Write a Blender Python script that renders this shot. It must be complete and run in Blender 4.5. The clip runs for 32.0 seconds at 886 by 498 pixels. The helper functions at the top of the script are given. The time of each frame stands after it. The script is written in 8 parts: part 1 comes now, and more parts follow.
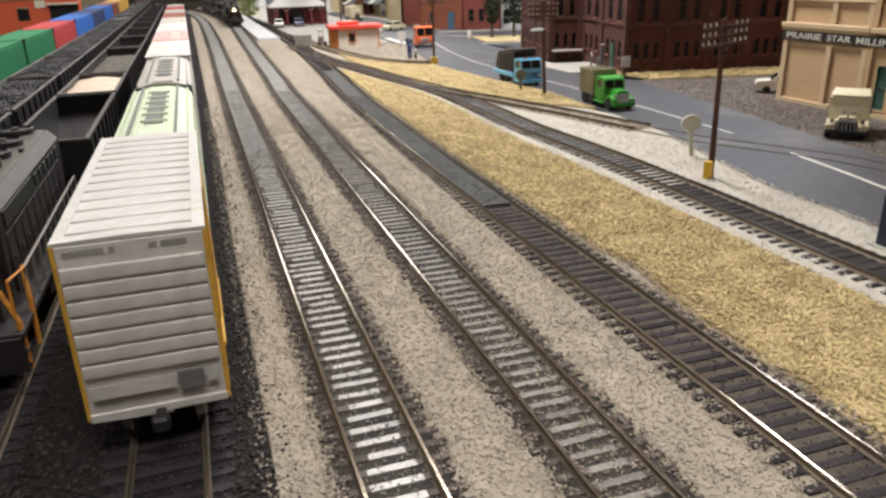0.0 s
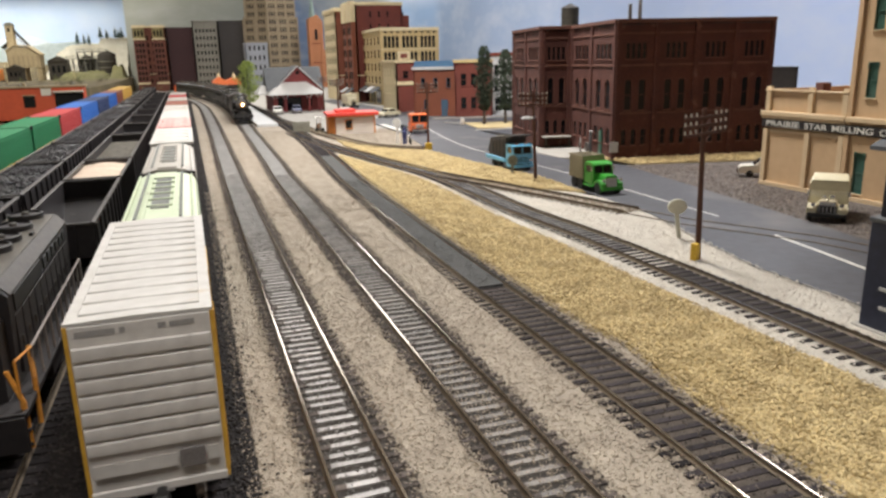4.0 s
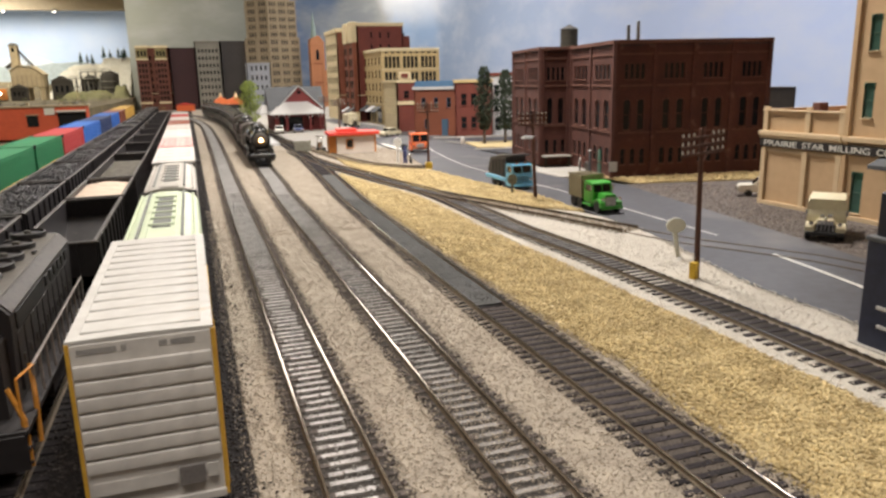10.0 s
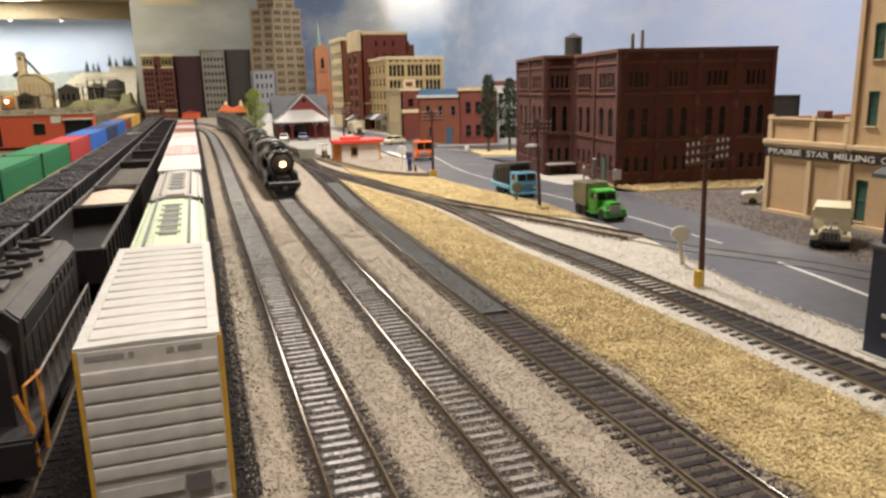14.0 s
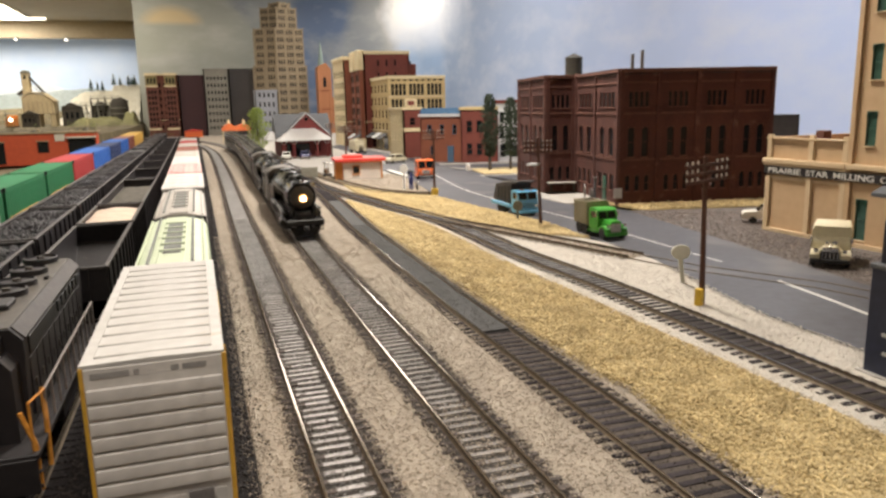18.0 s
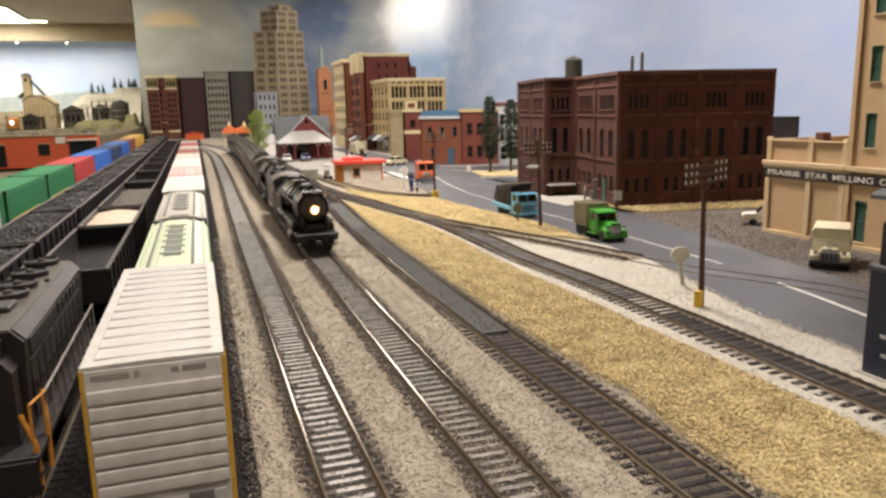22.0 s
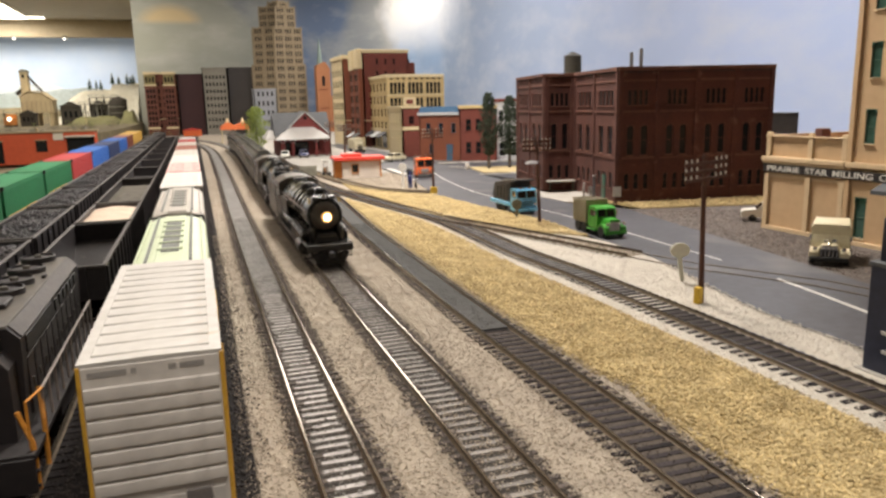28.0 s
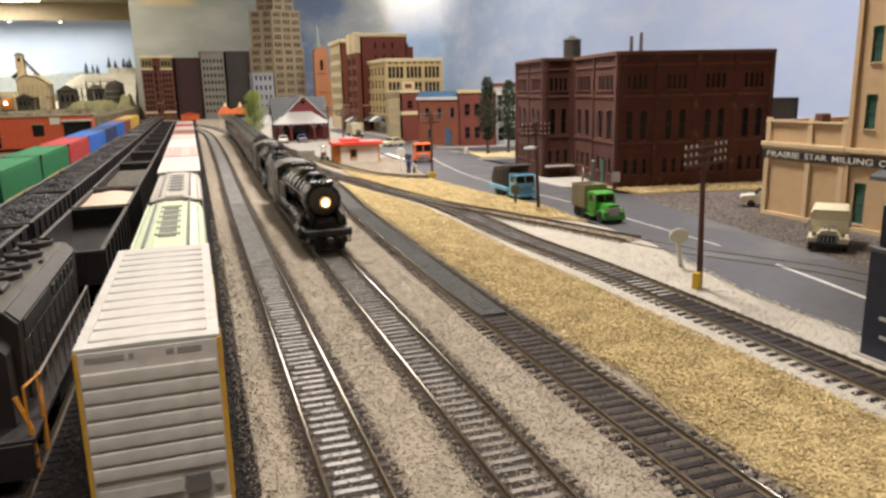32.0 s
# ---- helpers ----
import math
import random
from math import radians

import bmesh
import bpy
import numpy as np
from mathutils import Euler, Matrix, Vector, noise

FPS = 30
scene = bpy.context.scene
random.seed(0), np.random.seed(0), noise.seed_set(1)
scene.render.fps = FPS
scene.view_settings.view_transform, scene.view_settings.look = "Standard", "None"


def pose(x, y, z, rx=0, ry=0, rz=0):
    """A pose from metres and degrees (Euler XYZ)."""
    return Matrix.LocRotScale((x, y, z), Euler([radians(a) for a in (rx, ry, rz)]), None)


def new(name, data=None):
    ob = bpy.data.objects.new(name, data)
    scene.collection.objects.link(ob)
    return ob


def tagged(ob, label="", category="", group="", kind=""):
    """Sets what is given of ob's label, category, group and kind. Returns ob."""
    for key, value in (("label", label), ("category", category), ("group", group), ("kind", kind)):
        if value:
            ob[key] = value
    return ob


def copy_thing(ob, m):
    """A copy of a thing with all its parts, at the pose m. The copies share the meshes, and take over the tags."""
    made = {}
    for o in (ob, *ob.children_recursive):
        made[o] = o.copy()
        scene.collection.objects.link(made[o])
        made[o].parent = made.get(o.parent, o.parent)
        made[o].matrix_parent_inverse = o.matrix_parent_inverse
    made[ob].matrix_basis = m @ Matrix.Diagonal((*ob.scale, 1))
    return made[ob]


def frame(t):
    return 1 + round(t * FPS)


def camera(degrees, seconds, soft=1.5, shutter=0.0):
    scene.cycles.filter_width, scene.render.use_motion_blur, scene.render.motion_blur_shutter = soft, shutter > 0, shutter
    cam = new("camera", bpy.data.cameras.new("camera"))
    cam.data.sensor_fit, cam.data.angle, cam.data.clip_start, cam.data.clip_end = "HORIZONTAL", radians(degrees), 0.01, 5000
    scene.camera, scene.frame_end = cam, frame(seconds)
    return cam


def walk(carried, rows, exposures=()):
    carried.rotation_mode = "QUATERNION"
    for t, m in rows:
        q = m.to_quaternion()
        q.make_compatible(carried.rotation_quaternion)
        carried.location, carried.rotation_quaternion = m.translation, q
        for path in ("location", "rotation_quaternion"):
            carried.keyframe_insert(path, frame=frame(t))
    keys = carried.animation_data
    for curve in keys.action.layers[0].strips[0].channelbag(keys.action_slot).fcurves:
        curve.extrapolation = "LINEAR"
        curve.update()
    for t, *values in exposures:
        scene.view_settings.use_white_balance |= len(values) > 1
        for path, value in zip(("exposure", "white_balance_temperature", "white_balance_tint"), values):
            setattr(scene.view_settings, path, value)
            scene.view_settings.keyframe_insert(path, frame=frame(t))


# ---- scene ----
SOFT = 2.7
EXPOSURE = [(0.0, 0.0, 6150, 8), (4.0, 0.0, 6200, 8), (8.0, 0.05, 6400, 9), (16.0, 0.05, 6750, 10), (32.0, 0.05, 6700, 10)]
MM = 0.001                      # the layout is drawn in millimetres


def view(x, y, z, yaw, pitch, roll):
    """The eye in millimetres, then degrees."""
    return pose(x * MM, y * MM, z * MM, 90 + pitch, 0, yaw) @ pose(0, 0, 0, 0, 0, roll)


cam = camera(63.11, 32.0, SOFT)
PATH = [
    (0, view(5.4, 14.1, 108.4, -18.09, -21.12, -1.49)),
    (0.5, view(5.2, 13.0, 109.1, -18.56, -20.60, -1.57)),
    (1, view(4.2, 10.5, 110.6, -18.68, -18.15, -1.59)),
    (1.5, view(4.3, 11.2, 109.7, -18.61, -18.27, -1.61)),
    (2, view(4.1, 10.8, 109.9, -18.60, -18.14, -1.57)),
    (2.5, view(3.7, 9.1, 110.4, -18.64, -17.22, -1.47)),
    (3, view(2.7, 7.2, 111.0, -18.70, -15.53, -1.44)),
    (3.5, view(2.8, 7.4, 110.9, -18.75, -15.33, -1.38)),
    (4, view(2.1, 6.5, 111.2, -18.79, -14.72, -1.36)),
    (4.5, view(1.8, 5.1, 111.8, -18.79, -14.22, -1.40)),
    (6.5, view(2.2, 5.8, 111.3, -18.88, -13.99, -1.33)),
    (7, view(2.1, 5.4, 111.3, -18.81, -13.96, -1.35)),
    (7.5, view(1.7, 4.3, 111.7, -18.86, -13.71, -1.33)),
    (8, view(1.8, 3.9, 111.8, -18.85, -13.30, -1.34)),
    (8.5, view(2.2, 5.4, 111.1, -18.88, -13.47, -1.35)),
    (9, view(2.0, 5.5, 111.4, -18.88, -13.66, -1.35)),
    (9.5, view(1.7, 4.4, 111.5, -18.83, -13.29, -1.32)),
    (10, view(1.9, 4.5, 111.7, -18.78, -13.24, -1.34)),
    (10.5, view(1.8, 5.1, 111.5, -18.84, -13.27, -1.34)),
    (11, view(1.7, 4.5, 111.6, -18.77, -13.18, -1.40)),
    (11.5, view(1.5, 4.0, 111.8, -18.70, -13.02, -1.39)),
    (12, view(1.8, 3.8, 111.8, -18.62, -12.93, -1.41)),
    (12.5, view(1.6, 4.1, 111.8, -18.57, -12.98, -1.34)),
    (13, view(1.4, 4.3, 111.6, -18.58, -13.08, -1.37)),
    (13.5, view(1.3, 4.0, 112.0, -18.51, -12.86, -1.35)),
    (15.5, view(1.1, 3.5, 112.0, -18.44, -12.39, -1.35)),
    (16, view(0.8, 3.1, 111.8, -18.42, -12.30, -1.38)),
    (16.5, view(-0.1, -0.4, 113.3, -18.41, -11.30, -1.34)),
    (17, view(-0.0, 0.0, 113.1, -18.42, -10.02, -1.31)),
    (17.5, view(0.3, 1.2, 112.6, -18.46, -10.46, -1.30)),
    (18, view(0.3, 1.8, 112.7, -18.41, -11.20, -1.27)),
    (18.5, view(0.5, 2.6, 112.6, -18.45, -11.07, -1.29)),
    (19, view(0.4, 1.5, 112.7, -18.39, -10.91, -1.32)),
    (19.5, view(0.6, 1.7, 112.7, -18.37, -11.14, -1.38)),
    (20, view(0.6, 1.6, 112.6, -18.36, -11.18, -1.34)),
    (20.5, view(0.4, 2.5, 112.6, -18.46, -11.07, -1.25)),
    (21, view(0.6, 1.8, 112.4, -18.39, -11.15, -1.32)),
    (21.5, view(0.5, 1.9, 112.4, -18.39, -11.34, -1.36)),
    (22, view(0.5, 0.8, 112.9, -18.36, -11.03, -1.33)),
    (22.5, view(0.8, 2.9, 112.3, -18.50, -11.31, -1.28)),
    (23, view(1.1, 2.7, 112.3, -18.46, -11.65, -1.41)),
    (23.5, view(1.1, 3.1, 112.3, -18.39, -12.16, -1.40)),
    (24, view(1.0, 2.9, 112.4, -18.37, -11.97, -1.36)),
    (24.5, view(1.0, 2.2, 112.5, -18.34, -11.73, -1.37)),
    (25, view(0.9, 1.7, 112.4, -18.39, -11.57, -1.42)),
    (25.5, view(0.8, 2.2, 112.4, -18.45, -11.63, -1.35)),
    (27.5, view(0.4, 1.2, 112.8, -18.45, -11.49, -1.37)),
    (28, view(0.7, 2.3, 112.4, -18.47, -11.30, -1.33)),
    (28.5, view(1.3, 3.6, 111.8, -18.47, -12.02, -1.35)),
    (29, view(1.7, 4.5, 111.8, -18.49, -12.66, -1.36)),
    (29.5, view(2.0, 4.4, 111.6, -18.46, -12.93, -1.44)),
    (30, view(1.3, 3.3, 111.9, -18.39, -12.85, -1.43)),
    (30.5, view(1.1, 3.3, 112.0, -18.49, -12.76, -1.39)),
    (31, view(2.3, 6.1, 110.9, -18.58, -13.04, -1.40)),
    (31.5, view(2.3, 6.4, 110.9, -18.54, -14.34, -1.35)),
    (32, view(1.0, 3.0, 112.3, -18.56, -12.48, -1.26)),
]
walk(cam, PATH, EXPOSURE)


# ---- world and light ----
world = bpy.data.worlds.new("room_world")
scene.world = world
world.use_nodes = True
world.node_tree.nodes["Background"].inputs[0].default_value = (1.0, 0.93, 0.82, 1)
world.node_tree.nodes["Background"].inputs[1].default_value = 0.02


def ceiling_lamp(x, y, z, wx, wy, watts, tint=(1.0, 0.94, 0.875)):
    data = bpy.data.lights.new("panel_light", "AREA")
    data.shape, data.size, data.size_y = "RECTANGLE", wx * MM, wy * MM
    data.energy, data.color = watts, tint
    ob = new("panel_light", data)
    ob.matrix_world = pose(x * MM, y * MM, z * MM)
    return ob


CEIL = 800
# second and third panels are unseen fills, added for the yard and far hills
LAMPS = [(250, 850, 130, 330, 13.8), (-560, 1000, 400, 900, 3.7), (-600, 3480, 460, 520, 9.5), (435, 2320, 520, 560, 14), (1050, 960, 90, 260, 5), (790, 3330, 140, 260, 5)]
for lx, ly, lw, ll, watts in LAMPS:
    ceiling_lamp(lx, ly, CEIL - 16, lw, ll, watts)
# an unseen fill lamp added over the near end, its spread cut to a narrow cone
near_fill = ceiling_lamp(10, -150, CEIL - 16, 420, 260, 2.05)
near_fill.data.spread = math.radians(86)
valance_light = ceiling_lamp(-1350, 5240, 570, 2000, 60, 5)
soffit_light = ceiling_lamp(-1040, 4715, 662, 280, 600, 7)


# ---- materials ----
def material(name, base, second=None, scale=400, rough=0.6, metal=0.0, bump=0.15, fine=3.0, mix=0.5, spots=None, emit=0, per_object=0.0, depth=0.0006, gloss=0.5):
    """A procedural surface: two colours in broad patches, grain, and relief. scale: features to the metre."""
    m = bpy.data.materials.new(name)
    m.use_nodes = True
    nt = m.node_tree
    n, link = nt.nodes, nt.links.new
    bsdf = n["Principled BSDF"]
    bsdf.inputs["Roughness"].default_value = rough
    bsdf.inputs["Metallic"].default_value = metal
    bsdf.inputs["Specular IOR Level"].default_value = gloss
    second = second or tuple(c * 0.72 for c in base)
    coord = n.new("ShaderNodeTexCoord")
    broad = n.new("ShaderNodeTexNoise")
    broad.inputs["Scale"].default_value, broad.inputs["Detail"].default_value = scale * 0.22, 3
    grain = n.new("ShaderNodeTexNoise")
    grain.inputs["Scale"].default_value, grain.inputs["Detail"].default_value = scale * fine, 4
    for tex in (broad, grain):
        link(coord.outputs["Object"], tex.inputs["Vector"])
    add = n.new("ShaderNodeMath")
    add.operation = "MULTIPLY_ADD"
    link(broad.outputs["Fac"], add.inputs[0])
    add.inputs[1].default_value = 0.9
    link(grain.outputs["Fac"], add.inputs[2])
    ramp = n.new("ShaderNodeMapRange")
    ramp.inputs["From Min"].default_value, ramp.inputs["From Max"].default_value = 0.95 - 0.5 * mix, 0.95 + 0.5 * mix
    link(add.outputs[0], ramp.inputs["Value"])
    blend = n.new("ShaderNodeMix")
    blend.data_type = "RGBA"
    blend.inputs["A"].default_value, blend.inputs["B"].default_value = (*second, 1), (*base, 1)
    link(ramp.outputs["Result"], blend.inputs["Factor"])
    colour = blend.outputs["Result"]
    if spots:
        spot_colour, spot_scale, amount = spots
        vor = n.new("ShaderNodeTexNoise")
        vor.inputs["Scale"].default_value, vor.inputs["Detail"].default_value = spot_scale, 2
        link(coord.outputs["Object"], vor.inputs["Vector"])
        cut = n.new("ShaderNodeMapRange")
        cut.inputs["From Min"].default_value, cut.inputs["From Max"].default_value = 1 - amount - 0.04, 1 - amount + 0.06
        link(vor.outputs["Fac"], cut.inputs["Value"])
        over = n.new("ShaderNodeMix")
        over.data_type = "RGBA"
        over.inputs["B"].default_value = (*spot_colour, 1)
        link(cut.outputs["Result"], over.inputs["Factor"])
        link(colour, over.inputs["A"])
        colour = over.outputs["Result"]
    if per_object:
        info = n.new("ShaderNodeObjectInfo")
        shift = n.new("ShaderNodeMapRange")
        shift.inputs["To Min"].default_value, shift.inputs["To Max"].default_value = 1 - per_object, 1 + per_object
        link(info.outputs["Random"], shift.inputs["Value"])
        hsv = n.new("ShaderNodeHueSaturation")
        link(shift.outputs["Result"], hsv.inputs["Value"])
        link(colour, hsv.inputs["Color"])
        colour = hsv.outputs["Color"]
    link(colour, bsdf.inputs["Base Color"])
    if bump:
        b = n.new("ShaderNodeBump")
        b.inputs["Strength"].default_value, b.inputs["Distance"].default_value = bump, depth
        link(grain.outputs["Fac"], b.inputs["Height"])
        link(b.outputs["Normal"], bsdf.inputs["Normal"])
    if emit:
        bsdf.inputs["Emission Color"].default_value = (*base, 1)
        bsdf.inputs["Emission Strength"].default_value = emit
    return m


def islands(m, low, high):
    """Vary a joined material's brightness from piece to piece."""
    nt = m.node_tree
    bsdf = nt.nodes["Principled BSDF"]
    source = bsdf.inputs["Base Color"].links[0].from_socket
    geo = nt.nodes.new("ShaderNodeNewGeometry")
    span = nt.nodes.new("ShaderNodeMapRange")
    span.inputs["To Min"].default_value, span.inputs["To Max"].default_value = low, high
    nt.links.new(geo.outputs["Random Per Island"], span.inputs["Value"])
    hsv = nt.nodes.new("ShaderNodeHueSaturation")
    nt.links.new(span.outputs["Result"], hsv.inputs["Value"])
    nt.links.new(source, hsv.inputs["Color"])
    nt.links.new(hsv.outputs["Color"], bsdf.inputs["Base Color"])
    return m


# ---- mesh tools, in millimetres ----
def big_mesh(name, verts, tris, mat):
    """A mesh from arrays, in millimetres."""
    me = bpy.data.meshes.new(name)
    me.vertices.add(len(verts))
    me.vertices.foreach_set("co", (np.asarray(verts, np.float32) * MM).ravel())
    me.loops.add(3 * len(tris))
    me.loops.foreach_set("vertex_index", np.asarray(tris, np.int32).ravel())
    me.polygons.add(len(tris))
    me.polygons.foreach_set("loop_start", np.arange(0, 3 * len(tris), 3, dtype=np.int32))
    me.update(calc_edges=True)
    me.materials.append(mat)
    return me


class Mesh:
    def __init__(self):
        self.v, self.f = [], []

    def add(self, verts, faces):
        k = len(self.v)
        self.v.extend(verts)
        self.f.extend(tuple(i + k for i in f) for f in faces)
        return self

    def box(self, x0, y0, z0, x1, y1, z1, c=0.0):
        """A box, its edges chamfered by c."""
        (x0, x1), (y0, y1), (z0, z1) = sorted((x0, x1)), sorted((y0, y1)), sorted((z0, z1))
        if c <= 0:
            v = [(x, y, z) for z in (z0, z1) for y in (y0, y1) for x in (x0, x1)]
            return self.add(v, [(0, 2, 3, 1), (4, 5, 7, 6), (0, 1, 5, 4), (2, 6, 7, 3), (0, 4, 6, 2), (1, 3, 7, 5)])
        c = min(c, 0.45 * min(x1 - x0, y1 - y0, z1 - z0))
        v, idx = [], {}
        for i, (x, sx) in enumerate(((x0, 1), (x1, -1))):
            for j, (y, sy) in enumerate(((y0, 1), (y1, -1))):
                for k, (z, sz) in enumerate(((z0, 1), (z1, -1))):
                    for a, p in enumerate(((x, y + sy * c, z + sz * c), (x + sx * c, y, z + sz * c), (x + sx * c, y + sy * c, z))):
                        idx[i, j, k, a] = len(v)
                        v.append(p)
        g = lambda i, j, k, a: idx[i, j, k, a]
        f = []
        for i in (0, 1):
            f += [(g(i, 0, 0, 0), g(i, 0, 1, 0), g(i, 1, 1, 0), g(i, 1, 0, 0))[:: 1 if i == 0 else -1]]
            f += [(g(0, i, 0, 1), g(1, i, 0, 1), g(1, i, 1, 1), g(0, i, 1, 1))[:: 1 if i == 0 else -1]]
            f += [(g(0, 0, i, 2), g(0, 1, i, 2), g(1, 1, i, 2), g(1, 0, i, 2))[:: 1 if i == 0 else -1]]
            for j in (0, 1):
                f += [(g(0, i, j, 1), g(1, i, j, 1), g(1, i, j, 2), g(0, i, j, 2)), (g(i, 0, j, 0), g(i, 1, j, 0), g(i, 1, j, 2), g(i, 0, j, 2)), (g(i, j, 0, 0), g(i, j, 1, 0), g(i, j, 1, 1), g(i, j, 0, 1))]
                for k in (0, 1):
                    f.append((g(i, j, k, 0), g(i, j, k, 1), g(i, j, k, 2)))
        return self.add(v, f)

    def tube(self, p0, p1, r0, r1=None, n=10, caps=True):
        r1 = r0 if r1 is None else r1
        p0, p1 = Vector(p0), Vector(p1)
        d = (p1 - p0).normalized()
        a = d.orthogonal().normalized()
        b = d.cross(a)
        v = []
        for p, r in ((p0, r0), (p1, r1)):
            v += [tuple(p + r * (math.cos(2 * math.pi * (i + 0.5) / n) * a + math.sin(2 * math.pi * (i + 0.5) / n) * b)) for i in range(n)]
        f = [(i, (i + 1) % n, n + (i + 1) % n, n + i) for i in range(n)]
        if caps:
            f += [tuple(range(n))[::-1], tuple(range(n, 2 * n))]
        return self.add(v, f)

    def lathe(self, rows, axis="y", at=(0, 0, 0), n=20):
        """rows of (along, radius), turned round the axis through at."""
        v = []
        for s, r in rows:
            for i in range(n):
                c, q = r * math.cos(2 * math.pi * i / n), r * math.sin(2 * math.pi * i / n)
                p = {"x": (s, c, q), "y": (q, s, c), "z": (c, q, s)}[axis]
                v.append((p[0] + at[0], p[1] + at[1], p[2] + at[2]))
        f = [(k * n + i, k * n + (i + 1) % n, (k + 1) * n + (i + 1) % n, (k + 1) * n + i) for k in range(len(rows) - 1) for i in range(n)]
        f += [tuple(range(n))[::-1], tuple(range((len(rows) - 1) * n, len(rows) * n))]
        return self.add(v, f)

    def prism(self, poly, a, b, axis="y"):
        """A flat outline pushed along an axis from a to b; outline points are the other two coordinates in order."""
        def put(s, p):
            return {"x": (s, p[0], p[1]), "y": (p[0], s, p[1]), "z": (p[0], p[1], s)}[axis]
        n = len(poly)
        v = [put(a, p) for p in poly] + [put(b, p) for p in poly]
        return self.add(v, [tuple(range(n)), tuple(range(n, 2 * n))[::-1]] + [(i, n + i, n + (i + 1) % n, (i + 1) % n) for i in range(n)])

    def data(self, name, mat, smooth=False, weld=False):
        me = bpy.data.meshes.new(name)
        me.from_pydata([(x * MM, y * MM, z * MM) for x, y, z in self.v], [], self.f)
        bm = bmesh.new()
        bm.from_mesh(me)
        if weld:
            bmesh.ops.remove_doubles(bm, verts=bm.verts, dist=1.2e-5)
        bmesh.ops.recalc_face_normals(bm, faces=bm.faces)
        bm.to_mesh(me)
        bm.free()
        me.materials.append(mat)
        if smooth:
            me.shade_smooth()
            if smooth != "all":
                me.set_sharp_from_angle(angle=radians(38))
        return me


def thing(name, x, y, z, turn, label, category, group="", kind=""):
    ob = new(name)
    ob.empty_display_size = 0.005
    ob.matrix_basis = pose(x * MM, y * MM, z * MM, 0, 0, turn)
    return tagged(ob, label, category, group, kind)


def part(name, bm, mat, parent, label="", smooth=False, at=None):
    """One mesh object under a thing or a part; bm may be mesh data that is shared."""
    me = bm.data(name, mat, smooth) if isinstance(bm, Mesh) else bm
    ob = new(name, me)
    ob.parent = parent
    if at is not None:
        ob.matrix_basis = at if isinstance(at, Matrix) else Matrix.Translation([c * MM for c in at])
    return tagged(ob, label) if label else ob


def solid(name, bm, mat, label, category, kind="", group="", smooth=False):
    """A thing that is one mesh."""
    return tagged(new(name, bm.data(name, mat, smooth)), label, category, group, kind)


# ---- surfaces ----
BALLAST = material("ballast", (0.38, 0.325, 0.257), (0.25, 0.21, 0.166), 460, 0.95, bump=0.5)
CINDER = material("cinder", (0.024, 0.0205, 0.02), (0.01, 0.0085, 0.0085), 500, 0.9, bump=0.6, spots=((0.08, 0.07, 0.064), 700, 0.28), gloss=0.15)
STRAW = material("straw", (0.50, 0.395, 0.205), (0.39, 0.30, 0.15), 300, 0.95, bump=0.5)
ASPHALT = material("asphalt", (0.066, 0.067, 0.079), (0.043, 0.043, 0.05), 60, 0.6, bump=0.15, spots=((0.105, 0.10, 0.104), 14, 0.37))
PALE = material("pale_gravel", (0.54, 0.50, 0.435), (0.42, 0.385, 0.33), 500, 0.95, bump=0.5)
LOT = material("dark_gravel", (0.15, 0.125, 0.11), (0.07, 0.058, 0.052), 450, 0.9, bump=0.6)
CONCRETE = material("concrete", (0.38, 0.355, 0.32), (0.30, 0.28, 0.25), 200, 0.8, bump=0.1)
EARTH = material("earth", (0.33, 0.27, 0.18), (0.24, 0.2, 0.12), 200, 0.95, bump=0.4)
LINE = material("road_paint", (0.75, 0.73, 0.68), (0.55, 0.54, 0.5), 500, 0.7)
TIE = material("tie", (0.045, 0.038, 0.041), (0.02, 0.017, 0.018), 600, 0.85, per_object=0.4, gloss=0.12)
RAILSIDE = material("rail_brown", (0.19, 0.148, 0.105), (0.10, 0.078, 0.057), 700, 0.6, metal=0.3)
RAILTAN = material("rail_tan", (0.26, 0.205, 0.14), (0.17, 0.13, 0.09), 700, 0.6)
RAILRUST = material("rail_rust", (0.15, 0.11, 0.07), (0.085, 0.06, 0.04), 700, 0.7)
RAILTOP = material("rail_steel", (0.22, 0.18, 0.135), (0.14, 0.11, 0.082), 300, 0.15, metal=0.7, bump=0.02)

DARKGLASS = material("dark_glass", (0.010, 0.011, 0.013), (0.006, 0.008, 0.008), 100, 0.1, bump=0, gloss=0.3)


def slab(name, poly, z0, z1, mat, label, category, kind="structure"):
    return solid(name, Mesh().prism(poly, z0, z1, "z"), mat, label, category, kind)


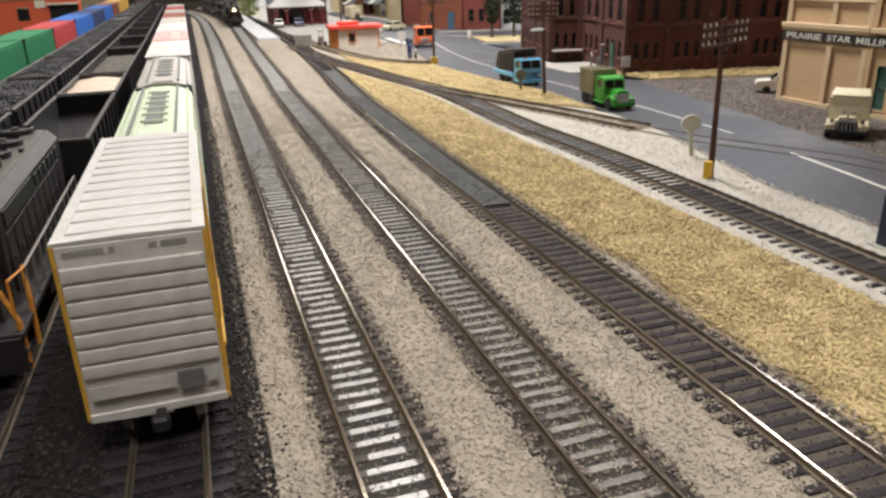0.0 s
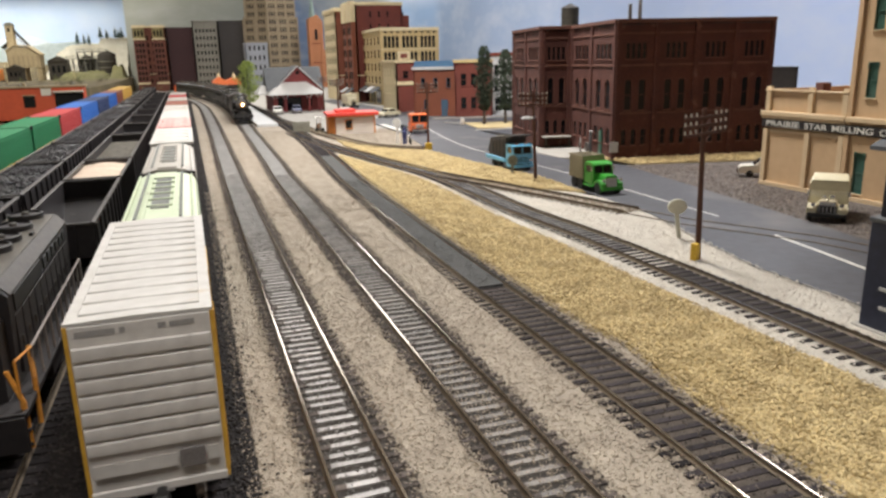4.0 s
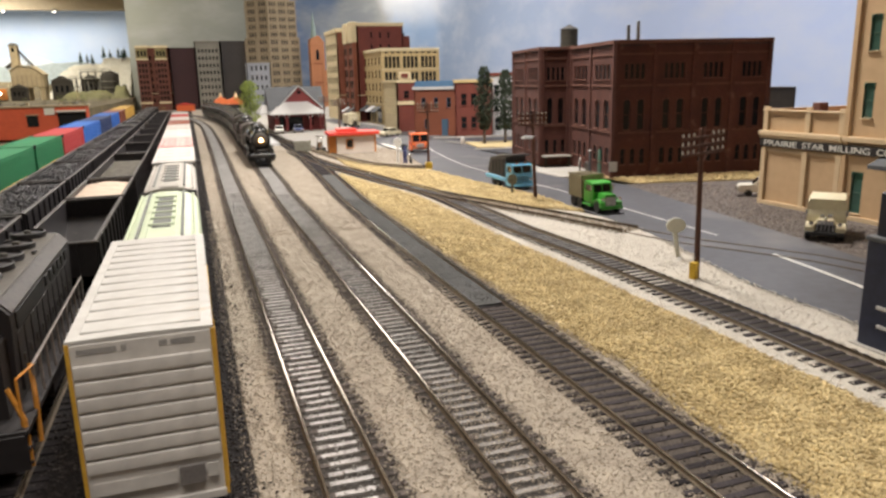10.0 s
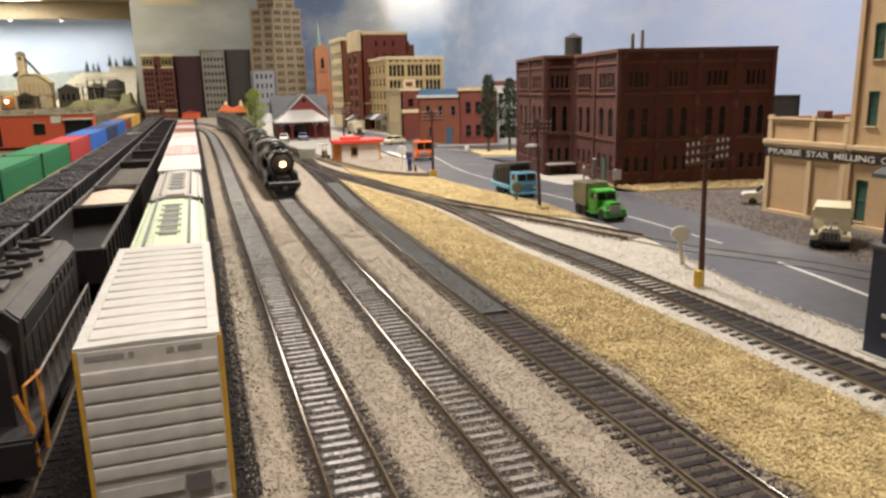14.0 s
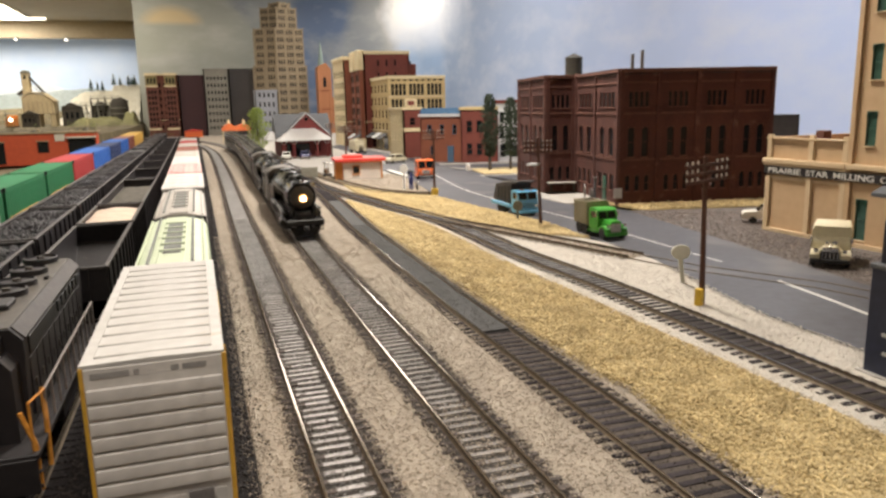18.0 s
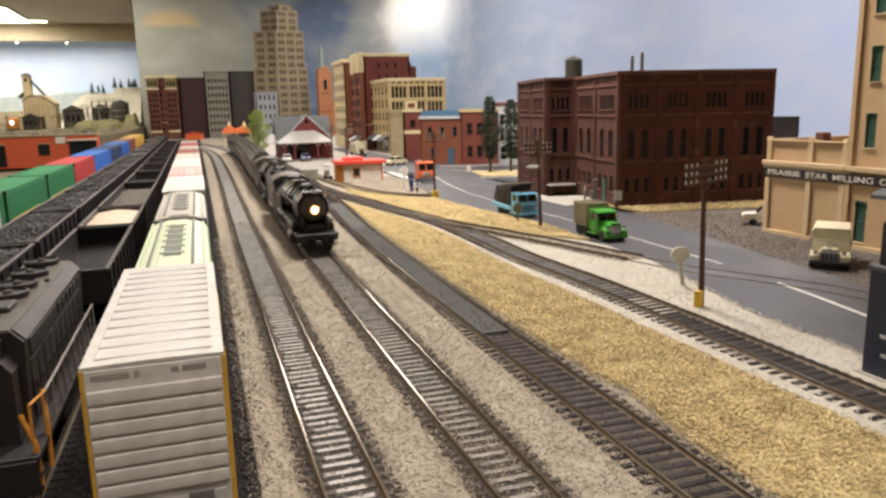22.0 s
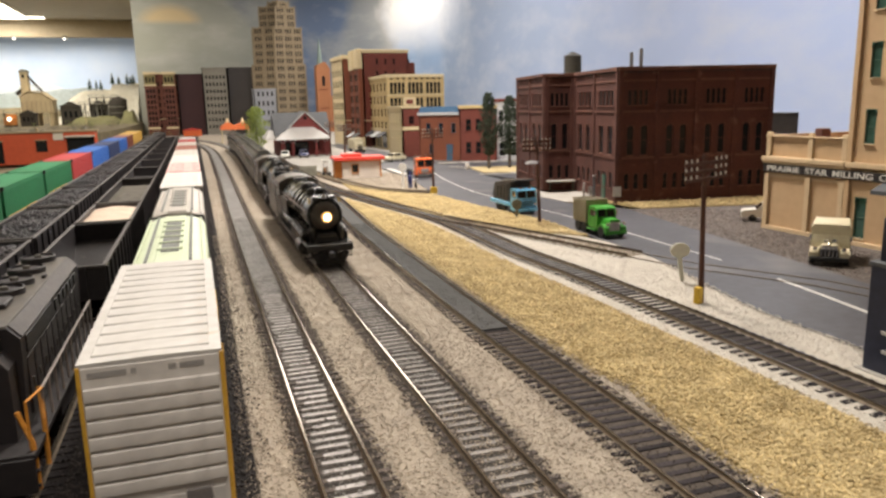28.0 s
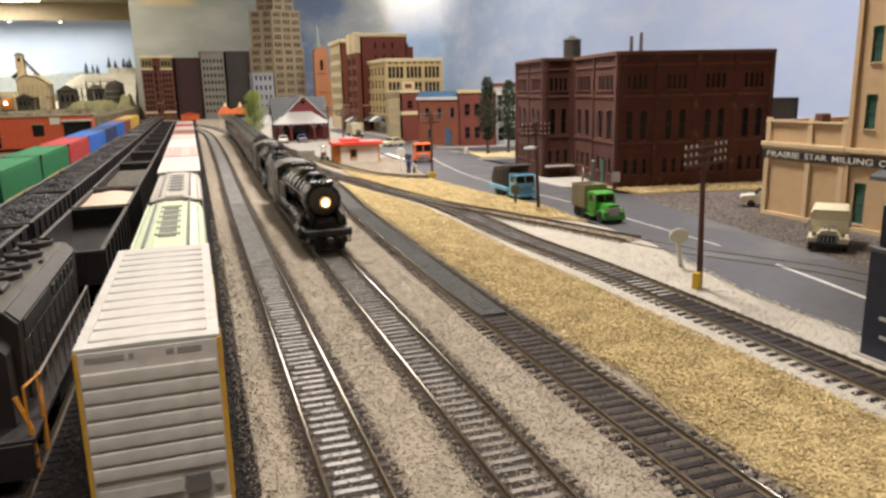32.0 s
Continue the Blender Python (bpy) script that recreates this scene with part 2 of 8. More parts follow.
slab("ground", [(-2600, -900), (1900, -900), (1900, 7200), (-2600, 7200)], -40, -9, EARTH, "brown earth-coloured base of the model layout", "ground")
slab("yard_bed", [(-330, -400), (9, -400), (10, 300), (11.5, 500), (9, 3600), (-330, 3600)], -9, -2.6, CINDER, "black cinder bed under the freight yard tracks", "ballast")
slab("ballast_bed", [(9.3, -400), (217, -400), (215, 190), (214, 300), (213, 400), (214, 470), (224, 640), (228, 900), (190, 1300), (170, 3600), (9.3, 3600), (11.8, 500), (10.3, 300)], -9, -2.74, BALLAST, "tan and grey gravel ballast bed of the main tracks", "ballast")
slab("gravel_strip", [(217.3, -400), (286, -400), (283, 245), (285, 310), (298, 375), (315, 448), (318, 520), (300, 600), (262, 640), (224.3, 640), (214.3, 470), (213.3, 400), (214.3, 300), (215.3, 190)], -9, -2.7, PALE, "whitish fine gravel strip beside the street", "gravel")
slab("road", [(286.3, -400), (372, -400), (388, 334), (399, 404), (416, 525), (435, 672), (402, 752), (398, 860), (440, 1000), (445, 1130), (450, 1300), (640, 1330), (640, 1420), (470, 1440), (440, 2300), (385, 2300), (390, 1500), (330, 1420), (325, 1150), (300, 960), (288, 893), (301, 767), (320, 644), (318.3, 520), (315.3, 448), (298.3, 375), (285.3, 310), (283.3, 245)], -9, -2.4, ASPHALT, "dark blue-grey asphalt street with white lines", "road")


# ---- tracks ----
def rail_mesh(line, top=True):
    """A rail along a line of (x, y): its foot and web, or its bright head."""
    m = Mesh()
    prof = [(-0.9, -2.1), (0.9, -2.1), (0.35, -1.5), (0.35, -0.25), (-0.35, -0.25), (-0.35, -1.5)] if not top else [(-0.45, -0.55), (0.45, -0.55), (0.45, -0.08), (0.36, 0), (-0.36, 0), (-0.45, -0.08)]
    v, n = [], len(prof)
    for i, (x, y) in enumerate(line):
        a, b = line[max(i - 1, 0)], line[min(i + 1, len(line) - 1)]
        dx, dy = b[0] - a[0], b[1] - a[1]
        s = math.hypot(dx, dy)
        nx, ny = dy / s, -dx / s
        v += [(x + nx * p, y + ny * p, z) for p, z in prof]
    f = [(i * n + k, i * n + (k + 1) % n, (i + 1) * n + (k + 1) % n, (i + 1) * n + k) for i in range(len(line) - 1) for k in range(n)]
    f += [tuple(range(n)), tuple(range((len(line) - 1) * n, len(line) * n))[::-1]]
    return m.add(v, f)


def smooth_line(pts, step=25):
    """Catmull-Rom through the points, about one point every step."""
    out = []
    p = [pts[0], *pts, pts[-1]]
    for i in range(1, len(p) - 2):
        a, b, c, d = (Vector(q) for q in p[i - 1 : i + 3])
        k = max(1, int((c - b).length / step))
        for j in range(k):
            t = j / k
            out.append(tuple(0.5 * ((2 * b) + (c - a) * t + (2 * a - 5 * b + 4 * c - d) * t * t + (3 * b - a - 3 * c + d) * t ** 3)))
    return out + [tuple(pts[-1])]


def offset(line, d):
    out = []
    for i, (x, y) in enumerate(line):
        a, b = line[max(i - 1, 0)], line[min(i + 1, len(line) - 1)]
        dx, dy = b[0] - a[0], b[1] - a[1]
        s = math.hypot(dx, dy)
        out.append((x + dy / s * d, y - dx / s * d))
    return out


TIE_MESH = Mesh().box(-15, -1.3, -3.4, 15, 1.3, -2.1, 0.15).data("tie", TIE)


TIE_GREY = material("tie_grey", (0.39, 0.355, 0.335), (0.20, 0.178, 0.165), 420, 0.38, per_object=0.22)
TIE_BROWN = material("tie_brown", (0.215, 0.188, 0.165), (0.10, 0.086, 0.073), 420, 0.6, per_object=0.3)
TIE_END = material("tie_end", (0.115, 0.092, 0.08), (0.05, 0.041, 0.037), 500, 0.8, per_object=0.35, gloss=0.2)


def worn_ties(mat, pale):
    """Four ties whose middle is worn pale between oily dark ends."""
    out = []
    for k in range(4):
        rng = random.Random(60 + k)
        a, b = -pale + rng.uniform(-1.4, 2.2), pale + rng.uniform(-2.2, 1.2)
        l0, l1 = -15 + rng.uniform(-0.3, 1.6), 15 - rng.uniform(-0.3, 1.6)
        h0, h1 = 1.25 + rng.uniform(-0.12, 0.15), 1.25 + rng.uniform(-0.12, 0.15)
        m = Mesh()
        for u0, u1 in ((l0, a), (a, b), (b, l1)):
            m.add([(u0, -h0, -3.4), (u1, -h1, -3.4), (u1, h1, -3.4), (u0, h0, -3.4), (u0, -h0 + 0.12, -2.1), (u1, -h1 + 0.12, -2.1), (u1, h1 - 0.12, -2.1), (u0, h0 - 0.12, -2.1)], [(0, 3, 2, 1), (4, 5, 6, 7), (0, 1, 5, 4), (2, 3, 7, 6), (0, 4, 7, 3), (1, 2, 6, 5)])
        me = m.data("tie", TIE_END)
        me.materials.append(mat)
        me.polygons.foreach_set("material_index", [1 if 6 <= i < 12 else 0 for i in range(18)])
        out.append(me)
    return out


BROWN_MESH = worn_ties(TIE_BROWN, 6.6)
GREY_MESH = worn_ties(TIE_GREY, 6.4)


def track(pts, label, ties=160, pitch=5.75, bury=0.0, first=0.0, sleeper=None, web=None):
    line = smooth_line(pts)
    base = thing("railway_track", 0, 0, 0, 0, label, "track", kind="structure")
    for side in (-8.7, 8.7):
        rail = part("rail", rail_mesh(offset(line, side), False), web or RAILSIDE, base)
        part("railhead", rail_mesh(offset(line, side)), RAILTOP, rail, "polished steel running surface")
    far, run, count, rest = [], 0.0, 0, Mesh()
    need = pitch
    rng = random.Random(len(label))
    for a, b in zip(line, line[1:]):
        seg = math.hypot(b[0] - a[0], b[1] - a[1])
        while need <= run + seg:
            t = (need - run) / seg
            x, y = a[0] + t * (b[0] - a[0]), a[1] + t * (b[1] - a[1])
            ang = math.atan2(b[1] - a[1], b[0] - a[0]) - math.pi / 2 + rng.uniform(-0.03, 0.03)
            m = Matrix.LocRotScale((x * MM, y * MM, (rng.uniform(-0.12, 0.12) - bury) * MM), Euler((0, 0, ang)), None)
            if y > first and count < ties:
                part("tie", sleeper[count % 4] if sleeper else TIE_MESH, None, base, at=m)
                count += 1
            else:
                far.append(m)
            need += pitch
        run += seg
    for m in far:
        c, s = math.cos(m.to_euler().z), math.sin(m.to_euler().z)
        x, y, z = (q / MM for q in m.translation)
        rest.add([(x + c * u - s * w, y + s * u + c * w, z + h) for h in (-3.4, -2.1) for w in (-1.3, 1.3) for u in (-15, 15)], [(0, 2, 3, 1), (4, 5, 7, 6), (0, 1, 5, 4), (2, 6, 7, 3), (0, 4, 6, 2), (1, 3, 7, 5)])
    if far:
        tagged(part("far_ties", rest, TIE_END if sleeper else TIE, base), kind="stuff")
    return base


X4 = 240.5
FILL = material("track_fill", (0.215, 0.205, 0.195), (0.12, 0.113, 0.106), 300, 0.8, bump=0.5)
MAIN1 = [(36.8, 50), (36.5, 600), (37.5, 900), (40.5, 1284), (41.5, 1750), (38, 2150), (20, 2500), (-12, 2800), (-60, 3050), (-125, 3300), (-215, 3560)]
MAIN2 = [(85, 50), (85, 700), (88, 850), (91.5, 1050), (95, 1250), (99, 1450), (102.5, 1650), (105.5, 1850), (104, 2100), (93, 2350), (72, 2600), (40, 2830), (-8, 3080), (-70, 3320), (-160, 3570)]
track(MAIN1, "steel rails on weathered grey ties in tan ballast", 230, sleeper=GREY_MESH)
track(MAIN2, "steel rails on weathered grey ties, under the steam train", 230, sleeper=BROWN_MESH)
track([(136, 50), (137.5, 250), (138.5, 400), (145, 700), (156, 900), (165, 1100), (172, 1350), (170, 1800), (158, 2300), (140, 2700)], "rails with sharp black ties, beside dry grass", 180, web=RAILTAN)
track([(X4, 50), (X4, 330), (238, 430), (233, 500), (234, 580), (233, 680), (225, 745), (211, 815), (198, 900), (180, 1010), (168, 1150), (164, 1250)], "branch track with brown rails and heavy dark ties", 120, 6.2, web=RAILTAN)
track([(233, 700), (243, 660), (257, 625), (270, 580), (286, 533), (298, 490), (307, 462)], "narrow industrial spur that runs into the street", 45, bury=0.35, sleeper=BROWN_MESH, web=RAILRUST)
track([(176, 1500), (185, 1420), (197, 1290), (208, 1150), (222, 1040), (240, 975), (265, 935), (292, 915)], "rusty spur that curves past the small red-roofed shed", 0, bury=0.6, sleeper=BROWN_MESH, web=RAILRUST)
for k, x in enumerate((-14, -63.5, -113, -164)):
    track([(x, 120), (x, 1500), (x - 6 - 14 * (k > 1), 2500), (x - 8 - 18 * (k > 1), 2850)], "yard track on black cinders under freight cars", 0)


def ribbon(line, w, z0, z1):
    """A flat strip along a line."""
    a, b, n = offset(line, -w), offset(line, w), len(line)
    return Mesh().add([(x, y, z) for z in (z0, z1) for x, y in a + b], [(i, i + 1, n + i + 1, n + i) for i in range(n - 1)] + [(2 * n + i, 3 * n + i, 3 * n + i + 1, 2 * n + i + 1) for i in range(n - 1)] + [(i, 2 * n + i, 2 * n + i + 1, i + 1) for i in range(n - 1)] + [(n + i, n + i + 1, 3 * n + i + 1, 3 * n + i) for i in range(n - 1)] + [(0, n, 3 * n, 2 * n), (n - 1, 3 * n - 1, 4 * n - 1, 2 * n - 1)])


BRANCH = [(X4, 120), (X4, 330), (238, 430), (233, 500), (234, 580), (233, 680), (225, 745), (211, 815), (198, 900), (180, 1010), (168, 1150)]
BROWNGRIT = material("brown_grit", (0.115, 0.094, 0.076), (0.055, 0.045, 0.038), 460, 0.9, bump=0.5, gloss=0.2)
# dirt beside the rails; between the ties its dark stands for shade
SHADEGRIT = material("shade_dark_grit", (0.06, 0.052, 0.045), (0.03, 0.026, 0.023), 500, 0.9, bump=0.6, gloss=0.15)
for pts, change, top in ((MAIN1, 455, -1.85), (MAIN2, 530, -1.85), (BRANCH, 330, -2.45)):
    near = [p for p in smooth_line(pts, 12) if p[1] < change + 8]
    far = [p for p in smooth_line(pts, 12) if p[1] > change - 8]
    solid("track_dirt", ribbon(near, 7.6, -3.3, -2.45), SHADEGRIT, "grit between the ties, darkened for the shade in the gaps", "ballast", "structure")
    packed = ribbon(far, 7.6, -3.0, top)
    # the packing thins out towards the viewer, so that the ties show through
    packed.v = [(x, y, z if z < -2.9 else top - 0.55 * max(0.0, 1 - (y - change) / 90) ** 1.5) for x, y, z in packed.v]
    solid("track_dirt", packed, FILL, "grey grit packed between the rails and ties", "ballast", "structure")
    if top > -2:
        for side in (-10.9, 10.9):
            solid("track_dirt", ribbon(offset(smooth_line(pts, 12), side), 2.0, -3.0, -2.35), SHADEGRIT, "dark grit along the outside of the rail", "ballast", "structure")
solid("track_dirt", ribbon([(136, 50), (137.5, 250), (138, 330)], 7.4, -3.2, -2.42), BROWNGRIT, "brown grit between the ties", "ballast", "structure")
SPURDIRT = material("spur_dirt", (0.19, 0.147, 0.094), (0.095, 0.073, 0.048), 420, 0.95, bump=0.5, gloss=0.2)
for pts in ([(233, 700), (243, 660), (257, 625), (270, 580), (286, 533), (298, 490), (307, 462)], [(185, 1420), (197, 1290), (208, 1150), (222, 1040), (240, 975), (265, 935), (290, 916)]):
    solid("track_dirt", ribbon(smooth_line(pts, 12), 10.5, -3.2, -2.2), SPURDIRT, "tan-brown dirt over the ties of the spur", "ballast", "structure")
PLANK = material("plank_grey", (0.062, 0.06, 0.058), (0.04, 0.039, 0.037), 90, 0.85, bump=0.1)
solid("crossing_panel", ribbon([(138.1, 332), (138.5, 400), (145, 700), (156, 900)], 7.2, -2.6, -1.0), PLANK, "smooth grey filler panel between the rails", "crossing", "structure")


# ---- room ----
def sky_material():
    m = bpy.data.materials.new("painted_sky")
    m.use_nodes = True
    n, link = m.node_tree.nodes, m.node_tree.links.new
    bsdf = n["Principled BSDF"]
    bsdf.inputs["Roughness"].default_value = 0.42
    co = n.new("ShaderNodeTexCoord")
    warp = n.new("ShaderNodeTexNoise")
    warp.inputs["Scale"].default_value, warp.inputs["Detail"].default_value = 2.6, 6
    link(co.outputs["Object"], warp.inputs["Vector"])
    sep = n.new("ShaderNodeSeparateXYZ")
    link(co.outputs["Object"], sep.inputs[0])
    along = n.new("ShaderNodeMath")
    along.operation = "SUBTRACT"
    link(sep.outputs["X"], along.inputs[0])
    link(sep.outputs["Y"], along.inputs[1])
    shifted = n.new("ShaderNodeMath")
    shifted.operation = "MULTIPLY_ADD"
    link(warp.outputs["Fac"], shifted.inputs[0])
    shifted.inputs[1].default_value = 0.9
    link(along.outputs[0], shifted.inputs[2])
    span = n.new("ShaderNodeMapRange")
    span.inputs["From Min"].default_value, span.inputs["From Max"].default_value = -4.2 + 0.45, 0.3 + 0.45
    link(shifted.outputs[0], span.inputs["Value"])
    ramp = n.new("ShaderNodeValToRGB")
    stops = [(0.0, (0.40, 0.41, 0.335)), (0.11, (0.35, 0.37, 0.33)), (0.165, (0.115, 0.165, 0.27)), (0.22, (0.12, 0.175, 0.29)), (0.25, (0.25, 0.28, 0.31)), (0.315, (0.33, 0.35, 0.36)), (0.355, (0.26, 0.39, 0.60)), (0.46, (0.215, 0.285, 0.415)), (0.66, (0.295, 0.37, 0.53)), (0.9, (0.41, 0.51, 0.78))]
    while len(ramp.color_ramp.elements) < len(stops):
        ramp.color_ramp.elements.new(0.5)
    for e, (p, c) in zip(ramp.color_ramp.elements, stops):
        e.position, e.color = p, (*c, 1)
    link(span.outputs["Result"], ramp.inputs["Fac"])
    cloud = n.new("ShaderNodeTexNoise")
    cloud.inputs["Scale"].default_value, cloud.inputs["Detail"].default_value, cloud.inputs["Roughness"].default_value = 4.5, 7, 0.6
    flat = n.new("ShaderNodeMapping")
    flat.inputs["Scale"].default_value = (1, 1, 2.2)
    link(co.outputs["Object"], flat.inputs["Vector"])
    link(flat.outputs["Vector"], cloud.inputs["Vector"])
    lift = n.new("ShaderNodeMapRange")
    lift.inputs["From Min"].default_value, lift.inputs["From Max"].default_value = 0.46, 0.72
    lift.inputs["To Max"].default_value = 0.28
    link(cloud.outputs["Fac"], lift.inputs["Value"])
    mix = n.new("ShaderNodeMix")
    mix.data_type = "RGBA"
    mix.inputs["B"].default_value = (0.72, 0.72, 0.70, 1)
    link(lift.outputs["Result"], mix.inputs["Factor"])
    link(ramp.outputs["Color"], mix.inputs["A"])
    # a lamp's white glare on the backdrop, painted into the sky colour high up
    glare = n.new("ShaderNodeValToRGB")
    marks = [(0.0, 0), (0.305, 0), (0.345, 0.95), (0.41, 0.95), (0.53, 0)]
    while len(glare.color_ramp.elements) < len(marks):
        glare.color_ramp.elements.new(0.5)
    for e, (p, c) in zip(glare.color_ramp.elements, marks):
        e.position, e.color = p, (c, c, c, 1)
    link(span.outputs["Result"], glare.inputs["Fac"])
    high = n.new("ShaderNodeMapRange")
    high.inputs["From Min"].default_value, high.inputs["From Max"].default_value = 0.34, 0.60
    link(sep.outputs["Z"], high.inputs["Value"])
    both = n.new("ShaderNodeMath")
    both.operation = "MULTIPLY"
    link(glare.outputs["Color"], both.inputs[0])
    link(high.outputs["Result"], both.inputs[1])
    white = n.new("ShaderNodeMix")
    white.data_type = "RGBA"
    white.inputs["B"].default_value = (0.97, 0.96, 0.93, 1)
    link(both.outputs[0], white.inputs["Factor"])
    link(mix.outputs["Result"], white.inputs["A"])
    # a warm arched pool of lamplight, painted over the far end of the town
    place = n.new("ShaderNodeMapping")
    place.inputs["Location"].default_value = (0.075 / 0.165, 0, -0.548 / 0.10)
    place.inputs["Scale"].default_value = (1 / 0.165, 0, 1 / 0.10)
    link(co.outputs["Object"], place.inputs["Vector"])
    dome = n.new("ShaderNodeTexGradient")
    dome.gradient_type = "SPHERICAL"
    link(place.outputs["Vector"], dome.inputs["Vector"])
    edge = n.new("ShaderNodeMapRange")
    edge.inputs["From Min"].default_value, edge.inputs["From Max"].default_value = 0.0, 0.45
    link(dome.outputs["Fac"], edge.inputs["Value"])
    base = n.new("ShaderNodeMapRange")
    base.inputs["From Min"].default_value, base.inputs["From Max"].default_value = 0.535, 0.562
    base.inputs["To Max"].default_value = 0.85
    link(sep.outputs["Z"], base.inputs["Value"])
    arch = n.new("ShaderNodeMath")
    arch.operation = "MULTIPLY"
    link(edge.outputs["Result"], arch.inputs[0])
    link(base.outputs["Result"], arch.inputs[1])
    warm = n.new("ShaderNodeMix")
    warm.data_type = "RGBA"
    warm.inputs["B"].default_value = (0.72, 0.56, 0.30, 1)
    link(arch.outputs[0], warm.inputs["Factor"])
    link(white.outputs["Result"], warm.inputs["A"])
    link(warm.outputs["Result"], bsdf.inputs["Base Color"])
    return m


SKY = sky_material()
PLASTER = material("plaster", (0.42, 0.38, 0.31), (0.37, 0.33, 0.27), 20, 0.8, bump=0.05)
NORTH, EAST = 4000, 1120


def backdrop():
    line = [(-251, NORTH), (100, NORTH)]
    line += [(EAST - 700 + 700 * math.sin(a * math.pi / 24), NORTH - 700 + 700 * math.cos(a * math.pi / 24)) for a in range(0, 13)]
    line += [(EAST, 2400), (EAST, 1200), (EAST, -900)]
    m = Mesh()
    out = offset(line, -30)
    n = len(line)
    v = [(x, y, z) for z in (-60, CEIL) for x, y in line] + [(x, y, z) for z in (-60, CEIL) for x, y in out]
    f = []
    for i in range(n - 1):
        f += [(i, i + 1, n + i + 1, n + i), (2 * n + i, 3 * n + i, 3 * n + i + 1, 2 * n + i + 1), (n + i, n + i + 1, 3 * n + i + 1, 3 * n + i), (i, 2 * n + i, 2 * n + i + 1, i + 1)]
    f += [(0, n, 3 * n, 2 * n), (n - 1, 3 * n - 1, 4 * n - 1, 2 * n - 1)]
    m.add(v, f)
    return solid("backdrop", m, SKY, "curved backdrop painted with a cloudy sky", "backdrop", "structure", smooth=True)


backdrop()
solid("wall_south", Mesh().box(-2600, -940, -1100, EAST + 60, -900, CEIL), PLASTER, "plain plaster wall", "wall", "structure")
solid("wall_west", Mesh().box(-2640, -940, -1100, -2600, 5500, CEIL), PLASTER, "plain plaster wall", "wall", "structure")
solid("wall_east", Mesh().box(EAST + 62, -940, -1100, EAST + 100, 5500, CEIL), PLASTER, "plain plaster wall", "wall", "structure")
solid("wall_north", Mesh().box(-2640, 5500, -1100, EAST + 100, 5540, CEIL), PLASTER, "plain plaster wall", "wall", "structure")
CEILPAINT = material("ceiling_paint", (0.60, 0.53, 0.41), (0.54, 0.47, 0.36), 12, 0.8, bump=0.04)
solid("ceiling", Mesh().box(-2640, -940, CEIL, EAST + 100, 5540, CEIL + 40), CEILPAINT, "tan painted ceiling of the layout room", "ceiling", "structure")

VALANCE = material("valance_paint", (0.58, 0.49, 0.34), (0.52, 0.43, 0.29), 15, 0.7, bump=0.03)
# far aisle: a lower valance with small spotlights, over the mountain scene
# the painted board glows a little itself, in place of the valance lamps' light
FARSKY = material("far_sky_glow", (0.50, 0.62, 0.80), (0.60, 0.68, 0.80), 2.5, 0.8, bump=0, emit=0.14)
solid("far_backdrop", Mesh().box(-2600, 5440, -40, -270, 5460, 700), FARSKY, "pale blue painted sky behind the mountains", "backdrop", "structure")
solid("valance", Mesh().box(-2600, 5150, 576, -270, 5180, 680.5, 2), VALANCE, "tan valance board above the far scene", "valance", "structure")
solid("soffit", Mesh().box(-2600, 4050, 681, -270, 5180, CEIL - 0.5, 2), CEILPAINT, "dropped tan ceiling before the far scene", "ceiling", "structure")
GLOW = material("lamp_glow", (1.0, 0.93, 0.8), rough=0.5, bump=0, emit=5)
spot_body = Mesh().lathe([(4, 11), (20, 13), (22, 11), (22, 3)], "z", n=14)
for i, x in enumerate((-993, -718)):
    s = thing("spotlight", x, 5120, 562, 0, "small lit spotlight under the valance edge", "lamp", "valance spotlights")
    part("housing", spot_body, PLASTER, s)
    part("bulb", Mesh().lathe([(-2, 3), (0, 8), (5, 10)], "z", n=14), GLOW, s, "glowing bulb", True)
troffer = thing("ceiling_light", -1040, 4715, 681, 0, "white fluorescent ceiling panel, switched on", "ceiling light")
part("frame", Mesh().box(-170, -330, -6, 170, 330, -0.5, 1), PLASTER, troffer)
part("diffuser", Mesh().box(-150, -310, -14, 150, 310, -6.5, 2), GLOW, troffer, "glowing diffuser")
troffer2 = thing("ceiling_light", -870, 4985, 681, 0, "narrow fluorescent ceiling strip, switched on", "ceiling light")
part("frame", Mesh().box(-80, -26, -5, 80, 26, -0.5, 1), PLASTER, troffer2)
part("diffuser", Mesh().box(-74, -20, -12, 74, 20, -5.5, 2), GLOW, troffer2, "glowing diffuser")

# terrace with mountains and a mine scene at the far left
HILLROCK = material("hill_rock", (0.86, 0.82, 0.68), (0.66, 0.61, 0.45), 30, 0.95, bump=0.5, depth=0.006, spots=((0.42, 0.38, 0.24), 22, 0.3))
SCRUB = material("scrub", (0.20, 0.19, 0.08), (0.12, 0.11, 0.05), 60, 0.95, bump=0.5, depth=0.003)
FARHILL = material("far_hill", (0.33, 0.37, 0.36), (0.25, 0.29, 0.27), 12, 0.95, bump=0.1)
TAN = material("tan_timber", (0.42, 0.33, 0.2), (0.3, 0.23, 0.13), 60, 0.85)
GREYTIMBER = material("grey_timber", (0.26, 0.25, 0.2), (0.18, 0.17, 0.13), 60, 0.85)
DARKWOOD = material("dark_timber", (0.06, 0.05, 0.035), (0.035, 0.03, 0.02), 60, 0.85)


